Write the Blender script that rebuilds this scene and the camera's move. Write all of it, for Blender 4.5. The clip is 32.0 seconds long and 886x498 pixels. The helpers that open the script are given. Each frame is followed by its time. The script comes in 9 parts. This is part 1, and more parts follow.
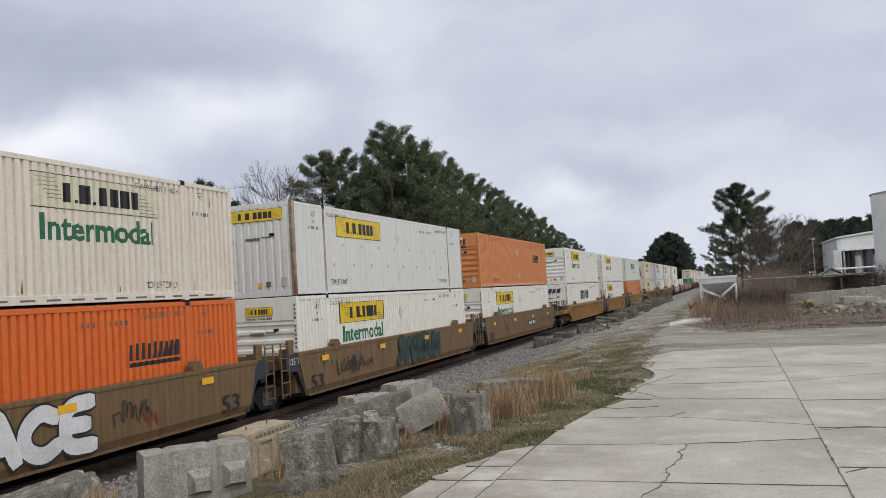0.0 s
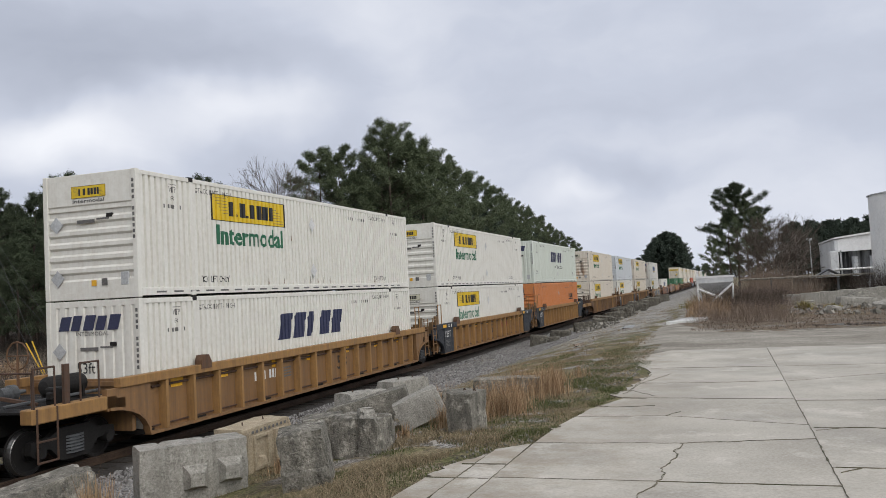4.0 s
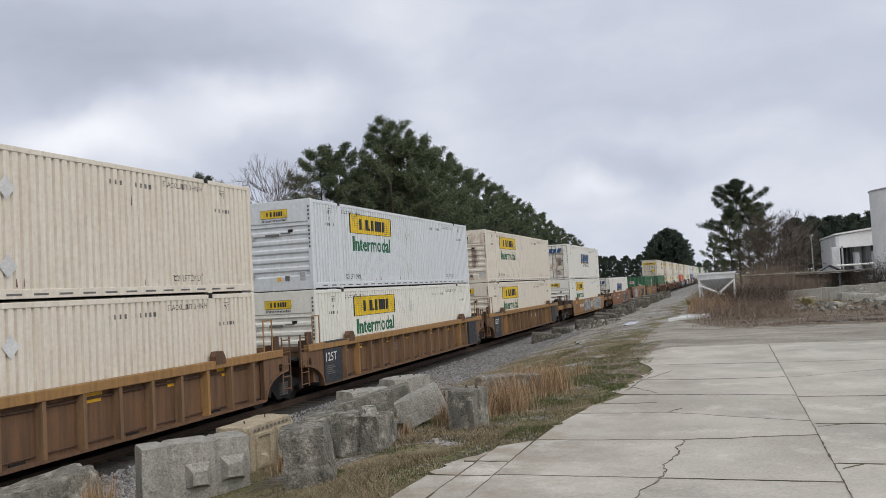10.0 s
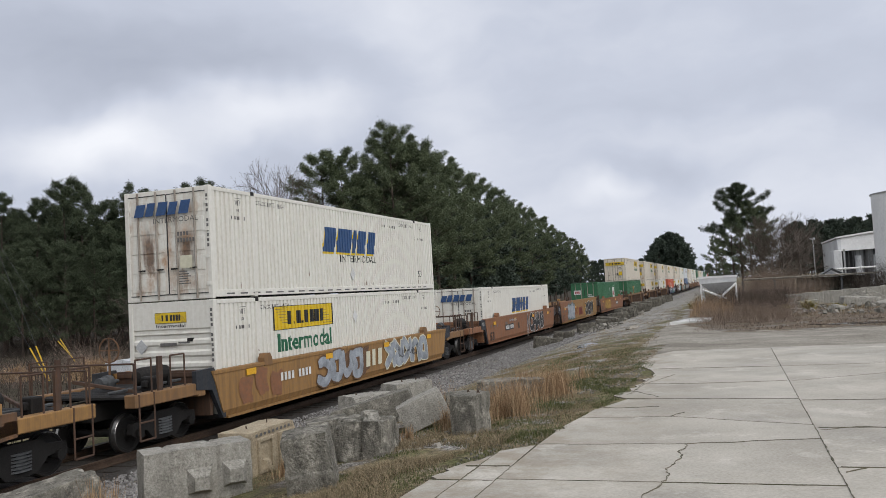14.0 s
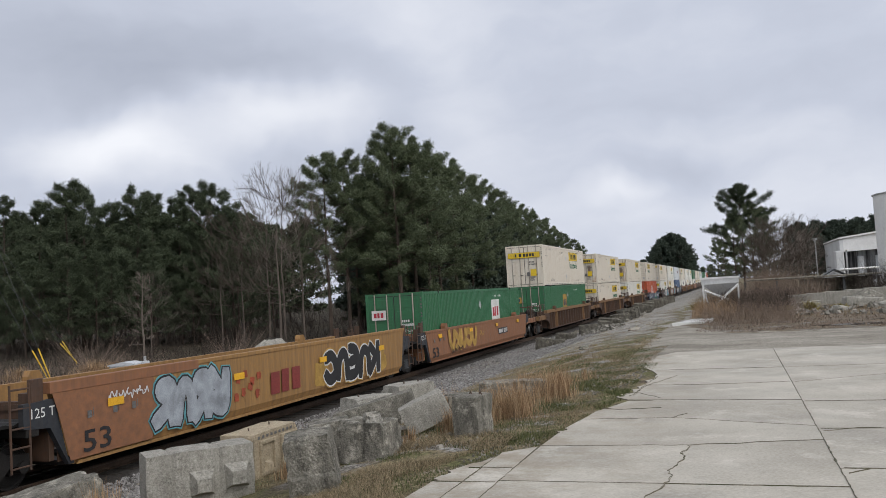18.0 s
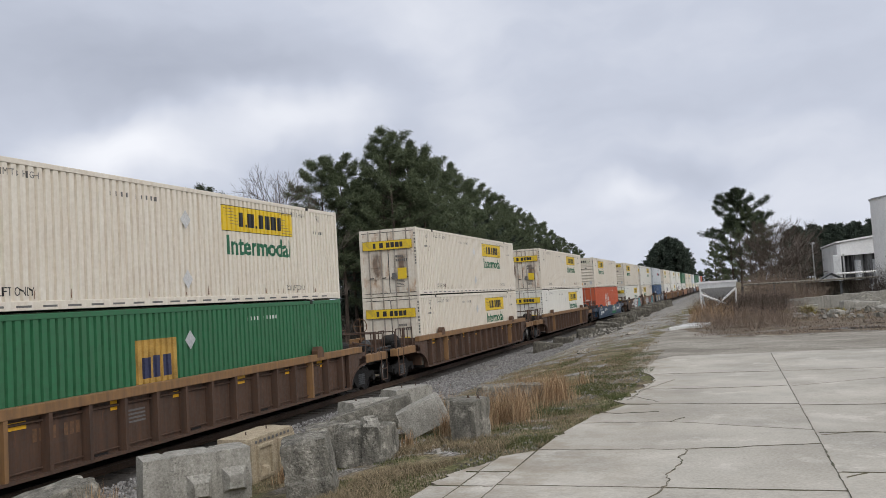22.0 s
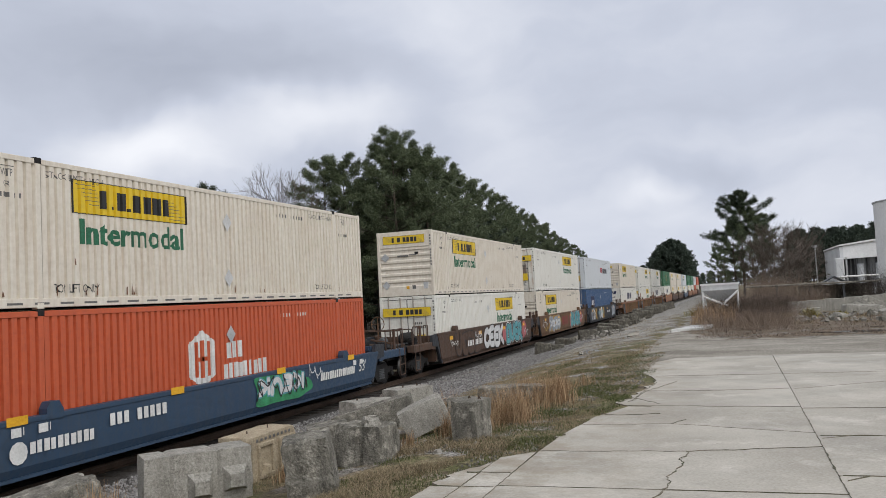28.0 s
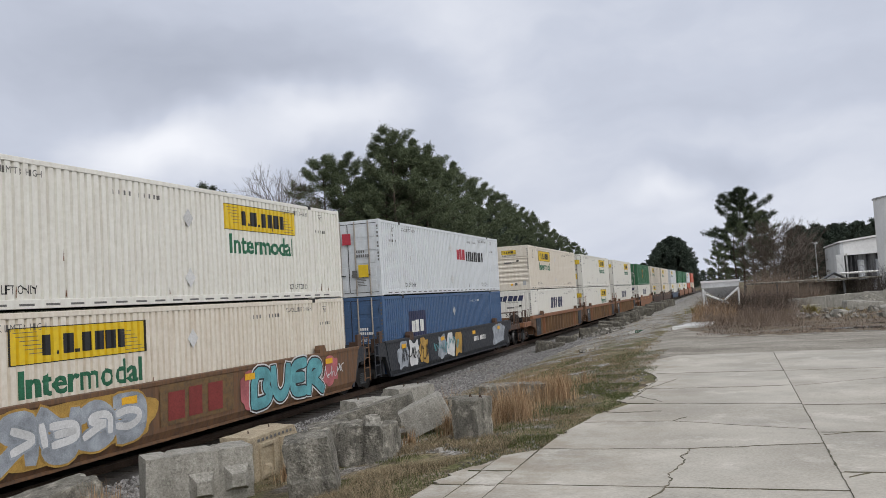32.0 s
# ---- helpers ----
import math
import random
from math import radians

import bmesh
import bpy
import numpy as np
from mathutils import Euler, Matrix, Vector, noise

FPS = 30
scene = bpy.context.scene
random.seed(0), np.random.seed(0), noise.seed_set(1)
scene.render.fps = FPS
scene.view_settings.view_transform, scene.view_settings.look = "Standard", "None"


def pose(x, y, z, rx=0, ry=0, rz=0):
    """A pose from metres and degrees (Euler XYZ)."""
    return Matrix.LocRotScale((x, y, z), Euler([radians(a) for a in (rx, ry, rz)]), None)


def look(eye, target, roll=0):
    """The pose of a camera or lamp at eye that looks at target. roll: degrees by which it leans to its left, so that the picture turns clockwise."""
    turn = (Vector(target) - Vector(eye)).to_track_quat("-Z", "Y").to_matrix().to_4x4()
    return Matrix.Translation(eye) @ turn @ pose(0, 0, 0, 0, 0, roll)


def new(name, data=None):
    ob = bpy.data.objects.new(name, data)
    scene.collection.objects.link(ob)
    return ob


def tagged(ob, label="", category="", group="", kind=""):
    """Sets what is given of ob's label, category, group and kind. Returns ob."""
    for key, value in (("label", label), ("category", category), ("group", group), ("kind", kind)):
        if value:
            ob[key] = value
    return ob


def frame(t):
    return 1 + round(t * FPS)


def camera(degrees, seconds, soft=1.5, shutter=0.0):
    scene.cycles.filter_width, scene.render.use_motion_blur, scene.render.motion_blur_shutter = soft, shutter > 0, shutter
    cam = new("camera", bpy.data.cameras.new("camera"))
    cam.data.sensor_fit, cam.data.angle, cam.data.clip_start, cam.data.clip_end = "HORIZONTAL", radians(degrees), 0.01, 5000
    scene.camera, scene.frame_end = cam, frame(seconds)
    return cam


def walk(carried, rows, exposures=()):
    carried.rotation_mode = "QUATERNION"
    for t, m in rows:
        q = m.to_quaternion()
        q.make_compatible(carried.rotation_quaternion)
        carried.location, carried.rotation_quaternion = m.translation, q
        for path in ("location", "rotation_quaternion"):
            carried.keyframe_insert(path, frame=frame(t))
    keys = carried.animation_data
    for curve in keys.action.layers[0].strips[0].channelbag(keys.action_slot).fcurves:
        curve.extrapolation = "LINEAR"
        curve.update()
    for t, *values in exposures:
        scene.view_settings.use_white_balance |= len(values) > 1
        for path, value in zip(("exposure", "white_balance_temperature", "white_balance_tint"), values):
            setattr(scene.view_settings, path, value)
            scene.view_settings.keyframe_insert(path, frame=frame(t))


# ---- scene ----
# ---- camera: hand-held on one spot, small turns only ----
cam = camera(56.4, 32.0, soft=0.8)
EYE = (0.0, 0.0, 2.1)


def held(yaw, tilt, lean):
    """The hand-held camera's pose at the one spot where it stands."""
    return pose(*EYE, 0, 0, yaw) @ pose(0, 0, 0, 90 + tilt) @ pose(0, 0, 0, 0, 0, lean)


walk(cam, [(t, held(a, b, c)) for t, a, b, c in (
    (0, 19.07, 3.09, -3.40), (0.5, 19.14, 3.08, -3.42), (1, 19.16, 3.07, -3.54), (1.5, 19.10, 3.12, -3.52),
    (2, 18.94, 3.14, -3.37), (2.5, 18.88, 3.15, -3.18), (3, 18.87, 2.98, -2.99), (3.5, 18.89, 2.93, -2.93),
    (5.5, 19.05, 2.76, -2.93), (6, 19.05, 2.72, -2.84), (6.5, 19.06, 2.63, -2.87), (7, 19.09, 2.64, -2.83),
    (7.5, 19.12, 2.71, -2.85), (8, 19.11, 2.80, -3.02), (8.5, 19.08, 2.85, -3.13), (9, 19.10, 2.84, -3.09),
    (9.5, 19.02, 2.79, -3.08), (10, 19.00, 2.74, -3.17), (10.5, 19.08, 2.85, -3.24), (11, 19.07, 2.92, -2.99),
    (11.5, 19.06, 2.90, -2.88), (12, 19.02, 2.87, -3.07), (12.5, 19.00, 2.82, -3.09), (13, 19.03, 2.91, -3.14),
    (13.5, 19.05, 3.03, -3.29), (14, 19.09, 3.05, -3.33), (14.5, 19.13, 3.08, -3.47), (16.5, 19.03, 3.13, -3.07),
    (17, 19.09, 3.15, -3.17), (17.5, 19.12, 3.13, -3.40), (18, 19.21, 3.17, -3.47), (18.5, 19.21, 3.19, -3.48),
    (19, 19.13, 3.28, -3.67), (19.5, 19.08, 3.34, -3.74), (20, 19.06, 3.43, -3.73), (20.5, 19.01, 3.53, -3.62),
    (21, 18.99, 3.54, -3.45), (21.5, 18.99, 3.48, -3.45), (22, 19.03, 3.43, -3.45), (22.5, 19.10, 3.48, -3.50),
    (23, 19.18, 3.54, -3.55), (23.5, 19.17, 3.47, -3.52), (24, 19.18, 3.29, -3.42), (24.5, 19.15, 3.19, -3.36),
    (25, 19.10, 3.22, -3.39), (25.5, 19.14, 3.30, -3.50), (27.5, 19.18, 3.41, -3.06), (28, 19.19, 3.46, -3.03),
    (28.5, 19.19, 3.51, -3.09), (29, 19.16, 3.56, -3.24), (29.5, 19.16, 3.53, -3.28), (30, 19.17, 3.49, -3.18),
    (30.5, 19.19, 3.44, -3.26), (31, 19.29, 3.33, -3.29), (31.5, 19.29, 3.32, -3.30), (32, 19.21, 3.37, -3.35),
)], exposures=[(0, 0.0), (32, 0.0)])

# ---- world and sun: overcast ----
SUN_TURN, SUN_UP = radians(121), radians(40)
world = bpy.data.worlds.new("world")
scene.world = world
world.use_nodes = True
wn = world.node_tree
wn.nodes.clear()
sky = wn.nodes.new("ShaderNodeTexSky")
sky.sky_type, sky.sun_disc, sky.sun_elevation, sky.sun_rotation = "NISHITA", False, SUN_UP, SUN_TURN
bg_sky = wn.nodes.new("ShaderNodeBackground")
bg_sky.inputs[1].default_value = 0.10
wn.links.new(sky.outputs[0], bg_sky.inputs[0])
bg_cloud = wn.nodes.new("ShaderNodeBackground")
bg_cloud.inputs[0].default_value = (0.93, 0.95, 1.0, 1)
bg_cloud.inputs[1].default_value = 0.93
w_mix = wn.nodes.new("ShaderNodeMixShader")
w_mix.inputs[0].default_value = 0.85
w_out = wn.nodes.new("ShaderNodeOutputWorld")
wn.links.new(bg_sky.outputs[0], w_mix.inputs[1])
wn.links.new(bg_cloud.outputs[0], w_mix.inputs[2])
wn.links.new(w_mix.outputs[0], w_out.inputs[0])
sun = new("sun", bpy.data.lights.new("sun", "SUN"))
sun.data.energy, sun.data.angle, sun.data.color = 1.5, radians(40), (1.0, 0.97, 0.93)
sun.matrix_world = look((math.sin(SUN_TURN) * 100, math.cos(SUN_TURN) * 100, math.tan(SUN_UP) * 100), (0, 0, 0))

# ---- materials ----
def nodes_of(name):
    m = bpy.data.materials.new(name)
    m.use_nodes = True
    nt = m.node_tree
    return m, nt, nt.nodes["Principled BSDF"]


def put(nt, kind, **kw):
    n = nt.nodes.new("ShaderNode" + kind)
    for k, v in kw.items():
        sock = n.inputs[int(k[1:])] if k[0] == "i" and k[1:].isdigit() else n.inputs[k.replace("_", " ")]
        if isinstance(v, bpy.types.NodeSocket):
            nt.links.new(v, sock)
        else:
            sock.default_value = v
    return n


def coords(nt, scale=(1, 1, 1), shift=True):
    """Metres of the object itself, moved at random from object to object."""
    tc = nt.nodes.new("ShaderNodeTexCoord")
    v = tc.outputs["Object"]
    if shift:
        oi = nt.nodes.new("ShaderNodeObjectInfo")
        mul = put(nt, "VectorMath", i0=(37.0, 91.0, 53.0))
        mul.operation = "SCALE"
        nt.links.new(oi.outputs["Random"], mul.inputs["Scale"])
        v = put(nt, "VectorMath", i0=v, i1=mul.outputs[0]).outputs[0]
    return put(nt, "Mapping", Vector=v, Scale=scale).outputs[0]


def noise_of(nt, vec, scale, detail=4.0, rough=0.55):
    return put(nt, "TexNoise", Vector=vec, Scale=scale, Detail=detail, Roughness=rough).outputs["Fac"]


def steps(nt, fac, lo, hi, a=0.0, b=1.0):
    return put(nt, "MapRange", i0=fac, i1=lo, i2=hi, i3=a, i4=b).outputs[0]


def blend(nt, fac, a, b, mode="MIX"):
    n = nt.nodes.new("ShaderNodeMix")
    n.data_type, n.blend_type = "RGBA", mode
    for sock, v in ((n.inputs[0], fac), (n.inputs[6], a), (n.inputs[7], b)):
        if isinstance(v, bpy.types.NodeSocket):
            nt.links.new(v, sock)
        else:
            sock.default_value = (*v, 1) if isinstance(v, tuple) and len(v) == 3 else v
    return n.outputs[2]


def bumped(nt, bsdf, height, strength, distance):
    b = put(nt, "Bump", Strength=strength, Distance=distance, Height=height)
    nt.links.new(b.outputs[0], bsdf.inputs["Normal"])


def paint(name, col, dirt=(0.16, 0.12, 0.08), dirty=0.35, rust=0.12, rough=0.5, streak=True):
    """Weathered paint on steel: streaks that run down, grime, specks of rust."""
    m, nt, p = nodes_of(name)
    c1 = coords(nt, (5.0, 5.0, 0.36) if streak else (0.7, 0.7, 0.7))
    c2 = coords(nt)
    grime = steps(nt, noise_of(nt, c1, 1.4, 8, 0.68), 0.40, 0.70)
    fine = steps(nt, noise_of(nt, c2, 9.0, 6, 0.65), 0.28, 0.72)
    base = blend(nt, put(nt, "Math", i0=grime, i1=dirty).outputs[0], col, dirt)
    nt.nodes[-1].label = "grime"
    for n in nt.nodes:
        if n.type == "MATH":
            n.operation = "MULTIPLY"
    base = blend(nt, 0.25, base, fine, "SOFT_LIGHT")
    if rust > 0:
        spots = steps(nt, noise_of(nt, coords(nt, (2.2, 2.2, 0.55)), 2.6, 8, 0.68), 0.74 - rust * 0.5, 0.84 - rust * 0.5)
        base = blend(nt, spots, base, (0.13, 0.055, 0.025))
    nt.links.new(base, p.inputs["Base Color"])
    nt.links.new(steps(nt, fine, 0.3, 0.7, rough - 0.1, rough + 0.15), p.inputs["Roughness"])
    bumped(nt, p, fine, 0.12, 0.004)
    return m


def plain(name, col, rough=0.6, metal=0.0, scale=6.0, vary=0.35, bump=0.2, depth=0.01, col2=None):
    """A rough surface with variation at two scales."""
    m, nt, p = nodes_of(name)
    c = coords(nt)
    big, fine = noise_of(nt, c, scale * 0.18, 5), steps(nt, noise_of(nt, c, scale * 3, 7, 0.7), 0.28, 0.72)
    dark = tuple(v * (1 - vary) for v in col)
    base = blend(nt, steps(nt, big, 0.35, 0.65), col2 or dark, col)
    base = blend(nt, 0.45, base, fine, "SOFT_LIGHT")
    nt.links.new(base, p.inputs["Base Color"])
    p.inputs["Roughness"].default_value, p.inputs["Metallic"].default_value = rough, metal
    bumped(nt, p, fine, bump, depth)
    return m


def cast(name, light, dark, rough=0.02, grim=0.45):
    """Old cast concrete: pale skin worn to the gravel, dark lichen, runs down the sides, pits."""
    m, nt, p = nodes_of(name)
    v = coords(nt)
    runs = noise_of(nt, coords(nt, (4.0, 4.0, 0.7)), 1.5, 7, 0.6)
    worn = noise_of(nt, v, 4.6, 9, 0.72)
    stain = noise_of(nt, v, 9.0, 9, 0.75)
    pits = put(nt, "TexVoronoi", Vector=v, Scale=48.0)
    stone = put(nt, "SeparateColor", i0=pits.outputs["Color"]).outputs[0]
    grain = steps(nt, noise_of(nt, v, 34, 7, 0.75), 0.3, 0.7)
    holes = steps(nt, noise_of(nt, v, 26, 3, 0.5), 0.23, 0.31)
    base = blend(nt, steps(nt, runs, 0.30, 0.60), tuple(q * grim + r * (1 - grim) for q, r in zip(dark, light)), light)
    base = blend(nt, steps(nt, worn, 0.52, 0.64, 0.0, 0.5 + 0.4 * (grim > 0.5)), base, tuple(min(0.62, q * (1.3 + 0.5 * (grim > 0.5))) for q in light))
    base = blend(nt, steps(nt, stain, 0.54, 0.68, 0.0, 0.75), base, dark)
    base = blend(nt, steps(nt, worn, 0.46, 0.38, 0.0, 0.6), base, blend(nt, stone, dark, light))
    base = blend(nt, 0.55, base, grain, "SOFT_LIGHT")
    base = blend(nt, steps(nt, holes, 0.0, 1.0, 0.75, 0.0), base, tuple(q * 0.45 for q in dark))
    nt.links.new(base, p.inputs["Base Color"])
    p.inputs["Roughness"].default_value = 0.95
    p.inputs["Specular IOR Level"].default_value = 0.2
    bumped(nt, p, blend(nt, 0.4, blend(nt, 0.5, grain, pits.outputs["Distance"]), holes), 0.9, rough)
    return m


def rust_end(name, col):
    """Paint of a container's end: two dark rust runs, orange bleeding and scuffs."""
    m, nt, p = nodes_of(name)
    tc = nt.nodes.new("ShaderNodeTexCoord")
    sep = put(nt, "SeparateXYZ", i0=tc.outputs["Object"])
    run = noise_of(nt, coords(nt, (6.0, 6.0, 0.5)), 1.2, 7, 0.65)
    soft = noise_of(nt, coords(nt, (1.5, 1.5, 0.8)), 1.5, 7, 0.65)
    fine = steps(nt, noise_of(nt, coords(nt), 9.0, 6, 0.65), 0.28, 0.72)
    base = blend(nt, steps(nt, run, 0.45, 0.75, 0.0, 0.5), col, (0.40, 0.26, 0.15))
    base = blend(nt, steps(nt, soft, 0.50, 0.66, 0.0, 0.75), base, (0.36, 0.19, 0.085))
    for x0, w in ((-0.78, 0.20), (0.58, 0.24)):
        off = put(nt, "Math", i0=sep.outputs[0], i1=steps(nt, run, 0.3, 0.7, -x0 - 0.12, -x0 + 0.12))
        far = put(nt, "Math", i0=off.outputs[0])
        far.operation = "ABSOLUTE"
        z = put(nt, "Math", i0=sep.outputs[2], i1=steps(nt, soft, 0.3, 0.7, -0.35, 0.35)).outputs[0]
        mask = put(nt, "Math", i0=steps(nt, far.outputs[0], w, w * 0.35), i1=steps(nt, z, 0.72, 1.0))
        mask.operation = "MULTIPLY"
        mask2 = put(nt, "Math", i0=mask.outputs[0], i1=steps(nt, z, 2.0, 1.6))
        mask2.operation = "MULTIPLY"
        base = blend(nt, steps(nt, mask2.outputs[0], 0.0, 1.0, 0.0, 0.85), base, blend(nt, fine, (0.06, 0.035, 0.022), (0.17, 0.085, 0.04)))
    base = blend(nt, 0.25, base, fine, "SOFT_LIGHT")
    nt.links.new(base, p.inputs["Base Color"])
    nt.links.new(steps(nt, fine, 0.3, 0.7, 0.45, 0.75), p.inputs["Roughness"])
    bumped(nt, p, fine, 0.12, 0.004)
    return m


def soot(name):
    """Pale cladding with black runs from the top."""
    m, nt, p = nodes_of(name)
    runs = noise_of(nt, coords(nt, (1.6, 1.6, 0.10)), 1.3, 7, 0.62)
    base = blend(nt, steps(nt, runs, 0.40, 0.58), (0.035, 0.036, 0.04), (0.40, 0.41, 0.43))
    nt.links.new(blend(nt, 0.3, base, noise_of(nt, coords(nt), 5.0, 6), "SOFT_LIGHT"), p.inputs["Base Color"])
    p.inputs["Roughness"].default_value = 0.7
    return m


def island(name, a, b, rough=0.8, trans=0.0):
    """Leaves, blades and stones: the colour changes from piece to piece."""
    m, nt, p = nodes_of(name)
    g = nt.nodes.new("ShaderNodeNewGeometry")
    oi = nt.nodes.new("ShaderNodeObjectInfo")
    f = blend(nt, g.outputs["Random Per Island"], a, b)
    f = blend(nt, 0.3, f, blend(nt, oi.outputs["Random"], (0.35, 0.35, 0.35), (0.65, 0.65, 0.65)), "SOFT_LIGHT")
    nt.links.new(f, p.inputs["Base Color"])
    p.inputs["Roughness"].default_value = rough
    p.inputs["Specular IOR Level"].default_value = 0.25
    return m


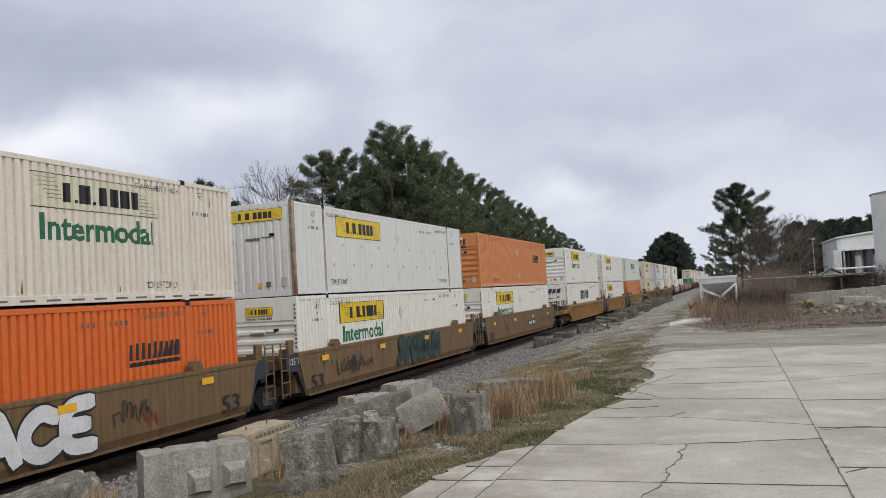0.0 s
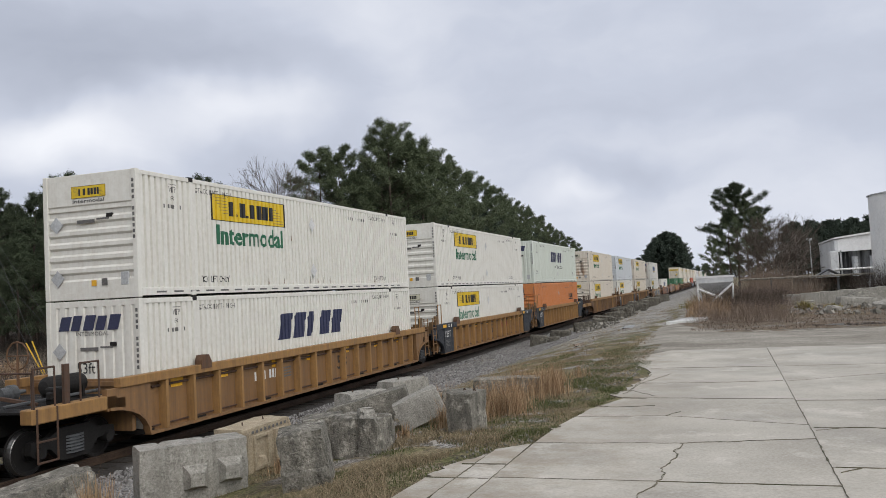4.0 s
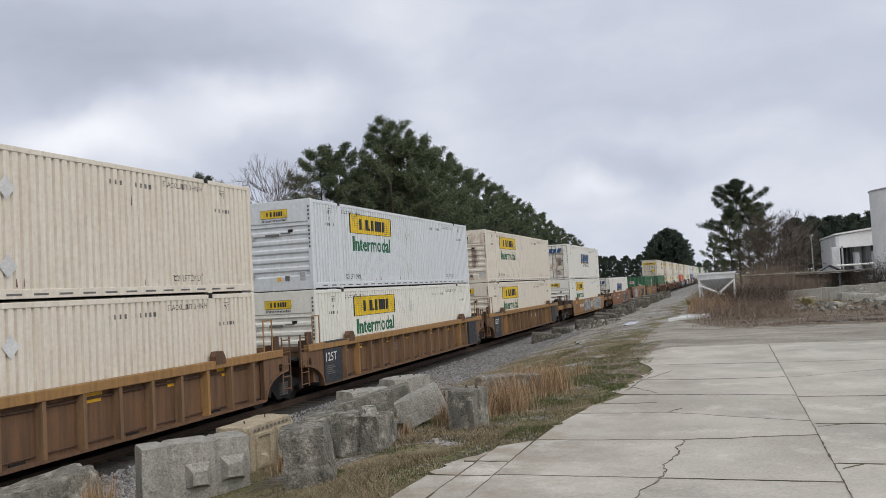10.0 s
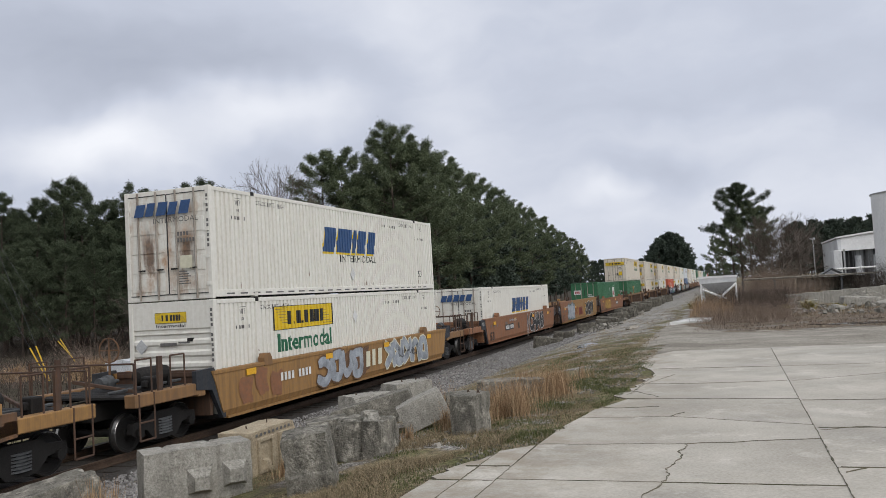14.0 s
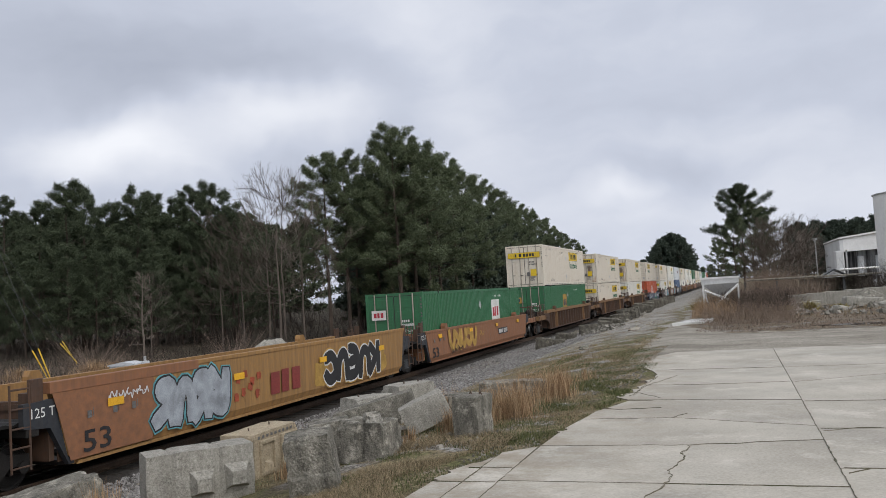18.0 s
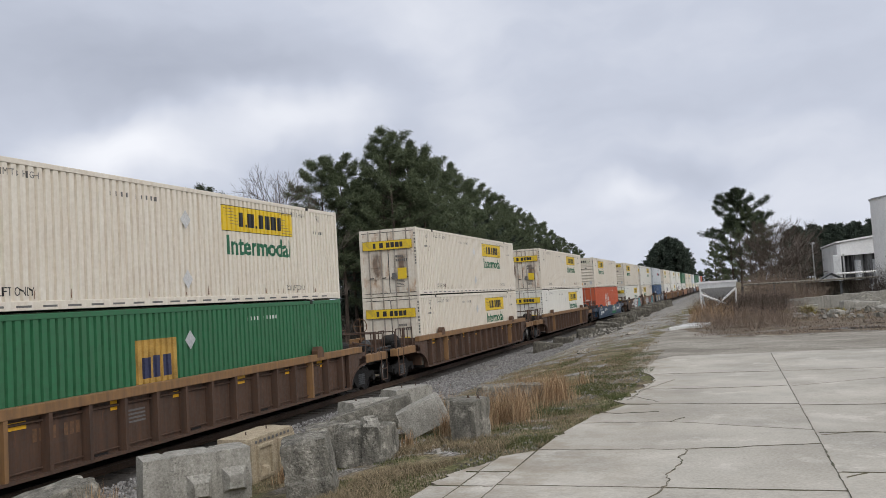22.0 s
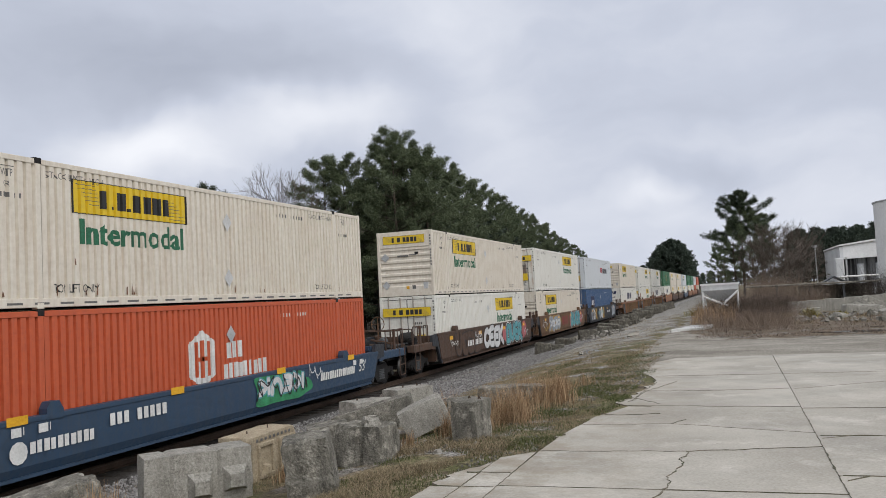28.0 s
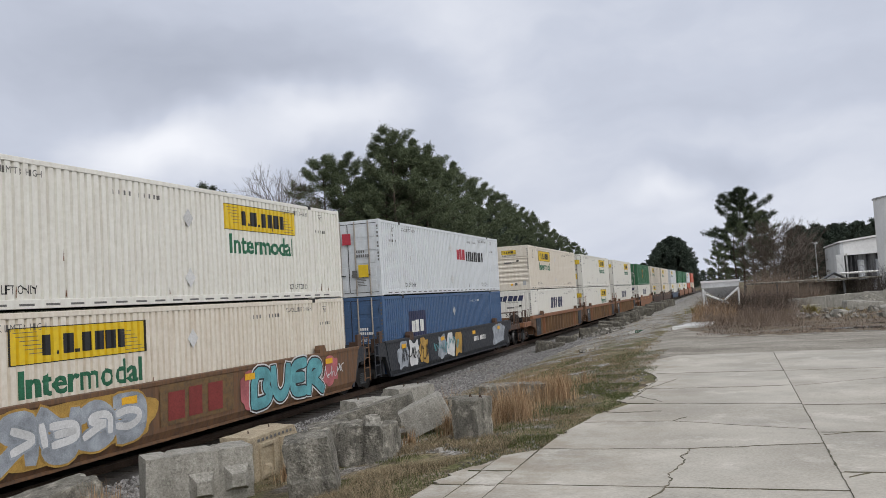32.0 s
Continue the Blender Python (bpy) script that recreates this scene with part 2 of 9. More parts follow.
CREAM, WHITE, COOL = (0.67, 0.622, 0.54), (0.70, 0.69, 0.64), (0.60, 0.63, 0.66)
P = {
    "cream": paint("cream_paint", CREAM, (0.42, 0.305, 0.20), 0.36, 0.09),
    "white": paint("white_paint", WHITE, (0.42, 0.35, 0.28), 0.26, 0.06),
    "cool": paint("cool_white_paint", COOL, (0.40, 0.38, 0.34), 0.30, 0.03),
    "greywhite": paint("greyish_white_paint", (0.62, 0.63, 0.61), (0.34, 0.28, 0.22), 0.3, 0.06),
    "mint": paint("pale_green_white_paint", (0.62, 0.665, 0.60), (0.36, 0.34, 0.26), 0.35, 0.03),
    "orange": paint("bright_orange_paint", (0.62, 0.125, 0.018), (0.30, 0.09, 0.03), 0.35, 0.02),
    "faded": paint("faded_orange_paint", (0.56, 0.20, 0.062), (0.34, 0.15, 0.07), 0.35, 0.03),
    "red": paint("orange_red_paint", (0.50, 0.095, 0.035), (0.25, 0.07, 0.04), 0.35, 0.03),
    "green": paint("green_paint", (0.025, 0.135, 0.058), (0.05, 0.09, 0.05), 0.4, 0.03),
    "blue": paint("blue_paint", (0.045, 0.10, 0.21), (0.07, 0.09, 0.13), 0.4, 0.03),
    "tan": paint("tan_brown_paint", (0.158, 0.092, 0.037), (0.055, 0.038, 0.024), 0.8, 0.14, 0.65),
    "ochre": paint("ochre_paint", (0.225, 0.122, 0.05), (0.10, 0.058, 0.032), 0.75, 0.16, 0.65),
    "gold": paint("yellow_brown_paint", (0.30, 0.165, 0.056), (0.13, 0.07, 0.03), 0.7, 0.12, 0.65),
    "rusty": paint("rusty_brown_paint", (0.155, 0.08, 0.038), (0.05, 0.034, 0.026), 0.8, 0.22, 0.75),
    "rib_brown": paint("brown_rib_paint", (0.20, 0.115, 0.055), (0.06, 0.04, 0.03), 0.8, 0.2, 0.75),
    "clay": paint("clay_brown_paint", (0.24, 0.105, 0.05), (0.13, 0.07, 0.04), 0.6, 0.10, 0.65),
    "umber": paint("dark_brown_paint", (0.082, 0.044, 0.027), (0.032, 0.021, 0.016), 0.8, 0.24, 0.7),
    "guide_rust": paint("rusty_guide_paint", (0.12, 0.062, 0.034), (0.04, 0.026, 0.018), 0.8, 0.3, 0.75),
    "bar_steel": paint("worn_locking_bar_paint", (0.34, 0.31, 0.27), (0.12, 0.08, 0.055), 0.7, 0.15, 0.7),
    "navy": paint("navy_blue_paint", (0.022, 0.05, 0.095), (0.05, 0.06, 0.07), 0.4, 0.02, 0.5),
    "slate": paint("dark_slate_paint", (0.020, 0.024, 0.032), (0.04, 0.034, 0.028), 0.5, 0.05, 0.65),
    "rusted_cream": rust_end("rust_streaked_cream_paint", CREAM),
    "rusted_white": rust_end("rust_streaked_white_paint", WHITE),
    "rusted_post": paint("rusty_post_paint", (0.36, 0.27, 0.19), (0.12, 0.06, 0.035), 0.9, 0.45),
    "grit": plain("grimy_steel", (0.014, 0.012, 0.011), 0.75, 0.2, 8, 0.5, 0.4),
    "steel": plain("worn_wheel_steel", (0.30, 0.29, 0.28), 0.35, 0.9, 10, 0.3, 0.1),
    "rail": plain("rusty_rail_steel", (0.10, 0.065, 0.045), 0.6, 0.4, 10, 0.4, 0.2),
    "black": plain("black_lettering", (0.02, 0.02, 0.022), 0.6, 0, 8, 0.3, 0.0),
    "yellow": paint("yellow_sign_paint", (0.68, 0.47, 0.015), (0.4, 0.28, 0.05), 0.25, 0.02, 0.5),
    "pale_sign": paint("pale_sign_paint", (0.60, 0.58, 0.45), (0.4, 0.36, 0.25), 0.25, 0.02, 0.5),
    "leafgreen": plain("green_lettering", (0.012, 0.12, 0.058), 0.6, 0, 8, 0.2, 0.0),
    "palegreen": plain("faded_green_lettering", (0.12, 0.24, 0.17), 0.6, 0, 8, 0.3, 0.0),
    "ink": plain("dark_blue_lettering", (0.03, 0.035, 0.085), 0.6, 0, 8, 0.2, 0.0),
    "swiftblue": plain("blue_lettering", (0.025, 0.075, 0.20), 0.6, 0, 8, 0.2, 0.0),
    "letterwhite": plain("white_lettering", (0.70, 0.70, 0.68), 0.6, 0, 8, 0.2, 0.0),
    "letterred": plain("red_lettering", (0.42, 0.03, 0.05), 0.6, 0, 8, 0.2, 0.0),
    "maroon": plain("maroon_lettering", (0.20, 0.03, 0.025), 0.6, 0, 8, 0.2, 0.0),
    "reflector": plain("yellow_reflector", (0.75, 0.40, 0.02), 0.4, 0, 8, 0.15, 0.0),
    "grey_letter": plain("grey_lettering", (0.13, 0.125, 0.12), 0.6, 0, 8, 0.2, 0.0),
    "spray_white": plain("white_spray", (0.62, 0.62, 0.62), 0.7, 0, 8, 0.25, 0.0),
    "spray_teal": plain("teal_spray", (0.12, 0.36, 0.40), 0.7, 0, 14, 0.4, 0.0),
    "spray_grey": plain("grey_spray", (0.34, 0.37, 0.41), 0.7, 0, 14, 0.45, 0.0),
    "spray_dark": plain("dark_green_spray", (0.018, 0.055, 0.045), 0.7, 0, 14, 0.35, 0.0),
    "spray_black": plain("black_spray", (0.018, 0.018, 0.02), 0.7, 0, 8, 0.3, 0.0),
    "spray_pink": plain("pink_spray", (0.45, 0.13, 0.14), 0.7, 0, 14, 0.4, 0.0),
    "spray_red": plain("red_spray", (0.36, 0.07, 0.03), 0.7, 0, 14, 0.4, 0.0),
    "spray_gold": plain("golden_spray", (0.45, 0.27, 0.06), 0.7, 0, 14, 0.4, 0.0),
    "spray_green": plain("green_spray", (0.04, 0.28, 0.12), 0.7, 0, 14, 0.5, 0.0),
    "wood": plain("weathered_sleeper_wood", (0.034, 0.027, 0.021), 0.9, 0, 8, 0.4, 0.5),
    "concrete": cast("weathered_concrete", (0.34, 0.325, 0.29), (0.10, 0.096, 0.083)),
    "darkcrete": cast("dark_stained_concrete", (0.225, 0.212, 0.182), (0.052, 0.050, 0.043), 0.025, 0.85),
    "oldcrete": cast("blackened_concrete", (0.135, 0.125, 0.105), (0.045, 0.042, 0.036), 0.03, 0.8),
    "tancrete": cast("tan_concrete", (0.40, 0.335, 0.24), (0.20, 0.165, 0.12)),
    "bark": plain("pine_bark", (0.085, 0.062, 0.048), 0.95, 0, 4, 0.5, 0.8, 0.04),
    "greybark": plain("grey_twig_bark", (0.135, 0.108, 0.090), 0.95, 0, 4, 0.4, 0.4, 0.02),
    "needles": island("pine_needles", (0.038, 0.055, 0.031), (0.165, 0.195, 0.108), 0.7),
    # pine needles with the closed wood's shade put into their colour
    "shadeneedles": island("shaded_wood_needles", (0.024, 0.035, 0.022), (0.110, 0.135, 0.078), 0.8),
    "midneedles": island("dark_pine_needles", (0.018, 0.028, 0.018), (0.085, 0.108, 0.062), 0.8),
    # far needles paled and greyed: aerial haze painted into the colour
    "hazeneedles": island("hazy_pine_needles", (0.045, 0.060, 0.047), (0.072, 0.092, 0.070), 0.95),
    "drygrass": island("dry_grass_blades", (0.105, 0.082, 0.050), (0.36, 0.285, 0.18), 0.9),
    "jointweed": island("joint_weed_blades", (0.05, 0.046, 0.020), (0.22, 0.165, 0.085), 0.9),
    "redgrass": island("russet_broomsedge", (0.17, 0.095, 0.05), (0.50, 0.36, 0.22), 0.9),
    "greengrass": island("green_grass_blades", (0.045, 0.068, 0.022), (0.140, 0.150, 0.060), 0.9),
    # dark twigs, their colour lowered further to hold the shade below the pines
    "darkbrush": island("dark_shaded_brush_twigs", (0.022, 0.018, 0.015), (0.062, 0.049, 0.041), 0.95),
    "palebark": plain("pale_grey_bark", (0.17, 0.14, 0.118), 0.95, 0, 4, 0.4, 0.4, 0.02),
    "palebrush": island("pale_brush_twigs", (0.12, 0.088, 0.070), (0.34, 0.26, 0.21), 0.95),
    "brush": island("brown_brush_twigs", (0.105, 0.080, 0.063), (0.28, 0.215, 0.168), 0.95),
    "yellowleaf": island("yellow_green_leaves", (0.10, 0.10, 0.03), (0.30, 0.235, 0.06), 0.8),
    "stones": island("grey_ballast_stones", (0.115, 0.11, 0.106), (0.31, 0.30, 0.29), 0.9),
    "rubble": island("pale_rubble_stones", (0.10, 0.095, 0.08), (0.32, 0.30, 0.265), 0.9),
    "rust_run": plain("rust_runs", (0.17, 0.075, 0.035), 0.8, 0, 8, 0.4, 0.0),
    "crack_dirt": plain("dirt_in_cracks", (0.19, 0.165, 0.125), 0.95, 0, 20, 0.5, 0.4, 0.004, (0.05, 0.052, 0.022)),
    "joint_earth": plain("dark_joint_earth", (0.17, 0.148, 0.112), 0.95, 0, 8, 0.4, 0.4),
    "siding": plain("light_grey_metal_siding", (0.66, 0.67, 0.68), 0.55, 0.1, 3, 0.2, 0.1),
    "tankpaint": plain("white_tank_paint", (0.80, 0.80, 0.80), 0.5, 0.0, 2, 0.12, 0.05),
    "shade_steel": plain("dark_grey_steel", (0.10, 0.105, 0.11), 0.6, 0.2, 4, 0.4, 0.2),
    "bay_steel": soot("sooty_grey_cladding"),
    "galv": plain("galvanised_steel", (0.48, 0.49, 0.50), 0.5, 0.2, 6, 0.25, 0.1),
    "greybox": plain("pale_grey_cabinet_paint", (0.55, 0.57, 0.60), 0.5, 0.0, 6, 0.1, 0.05),
    "guard": plain("yellow_guard_plastic", (0.70, 0.45, 0.03), 0.5, 0.0, 6, 0.1, 0.0),
    "lens": plain("pale_tarp", (0.58, 0.58, 0.56), 0.7, 0.0, 3, 0.3, 0.4),
}

# ---- mesh helpers ----
def box(bm, x0, x1, y0, y1, z0, z1, bevel=0.0):
    m = Matrix.LocRotScale(((x0 + x1) / 2, (y0 + y1) / 2, (z0 + z1) / 2), None, (abs(x1 - x0), abs(y1 - y0), abs(z1 - z0)))
    made = bmesh.ops.create_cube(bm, size=1, matrix=m)["verts"]
    if bevel:
        edges = list({e for v in made for e in v.link_edges})
        bmesh.ops.bevel(bm, geom=edges, offset=bevel, segments=1, affect="EDGES")
    return bm


def rod(bm, a, b, r, sides=6, r2=None):
    a, b = Vector(a), Vector(b)
    turn = (b - a).to_track_quat("Z", "Y").to_matrix().to_4x4()
    bmesh.ops.create_cone(bm, cap_ends=True, segments=sides, radius1=r, radius2=r if r2 is None else r2, depth=(b - a).length,
                          matrix=Matrix.Translation((a + b) / 2) @ turn)
    return bm


def slab_of(bm, outline, axis, lo, hi):
    """A plate: an outline of (u, v), extruded along an axis from lo to hi. x: (y, z); y: (x, z); z: (x, y)."""
    place = {"x": lambda u, v, w: (w, u, v), "y": lambda u, v, w: (u, w, v), "z": lambda u, v, w: (u, v, w)}[axis]
    a = [bm.verts.new(place(u, v, lo)) for u, v in outline]
    b = [bm.verts.new(place(u, v, hi)) for u, v in outline]
    n = len(outline)
    bm.faces.new(a)
    bm.faces.new(b[::-1])
    for i in range(n):
        bm.faces.new((a[i], a[(i + 1) % n], b[(i + 1) % n], b[i]))
    return bm


def lathe(bm, profile, sides, marks=()):
    """Turned about the x axis from a profile of (x, radius); marks: profile steps that take the second material."""
    rings = []
    for x, r in profile:
        rings.append([bm.verts.new((x, r * math.cos(2 * math.pi * k / sides), r * math.sin(2 * math.pi * k / sides))) for k in range(sides)])
    for i in range(len(rings) - 1):
        for k in range(sides):
            f = bm.faces.new((rings[i][k], rings[i][(k + 1) % sides], rings[i + 1][(k + 1) % sides], rings[i + 1][k]))
            f.material_index = 1 if i in marks else 0
    bm.faces.new(rings[0][::-1])
    bm.faces.new(rings[-1])


def sealed(bm, name):
    bmesh.ops.recalc_face_normals(bm, faces=bm.faces)
    me = bpy.data.meshes.new(name)
    bm.to_mesh(me)
    bm.free()
    return me


def part(name, bm, material, parent, label=""):
    """Links a bmesh, or a mesh that is there already, as one mesh object under a thing or part."""
    me = bm if isinstance(bm, bpy.types.Mesh) else sealed(bm, name)
    if material is not None and not me.materials:
        me.materials.append(material)
    ob = new(name, me)
    ob.parent = parent
    if label:
        ob["label"] = label
    return ob


SHARED = {}


def shared(key, make, material):
    """One mesh for all pieces of the same form and paint."""
    k = (key, material.name)
    if k not in SHARED:
        bm = bmesh.new()
        make(bm)
        SHARED[k] = sealed(bm, key.split("/")[0])
        SHARED[k].materials.append(material)
    return SHARED[k]


def put_part(name, key, make, material, parent, m=None, label=""):
    ob = part(name, shared(key, make, material), None, parent, label)
    if m is not None:
        ob.matrix_basis = m
    return ob


def thing(name, label, category, group="", kind="", at=(0, 0, 0)):
    ob = new(name)
    ob.empty_display_size = 0.3
    ob.location = at
    return tagged(ob, label, category, group, kind)


def raw(name, verts, faces, material):
    me = bpy.data.meshes.new(name)
    me.from_pydata([tuple(v) for v in verts], [], faces)
    me.materials.append(material)
    return me


SIDE = Matrix(((0, 0, 1, 0), (1, 0, 0, 0), (0, 1, 0, 0), (0, 0, 0, 1)))      # writing on the +x side
END = Matrix(((1, 0, 0, 0), (0, 0, -1, 0), (0, 1, 0, 0), (0, 0, 0, 1)))      # writing on the -y end


def letters(body, w, h, material, bold=0.0, shear=0.0):
    """A flat mesh of built-in lettering, w wide and h high, from the lower left corner."""
    k = ("text", body, round(w, 3), round(h, 3), material.name, bold, shear)
    if k not in SHARED:
        cu = bpy.data.curves.new("lettering", "FONT")
        cu.body, cu.resolution_u, cu.offset, cu.shear = body, 2, bold, shear
        ob = bpy.data.objects.new("lettering", cu)
        scene.collection.objects.link(ob)
        dg = bpy.context.evaluated_depsgraph_get()
        me = bpy.data.meshes.new_from_object(ob.evaluated_get(dg))
        bpy.data.objects.remove(ob)
        bpy.data.curves.remove(cu)
        co = np.array([v.co for v in me.vertices])
        lo, hi = co.min(0), co.max(0)
        me.transform(Matrix.Diagonal((w / (hi[0] - lo[0]), h / (hi[1] - lo[1]), 1, 1)) @ Matrix.Translation((-lo[0], -lo[1], 0)))
        me.name = "lettering"
        me.materials.clear()
        me.materials.append(material)
        SHARED[k] = me
    return SHARED[k]


def write(parent, body, u, v, w, h, material, out, face=SIDE, bold=0.0, shear=0.0, name="lettering"):
    """Lettering on a side (u along y) or an end (u along x); out: the plane on which it lies."""
    ob = part(name, letters(body, w, h, material, bold, shear), None, parent)
    ob.matrix_basis = Matrix.Translation((out, u, v) if face is SIDE else (u, out, v)) @ face
    return ob


def bars(parent, shapes, material, out, face=SIDE, name="marking", label=""):
    """Flat plain shapes: each a polygon of (u, v)."""
    if name == "brand_mark" and len(shapes) > 1:
        return [bars(parent, [s], material, out, face, name, label) for s in shapes][0]
    verts, faces = [], []
    for s in shapes:
        faces.append(tuple(range(len(verts), len(verts) + len(s))))
        verts += [(u, v, 0) for u, v in s]
    me = raw(name, verts, faces, material)
    ob = part(name, me, None, parent, label)
    if len(shapes) > 2:
        tagged(ob, label, kind="stuff")
    ob.matrix_basis = Matrix.Translation((out, 0, 0) if face is SIDE else (0, out, 0)) @ face
    return ob


def rect(u0, v0, u1, v1, lean=0.0):
    return [(u0, v0), (u1, v0), (u1 + lean, v1), (u0 + lean, v1)]


def blocks(u, v, w, h, n, lean=0.0, gap=0.2):
    """n plain solid shapes in a row, each of a letter's size."""
    step = w / n
    return [rect(u + i * step, v, u + (i + 1 - gap - 0.12 * (i % 2)) * step, v + h * (1.0 if i % 3 else 0.94), lean) for i in range(n)]


# ---- ground ----
TRACK = -13.471            # the track's middle
RAIL = -0.97               # top of the rails
KNOTS = ((-1500, -1.6), (-60, -1.35), (-20, -1.28), (-10.4, -1.22), (-8.0, -0.72), (-6, -0.36), (-4.4, -0.16), (-3.45, -0.085), (-2.65, -0.06), (-2.4, -0.022), (-1.9, -0.022), (-1.2, -0.06), (30, -0.06), (1500, 0.0))


def ground_z(x, y):
    z = np.interp(x, [k[0] for k in KNOTS], [k[1] for k in KNOTS])
    if x < -2.7:
        z += 0.05 * noise.noise((x * 0.9, y * 0.9, 3.0)) * min(1.0, (-2.7 - x))
    if y > 44 and x > -2:
        z += 0.16 * min(1, (y - 44) / 6) * (noise.noise((x * 0.23, y * 0.23, 9.0)) + 0.4)
    return float(z)


def ground_material():
    m, nt, p = nodes_of("ground_earth")
    tc = nt.nodes.new("ShaderNodeTexCoord")
    v = tc.outputs["Object"]
    sep = put(nt, "SeparateXYZ", i0=v)
    x, y = sep.outputs[0], sep.outputs[1]
    big, mid, fine = noise_of(nt, v, 0.22, 5), noise_of(nt, v, 1.4, 6, 0.6), noise_of(nt, v, 16.0, 6, 0.7)
    spot = noise_of(nt, put(nt, "Mapping", Vector=v, Location=(31, 17, 0)).outputs[0], 0.75, 6, 0.62)
    tuft = noise_of(nt, put(nt, "Mapping", Vector=v, Location=(7, 57, 0)).outputs[0], 4.5, 6, 0.68)
    vor = put(nt, "TexVoronoi", Vector=v, Scale=22.0)
    grit = put(nt, "SeparateColor", i0=vor.outputs["Color"]).outputs[0]

    def sum_of(*parts):
        out = parts[0]
        for q in parts[1:]:
            out = put(nt, "Math", i0=out, i1=q).outputs[0]
        return out

    def times(*parts):
        out = parts[0]
        for q in parts[1:]:
            n = put(nt, "Math", i0=out, i1=q)
            n.operation = "MULTIPLY"
            out = n.outputs[0]
        return out

    wob = sum_of(x, steps(nt, big, 0.3, 0.7, -0.8, 0.8), steps(nt, mid, 0.3, 0.7, -0.25, 0.25))
    band = lambda f, lo, hi, soft: times(steps(nt, f, lo - soft, lo + soft), steps(nt, f, hi - soft, hi + soft, 1.0, 0.0))
    gravel = blend(nt, grit, (0.13, 0.125, 0.118), (0.36, 0.35, 0.335))
    earth = blend(nt, steps(nt, mid, 0.35, 0.65), (0.085, 0.066, 0.046), (0.175, 0.144, 0.104))
    straw = blend(nt, steps(nt, tuft, 0.38, 0.62), (0.115, 0.092, 0.052), (0.26, 0.212, 0.135))
    green = blend(nt, steps(nt, tuft, 0.38, 0.62), (0.052, 0.062, 0.020), (0.125, 0.125, 0.048))
    base = blend(nt, steps(nt, mid, 0.40, 0.56), earth, straw)
    base = blend(nt, times(steps(nt, spot, 0.46, 0.58, 0.0, 0.85), steps(nt, tuft, 0.36, 0.52)), base, green)
    # loose gravel among the grass, and the wide strip that spills from the track's bed
    base = blend(nt, times(band(wob, -7.6, -3.0, 0.4), steps(nt, y, 9.0, 12.0), steps(nt, sum_of(spot, steps(nt, mid, 0.3, 0.7, -0.06, 0.06)), 0.46, 0.38)), base, gravel)
    base = blend(nt, band(wob, -11.4, -7.7, 0.7), base, gravel)
    # the lane: two grey ruts with a grassy middle
    far = steps(nt, sum_of(y, steps(nt, mid, 0.3, 0.7, -3.0, 3.0)), 32.0, 41.0)
    lane = blend(nt, steps(nt, mid, 0.4, 0.62), (0.20, 0.188, 0.168), (0.34, 0.325, 0.295))
    base = blend(nt, times(far, band(wob, -7.6, -3.9, 0.35), steps(nt, tuft, 0.30, 0.44)), base, lane)
    base = blend(nt, times(far, band(wob, -3.1, -1.9, 0.2)), base, lane)
    # thin asphalt between the slabs and the waste ground
    limit = sum_of(y, steps(nt, x, -2.7, -0.2, -41.0, -34.2), steps(nt, mid, 0.3, 0.7, -1.0, 1.0), steps(nt, tuft, 0.3, 0.7, -0.3, 0.3))
    side = sum_of(x, steps(nt, mid, 0.3, 0.7, -0.14, 0.14))
    apron = times(steps(nt, side, -3.10, -3.0), steps(nt, limit, 0.25, -0.25), steps(nt, sum_of(y, steps(nt, mid, 0.3, 0.7, -1.4, 1.4)), 20.5, 22.5))
    tar = blend(nt, steps(nt, noise_of(nt, put(nt, "Mapping", Vector=v, Scale=(0.5, 1.0, 1.0)).outputs[0], 0.7, 7, 0.65), 0.38, 0.62), (0.20, 0.182, 0.152), (0.33, 0.305, 0.262))
    base = blend(nt, apron, base, tar)
    # dead leaves and mud on the waste ground
    waste = times(steps(nt, side, -2.7, -2.2), steps(nt, limit, -0.2, 0.3), steps(nt, limit, 46.0, 30.0))
    litter = blend(nt, steps(nt, tuft, 0.38, 0.62), (0.068, 0.052, 0.038), (0.20, 0.158, 0.112))
    litter = blend(nt, steps(nt, spot, 0.52, 0.6, 0.0, 0.8), litter, blend(nt, grit, (0.10, 0.092, 0.08), (0.26, 0.245, 0.22)))
    base = blend(nt, waste, base, litter)
    base = blend(nt, steps(nt, apron, 0.0, 1.0, 0.8, 0.3), base, steps(nt, fine, 0.3, 0.7), "SOFT_LIGHT")
    base = blend(nt, 0.3, base, grit, "SOFT_LIGHT")
    # leaf litter under the wood
    base = blend(nt, steps(nt, wob, -19.0, -24.0, 0.0, 0.8), base, (0.036, 0.029, 0.022))
    nt.links.new(base, p.inputs["Base Color"])
    p.inputs["Roughness"].default_value = 0.95
    p.inputs["Specular IOR Level"].default_value = 0.2
    bumped(nt, p, blend(nt, 0.4, fine, vor.outputs["Distance"]), 0.7, 0.03)
    return m


def spread(dense_lo, dense_hi, step, far):
    mid = list(np.arange(dense_lo, dense_hi + 1e-6, step))
    out, s = [], step
    while mid[-1] + s < far:
        s *= 1.35
        mid.append(mid[-1] + s)
    a, s = mid[0], step
    while a - s > -far:
        s *= 1.35
        a -= s
        out.append(a)
    return out[::-1] + mid


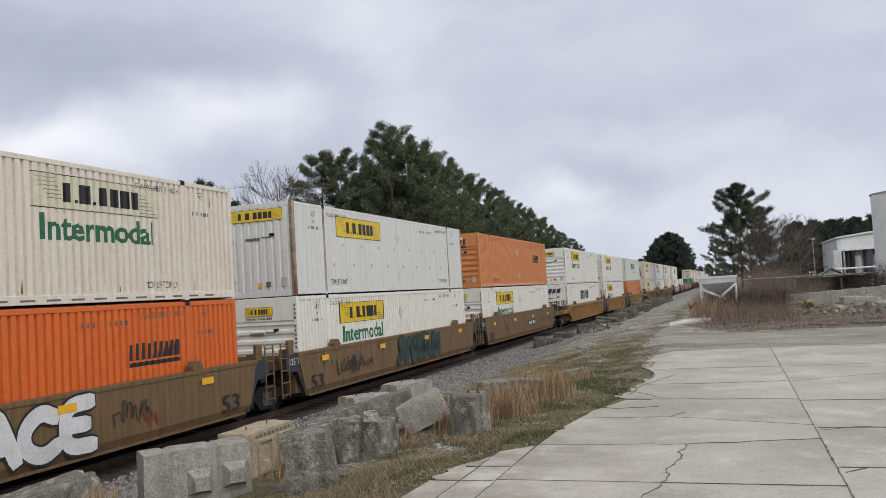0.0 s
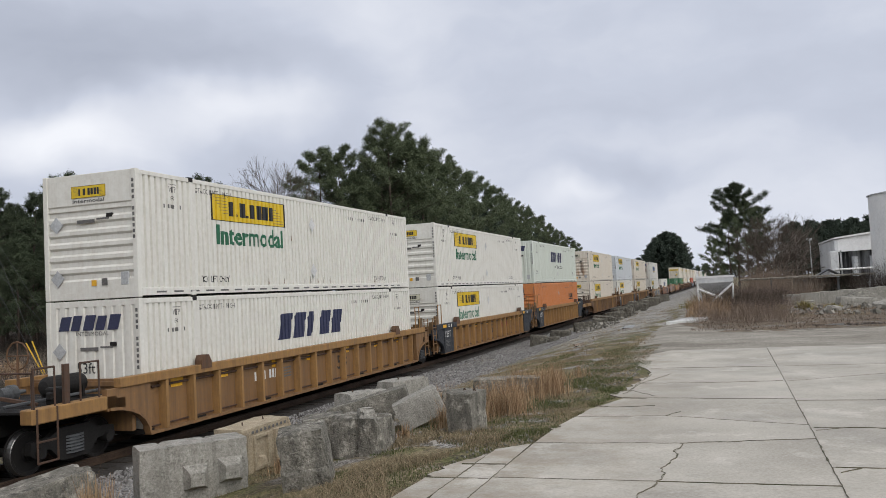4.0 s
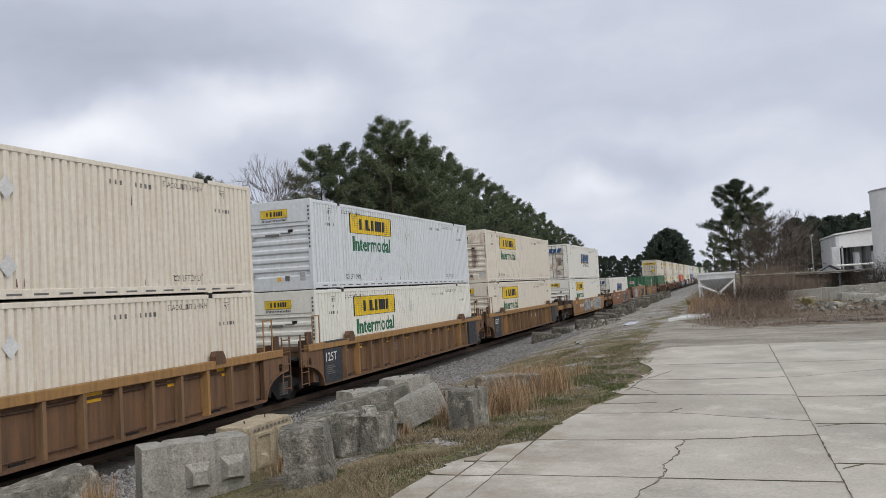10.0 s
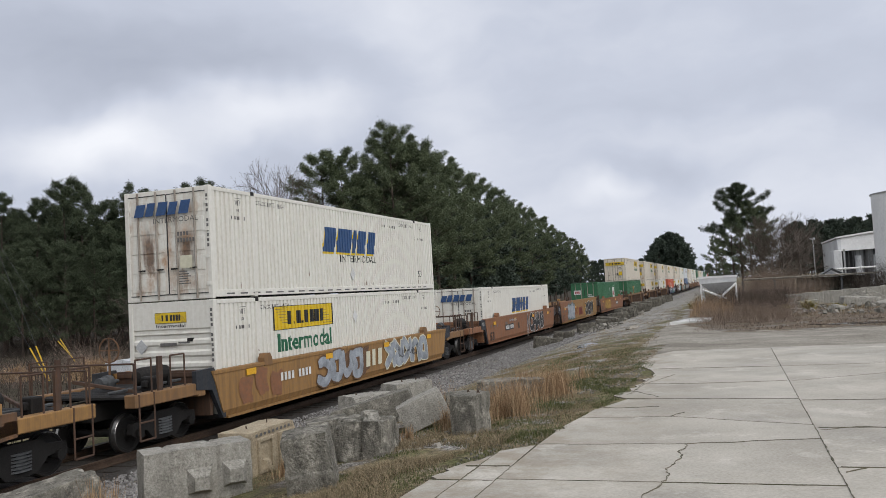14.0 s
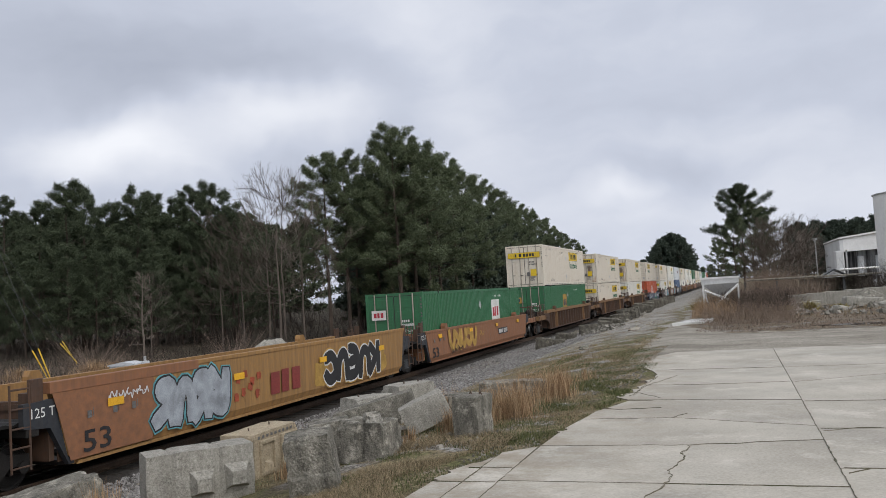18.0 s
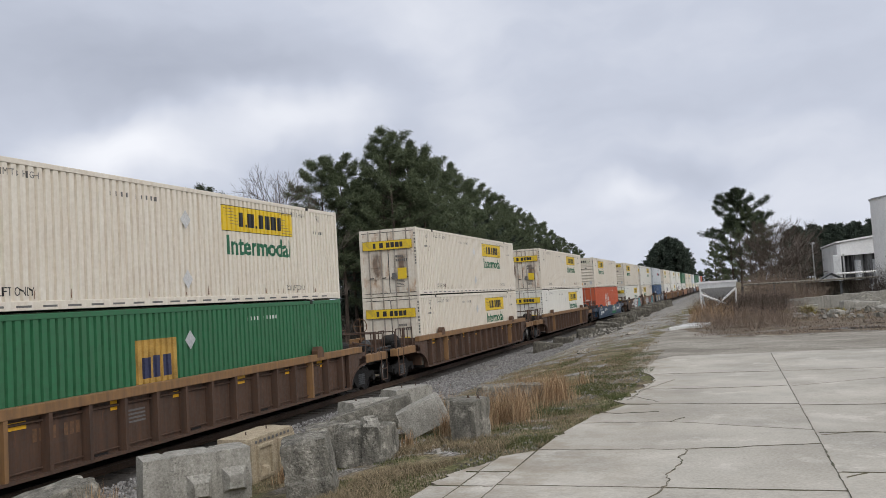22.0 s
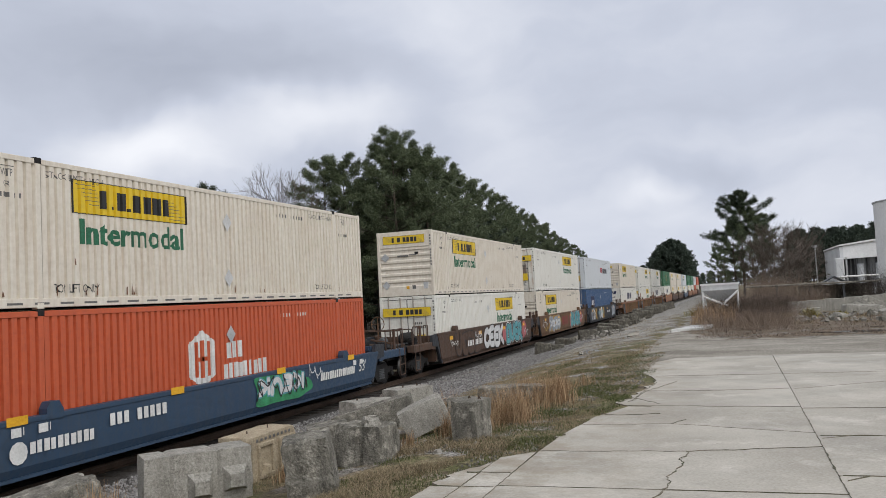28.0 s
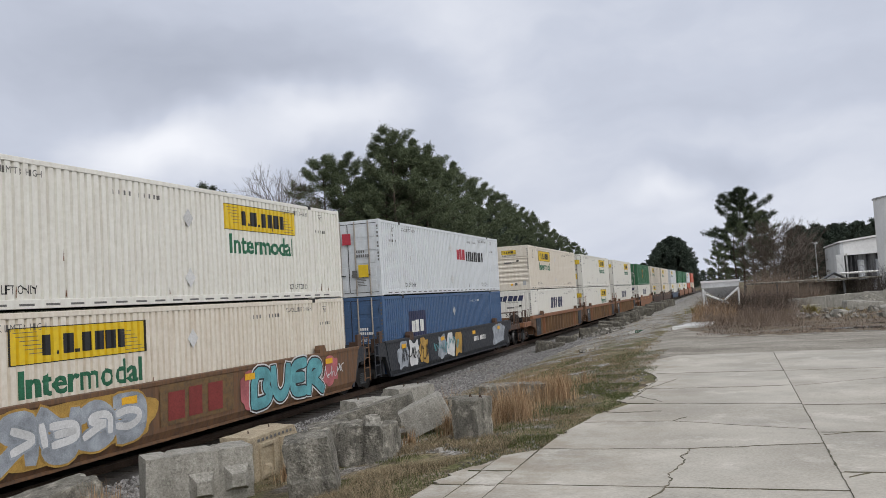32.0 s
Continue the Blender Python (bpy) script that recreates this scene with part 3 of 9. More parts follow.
gx, gy = spread(-18, 12, 0.4, 1700), spread(0, 62, 0.5, 1700)
gv = [(x, y, ground_z(x, y)) for y in gy for x in gx]
nx = len(gx)
gf = [(j * nx + i, j * nx + i + 1, (j + 1) * nx + i + 1, (j + 1) * nx + i) for j in range(len(gy) - 1) for i in range(nx - 1)]
ground = new("ground", raw("ground", gv, gf, ground_material()))
tagged(ground, "bare earth, dead grass and gravel beside the railway", "ground", kind="structure")
for f in ground.data.polygons:
    f.use_smooth = True

# ---- concrete yard: cracked slabs with open joints ----
def yard_material():
    m, nt, p = nodes_of("yard_concrete")
    v = coords(nt)
    big, mid, fine = noise_of(nt, v, 0.5, 6, 0.6), noise_of(nt, v, 2.6, 6, 0.62), noise_of(nt, v, 30, 5, 0.7)
    wide = noise_of(nt, coords(nt, (0.8, 1.0, 1)), 0.9, 5, 0.55)
    huge = noise_of(nt, coords(nt, (1.0, 0.8, 1), False), 0.30, 4, 0.5)
    base = blend(nt, steps(nt, big, 0.38, 0.62), (0.36, 0.332, 0.283), (0.475, 0.443, 0.385))
    base = blend(nt, steps(nt, huge, 0.42, 0.62, 0.0, 0.25), base, (0.29, 0.275, 0.245))
    base = blend(nt, steps(nt, wide, 0.52, 0.70, 0.0, 0.42), base, (0.235, 0.222, 0.195))
    base = blend(nt, steps(nt, noise_of(nt, v, 1.3, 7, 0.7), 0.56, 0.64, 0.0, 0.55), base, (0.60, 0.565, 0.505))
    base = blend(nt, steps(nt, mid, 0.58, 0.72, 0.0, 0.42), base, (0.25, 0.232, 0.20))
    base = blend(nt, steps(nt, noise_of(nt, v, 11, 6, 0.72), 0.62, 0.70, 0.0, 0.45), base, (0.20, 0.185, 0.16))
    base = blend(nt, 0.30, base, steps(nt, fine, 0.3, 0.7), "SOFT_LIGHT")
    # soil trodden in from the verge
    at, apart, soil = nt.nodes.new("ShaderNodeNewGeometry"), nt.nodes.new("ShaderNodeSeparateXYZ"), nt.nodes.new("ShaderNodeMath")
    soil.operation = "MULTIPLY"
    nt.links.new(at.outputs["Position"], apart.inputs[0])
    nt.links.new(steps(nt, apart.outputs["X"], -0.6, -2.9, 0.0, 0.75), soil.inputs[0])
    nt.links.new(steps(nt, noise_of(nt, v, 1.7, 7, 0.68), 0.42, 0.62), soil.inputs[1])
    base = blend(nt, soil.outputs[0], base, (0.25, 0.205, 0.145))
    nt.links.new(base, p.inputs["Base Color"])
    p.inputs["Roughness"].default_value = 0.85
    bumped(nt, p, fine, 0.15, 0.004)
    return m


YARD = yard_material()
yard = thing("pavement", "cracked pale concrete yard with weedy joints", "pavement", kind="structure")


def jag(a, b, n, amp, seed):
    """A crooked line from a to b, as a crack or a broken edge runs."""
    rnd = random.Random(seed)
    out = []
    for i in range(n + 1):
        f = i / n
        k = amp * (0 if i in (0, n) else 1)
        out.append((a[0] + (b[0] - a[0]) * f + rnd.uniform(-k, k), a[1] + (b[1] - a[1]) * f + rnd.uniform(-k, k)))
    return out


def yard_slab(outline, top=0.0, gap=0.0016):
    """One slab; its outline drawn in by half a joint."""
    cx, cy = sum(p[0] for p in outline) / len(outline), sum(p[1] for p in outline) / len(outline)
    ins = []
    for x, y in outline:
        d = math.hypot(x - cx, y - cy)
        ins.append((x + (cx - x) / d * gap, y + (cy - y) / d * gap))
    bm = slab_of(bmesh.new(), ins, "z", -0.16, top)
    bm.faces.ensure_lookup_table()
    for f in bm.faces[2:]:
        f.material_index = 1
    bmesh.ops.triangulate(bm, faces=[f for f in bm.faces if len(f.verts) > 4])
    ob = part("slab", bm, YARD, yard)
    ob.data.materials.append(P["joint_earth"])
    return ob


JX = [-2.64, 0.92, 4.48, 8.04, 11.6, 15.2]
LEFT_ROWS = [-6.0, -2.4, 1.6, 5.2, 8.98, 12.9, 15.35, 20.4, 25.6]
RIGHT_ROWS = [-6.0, -2.4, 1.8, 5.9, 9.83, 12.28, 14.9, 20.6, 25.8]
crack_a = jag((-0.7, 11.08), (-0.84, 8.98), 12, 0.045, 5)
crack_b = jag((-0.84, 8.98), (-1.5, 5.2), 14, 0.05, 6)
EDGE = [(-2.61, 11.07), (-2.57, 11.9), (-2.55, 12.35), (-2.44, 13.18), (-2.32, 14.17), (-1.95, 15.35), (-2.24, 15.75), (-2.02, 16.6), (-1.96, 17.42), (-1.80, 19.47), (-2.1, 20.4), (-2.27, 21.1), (-2.26, 24.2), (-1.75, 25.5)]


def edge_between(y0, y1):
    pts = [p for p in EDGE if y0 < p[1] < y1]
    out = []
    for k, p in enumerate(pts):
        out.append(p)
        if k + 1 < len(pts):
            out += jag(p, pts[k + 1], 7, 0.075, k + 3)[1:-1]
    return out


part("joint_earth", slab_of(bmesh.new(), [(15.15, -5.9), (15.15, 25.6), (-1.6, 25.4), (-2.15, 24.1), (-2.1, 21.1), (-1.7, 19.4), (-1.85, 17.4), (-1.8, 15.4), (-2.2, 14.1), (-2.4, 12.4), (-2.6, 10.9), (-3.0, 10.5), (-3.25, 9.9), (-3.2, 5.0), (-3.2, 3.1), (-2.6, 3.0), (-2.6, -5.9)], "z", -0.1, -0.024), P["joint_earth"], yard)
# the column of slabs along the verge
yard_slab([(-2.64, 5.2), (-1.5, 5.2), *crack_b[::-1][1:-1], (-0.84, 8.98), (-2.64, 8.98)], -0.004)
yard_slab([(-1.5, 5.2), (0.92, 5.2), (0.92, 8.98), (-0.84, 8.98), *crack_b[1:-1]], -0.008)
seam = jag((-2.61, 11.0), (-0.7, 11.08), 8, 0.04, 8) + jag((-0.7, 11.08), (0.92, 11.5), 8, 0.03, 9)[1:]
yard_slab([(-2.64, 8.98), (-0.84, 8.98), *crack_a[::-1][1:-1], *seam[:9][::-1]], -0.003)
yard_slab([(-0.84, 8.98), (0.92, 8.98), *seam[8:][::-1], *crack_a[1:-1]], -0.007)
seam2 = jag((-2.44, 13.2), (-1.0, 13.26), 8, 0.03, 18) + jag((-1.0, 13.26), (0.92, 12.5), 8, 0.03, 19)[1:]
yard_slab([*seam, *seam2[::-1], *edge_between(11.1, 13.1)[::-1]], -0.002)
seam3 = jag((-1.95, 15.35), (0.92, 15.05), 10, 0.02, 28)
spur = jag((-2.34, 14.1), (-1.45, 15.34), 6, 0.04, 29)
yard_slab([*seam2, *seam3[::-1][:-2], *spur[::-1]], -0.006)
yard_slab([*spur, *seam3[:2][::-1], *edge_between(14.3, 15.3)[::-1]], -0.016)
yard_slab([*seam3, (0.92, 20.4), (-2.0, 20.4), *edge_between(15.5, 20.3)[::-1]], -0.004)
yard_slab([(-2.0, 20.4), (0.92, 20.4), *jag((0.92, 25.75), (-1.75, 25.5), 9, 0.07, 33), *edge_between(20.45, 25.4)[::-1]], -0.009)
for j in range(3):
    yard_slab([(-2.62, LEFT_ROWS[j]), (0.92, LEFT_ROWS[j]), (0.92, LEFT_ROWS[j + 1]), (-2.64, LEFT_ROWS[j + 1])], -0.003 * j)
for i in range(1, len(JX) - 1):
    for j in range(len(RIGHT_ROWS) - 1):
        x0, x1, y0, y1 = JX[i], JX[i + 1], RIGHT_ROWS[j], RIGHT_ROWS[j + 1]
        head = [(x1, y1), (x0, y1)] if y1 < 25 else jag((x1, y1), (x0, y1), 9, 0.07, i + 90)
        yard_slab([(x0, y0), (x1, y0), *head], random.Random(i * 40 + j).uniform(-0.010, 0.0))
# the narrow broken strip along the yard's edge
for j, (y0, y1) in enumerate(((3.0, 5.0), (5.0, 7.1), (7.1, 8.91), (8.91, 9.64), (9.64, 10.55))):
    yard_slab([(-3.05, y0), (-2.64, y0), (-2.64, y1 + 0.4 * (j == 4)), *jag((-2.64, y1 + 0.4 * (j == 4)), (-3.03, y1), 4, 0.02, j)[1:-1], *jag((-3.03, y1), (-3.05, y0), 6, 0.014, j + 7)[:-1]], -0.004 - 0.003 * (j % 2))
    b0, b1 = -3.40 + 0.03 * math.sin(j * 2.0), -3.40 + 0.03 * math.sin(j * 2.0 + 2.0)
    if j < 4:
        yard_slab([(b0, y0), (-3.06, y0), *jag((-3.06, y0), (-3.045, y1), 5, 0.012, j + 60)[1:], *jag((-3.045, y1), (b1, y1), 3, 0.03, j + 70)[1:-1], *jag((b1, y1), (b0, y0), 8, 0.06, j + 17)[:-1]], -0.008 - 0.004 * (j % 2))
    else:
        yard_slab([(b0, y0), (-3.05, y0), (-3.06, 10.35), *jag((-3.06, 10.35), (b0, y0), 5, 0.05, 81)[1:-1]], -0.02)

# hairline cracks filled with dirt
def crack(points, width, seed, wander=0.025, step=0.11):
    """A crooked thread of dirt lying in the slab's surface, wider and narrower along its way."""
    line = []
    for k in range(len(points) - 1):
        line += jag(points[k], points[k + 1], max(3, int(math.dist(points[k], points[k + 1]) / step)), wander, seed + k)[(1 if k else 0):]
    rnd = random.Random(seed)
    bm = bmesh.new()
    rows = []
    for i, (x, y) in enumerate(line):
        (a, b), (c, d) = line[max(0, i - 1)], line[min(len(line) - 1, i + 1)]
        ln = math.hypot(c - a, d - b) + 1e-9
        w = 0.33 * width * rnd.uniform(0.2, 1.0) * (3.2 if rnd.random() < 0.09 else 1.0)
        ox, oy = -(d - b) / ln * w, (c - a) / ln * w
        rows.append([bm.verts.new((x + k * ox, y + k * oy, z)) for k, z in ((-1.2, -0.03), (-1, 0.002), (1, 0.002), (1.2, -0.03))])
    for a, b in zip(rows, rows[1:]):
        for k in range(3):
            bm.faces.new((a[k], a[k + 1], b[k + 1], b[k]))
    me = raw("crack", [v.co[:] for v in bm.verts], [[v.index for v in f.verts] for f in (bm.verts.index_update(), bm.faces)[1]], P["crack_dirt"])
    bm.free()
    part("crack", me, None, yard)


crack(((-2.2, 15.77), (-1.98, 16.44), (-1.39, 15.5)), 0.016, 1)
crack(((-2.0, 15.8), (-1.83, 17.46), (-1.34, 19.18)), 0.016, 2)
crack(((-1.9, 19.6), (-1.75, 19.0), (-1.9, 17.5), (-1.93, 15.9)), 0.014, 3)
crack(((0.97, 12.08), (1.43, 12.33), (1.95, 12.22)), 0.02, 4)
crack(((0.98, 9.58), (1.21, 9.80)), 0.008, 5)
crack(((-1.05, 13.3), (-0.85, 13.7)), 0.010, 6)
crack(((-1.9, 17.5), (-0.91, 17.42), (0.34, 17.53), (0.88, 17.65)), 0.012, 7)
crack(((0.98, 17.54), (2.77, 18.6), (4.4, 18.4)), 0.014, 8)
crack(((-2.3, 14.4), (-2.0, 14.2), (-1.3, 14.35)), 0.010, 9)
# dirt washed into the joints and the older cracks
crack([(0.92, 5.3 + 1.0 * j) for j in range(21)], 0.017, 40, 0.006, 0.09)
crack(((-2.64, 8.98), (0.92, 8.98)), 0.008, 70, 0.007, 0.09)
crack(((-2.64, 5.3), (-2.64, 8.0), (-2.62, 10.9)), 0.015, 71, 0.008, 0.09)
crack(((-3.05, 5.3), (-3.05, 8.0), (-3.03, 10.4)), 0.015, 72, 0.008, 0.09)
crack(((-3.38, 8.91), (-2.66, 8.91)), 0.012, 73, 0.01, 0.08)
crack(((-3.2, 9.64), (-2.66, 9.66)), 0.012, 74, 0.01, 0.08)
crack(crack_a, 0.016, 75, 0.02, 0.08)
crack(crack_b, 0.014, 95, 0.02, 0.08)
crack(seam, 0.007, 120, 0.012, 0.09)
crack(seam2, 0.007, 150, 0.012, 0.09)
crack(seam3, 0.006, 180, 0.012, 0.09)
crack(((0.96, 9.83), (4.4, 9.83)), 0.009, 200, 0.008, 0.1)
crack(((0.96, 12.28), (4.4, 12.3)), 0.009, 201, 0.008, 0.1)
crack(((0.96, 14.9), (4.4, 14.9)), 0.008, 202, 0.008, 0.1)
crack(((-1.9, 20.4), (0.9, 20.4), (4.4, 20.6)), 0.008, 203, 0.01, 0.1)

# ---- railway track ----
track = thing("railway_track", "rusty steel rails on weathered wooden sleepers in grey ballast", "railway track", kind="structure", at=(TRACK, 0, RAIL))


def rail_form(bm):
    half = ((-0.07, -0.17), (0.07, -0.17), (0.07, -0.155), (0.012, -0.13), (0.012, -0.045), (0.036, -0.035), (0.036, -0.004), (0.028, 0), (-0.028, 0), (-0.036, -0.004), (-0.036, -0.035), (-0.012, -0.045), (-0.012, -0.13), (-0.07, -0.155))
    slab_of(bm, half, "y", -400, 620)


for s in (-0.753, 0.753):
    put_part("rail", "rail/1", rail_form, P["rail"], track, Matrix.Translation((s, 0, 0)))
for k in range(130):
    put_part("sleeper", "sleeper/1", lambda bm: box(bm, -1.3, 1.3, -0.115, 0.115, -0.36, -0.172, 0.012), P["wood"], track,
             pose(random.uniform(-0.04, 0.04), 2 + k * 0.52, random.uniform(-0.006, 0.0), 0, 0, random.uniform(-0.8, 0.8)))
bm = bmesh.new()
for k in range(400):
    box(bm, -1.3, 1.3, 69.6 + k * 0.52, 69.83 + k * 0.52, -0.36, -0.172)
tagged(part("far_sleepers", bm, P["wood"], track), kind="stuff")


def heap(name, count, area, size, material, seed, lift):
    """Loose stones, each a small uneven block, spread over an area by a function."""
    rng = np.random.default_rng(seed)
    base = np.array([(-1, -1, -1), (1, -1, -1), (1, 1, -1), (-1, 1, -1), (-1, -1, 1), (1, -1, 1), (1, 1, 1), (-1, 1, 1)], float)
    quads = np.array([(0, 3, 2, 1), (4, 5, 6, 7), (0, 1, 5, 4), (1, 2, 6, 5), (2, 3, 7, 6), (3, 0, 4, 7)])
    vs, fs = [], []
    for i in range(count):
        x, y, z, s = area(rng)
        r = s * size * rng.uniform(0.5, 1.0)
        q = Euler(rng.uniform(0, 6.28, 3)).to_matrix()
        pts = (base * rng.uniform(0.45, 1.0, (8, 3)) * r) @ np.array(q).T + (x, y, z + lift * r)
        fs += [tuple(f) for f in (quads + len(vs)).tolist()]
        vs += pts.tolist()
    return raw(name, vs, fs, material)


def ballast_z(x):
    d = abs(x - TRACK)
    return -1.165 if d < 1.75 else max(-1.40, -1.165 - (d - 1.75) * 0.30)


bed_x = [TRACK + d for d in (-3.4, -2.9, -2.4, -1.75, -0.9, 0, 0.9, 1.75, 2.2, 2.6, 3.0, 3.4)]
bed_y = list(np.arange(0, 90, 0.6)) + list(np.arange(90, 640, 6)) + [640]
bed_y = [-400, -60] + bed_y
bv = [(x + 0.08 * noise.noise((x, y, 1)), y, ballast_z(x) + 0.035 * noise.noise((x * 2.3, y * 2.3, 5))) for y in bed_y for x in bed_x]
n = len(bed_x)
bf = [(j * n + i, j * n + i + 1, (j + 1) * n + i + 1, (j + 1) * n + i) for j in range(len(bed_y) - 1) for i in range(n - 1)]


def ballast_material():
    m, nt, p = nodes_of("ballast_gravel")
    tc = nt.nodes.new("ShaderNodeTexCoord")
    vor = put(nt, "TexVoronoi", Vector=tc.outputs["Object"], Scale=17.0)
    sep = put(nt, "SeparateColor", i0=vor.outputs["Color"])
    base = blend(nt, sep.outputs[0], (0.13, 0.125, 0.125), (0.38, 0.37, 0.36))
    base = blend(nt, steps(nt, noise_of(nt, tc.outputs["Object"], 0.6, 4), 0.45, 0.7, 0.0, 0.4), base, (0.12, 0.095, 0.07))
    # oil and rust dirt along the rails, deepened to paint in the train's shadow
    across = put(nt, "Math", i0=put(nt, "SeparateXYZ", i0=tc.outputs["Object"]).outputs[0], i1=-TRACK).outputs[0]
    off = put(nt, "Math", i0=across)
    off.operation = "ABSOLUTE"
    edge = put(nt, "Math", i0=off.outputs[0], i1=steps(nt, noise_of(nt, tc.outputs["Object"], 1.1, 5), 0.3, 0.7, -0.35, 0.35)).outputs[0]
    base = blend(nt, steps(nt, edge, 1.75, 2.35, 0.95, 0.0), base, (0.024, 0.019, 0.015))
    nt.links.new(base, p.inputs["Base Color"])
    p.inputs["Roughness"].default_value = 0.95
    bumped(nt, p, vor.outputs["Distance"], 0.9, -0.03)
    return m


tagged(new("ballast_bed", raw("ballast_bed", bv, bf, ballast_material())), "grey crushed-stone ballast bed under the track", "ballast", kind="structure")


def on_bed(rng):
    x = TRACK + 1.75 + 4.2 * rng.random() ** 1.35
    y = 8 + 50 * rng.random() ** 1.5
    return x, y, max(ballast_z(x), ground_z(x, y)), 1.0


tagged(new("ballast_stones", heap("ballast_stones", 26000, on_bed, 0.034, P["stones"], 3, 0.3)), "loose grey ballast stones beside the rail", "stones", kind="stuff")

# ---- the train ----
LONG, WIDE, TALL = 16.154, 2.591, 2.85
HW = WIDE / 2
FLOOR1, FLOOR2 = 0.41, 3.276      # container floors above the rail
MOVING = []                        # things of the train, with their place at the start
AXLES = []                         # turning wheelsets, with their place along the train


def gone(t):
    """Metres that the train has run after t seconds: it slows a little."""
    return 12.3502 * t +0.006677 * t * t -0.0009682 * t ** 3 +0.000009163 * t ** 4


FOLD, FOLD_DEEP = 0.2, 0.055       # pitch and depth of the containers' folded sides


def fold_depth(y):
    """How far the folded side lies behind its outer face, y metres along the container."""
    for y0, ln in ((0.13, 1.79), (2.06, 12.03), (14.23, 1.79)):
        if y0 <= y <= y0 + ln:
            step = ln / round(ln / FOLD)
            f = (y - y0) / step % 1.0
            return -FOLD_DEEP * float(np.interp(f, (0, 0.60, 0.69, 0.91, 1.0), (0, 0, 1, 1, 0)))
    return 0.0


def folded_mark(me, u0):
    """Bends a flat painted mark (drawn in its x and y, from u0 on) into the folds of the container's side."""
    bm = bmesh.new()
    bm.from_mesh(me)
    lo, hi = u0 + min(v.co.x for v in bm.verts), u0 + max(v.co.x for v in bm.verts)
    for y0, ln in ((0.13, 1.79), (2.06, 12.03), (14.23, 1.79)):
        n = round(ln / FOLD)
        for k in range(n):
            for f in (0, 0.60, 0.69, 0.91):
                y = y0 + (k + f) * ln / n
                if lo < y < hi:
                    bmesh.ops.bisect_plane(bm, geom=bm.verts[:] + bm.edges[:] + bm.faces[:], plane_co=(y - u0, 0, 0), plane_no=(1, 0, 0))
    for v in bm.verts:
        v.co.z += fold_depth(u0 + v.co.x)
    out = me.copy()
    bm.to_mesh(out)
    bm.free()
    return out


def side_mark(parent, shapes, material, out, name, label="", flat=False):
    """Painted shapes on a container's near side, each of (u, v)."""
    if name == "brand_mark" and len(shapes) > 1:
        return [side_mark(parent, [q], material, out, name, label, flat) for q in shapes][0]
    key = ("folded", str(shapes), material.name, bool(flat))
    if key not in SHARED:
        verts, faces = [], []
        for q in shapes:
            faces.append(tuple(range(len(verts), len(verts) + len(q))))
            verts += [(u, v, 0) for u, v in q]
        me = raw(name, verts, faces, material)
        SHARED[key] = me if flat else folded_mark(me, 0.0)
    ob = part(name, SHARED[key], None, parent, label)
    if len(shapes) > 2:
        tagged(ob, label, kind="stuff")
    ob.matrix_basis = Matrix.Translation((out, 0, 0)) @ SIDE
    return ob


def side_write(parent, body, u, v, w, h, material, out, bold=0.0, shear=0.0, name="lettering", flat=False):
    """Painted words on a container's near side."""
    me = letters(body, w, h, material, bold, shear)
    if not flat:
        key = ("folded", body, round(u, 3), round(w, 3), round(h, 3), material.name, bold)
        if key not in SHARED:
            SHARED[key] = folded_mark(me, u)
        me = SHARED[key]
    ob = part(name, me, None, parent)
    ob.matrix_basis = Matrix.Translation((out, u, v)) @ SIDE
    return ob


def corrugated(bm, length, height, pitch, depth, sx):
    """Upright trapezoid folds along y; the outer face is at x = 0."""
    n = round(length / pitch)
    step, pts = length / n, []
    for i in range(n):
        y = i * step
        pts += [(y, 0), (y + step * 0.60, 0), (y + step * 0.69, -depth), (y + step * 0.91, -depth)]
    pts.append((length, 0))
    lo = [bm.verts.new((x * sx, y, 0)) for y, x in pts]
    hi = [bm.verts.new((x * sx, y, height)) for y, x in pts]
    for i in range(len(pts) - 1):
        bm.faces.new((lo[i], lo[i + 1], hi[i + 1], hi[i]))


def ribbed_end(bm):
    """An end wall with lying ribs below and a plain band above."""
    zs = [(0.16, 0)]
    z = 0.42
    while z < 1.95:
        zs += [(z, 0), (z + 0.05, 0.045), (z + 0.15, 0.045), (z + 0.20, 0)]
        z += 0.285
    zs += [(2.02, 0), (2.05, 0.03), (2.12, 0.03), (2.15, 0), (TALL - 0.14, 0)]
    a = [bm.verts.new((-HW + 0.13, y, q)) for q, y in zs]
    b = [bm.verts.new((HW - 0.13, y, q)) for q, y in zs]
    for i in range(len(zs) - 1):
        bm.faces.new((a[i], b[i], b[i + 1], a[i + 1]))


def folded_end(bm):
    n = 9
    w = (WIDE - 0.26) / n
    pts = []
    for i in range(n):
        x = -HW + 0.13 + i * w
        pts += [(x, 0), (x + w * 0.55, 0), (x + w * 0.65, 0.03), (x + w * 0.9, 0.03)]
    pts.append((HW - 0.13, 0))
    a = [bm.verts.new((x, y, 0.16)) for x, y in pts]
    b = [bm.verts.new((x, y, TALL - 0.14)) for x, y in pts]
    for i in range(len(pts) - 1):
        bm.faces.new((a[i], a[i + 1], b[i + 1], b[i]))


def door_form(bm):
    """One door leaf with five sunk fields."""
    w = HW - 0.09
    box(bm, 0.006, w, 0.012, 0.05, 0.15, TALL - 0.12)
    for k in range(5):
        z = 0.22 + k * 0.49
        box(bm, 0.09, w - 0.10, 0.0, 0.014, z + 0.03, z + 0.40, 0.012)


def frame_posts(bm, y0):
    box(bm, -0.065, 0.065, y0, y0 + 0.13, 0, TALL, 0.012)


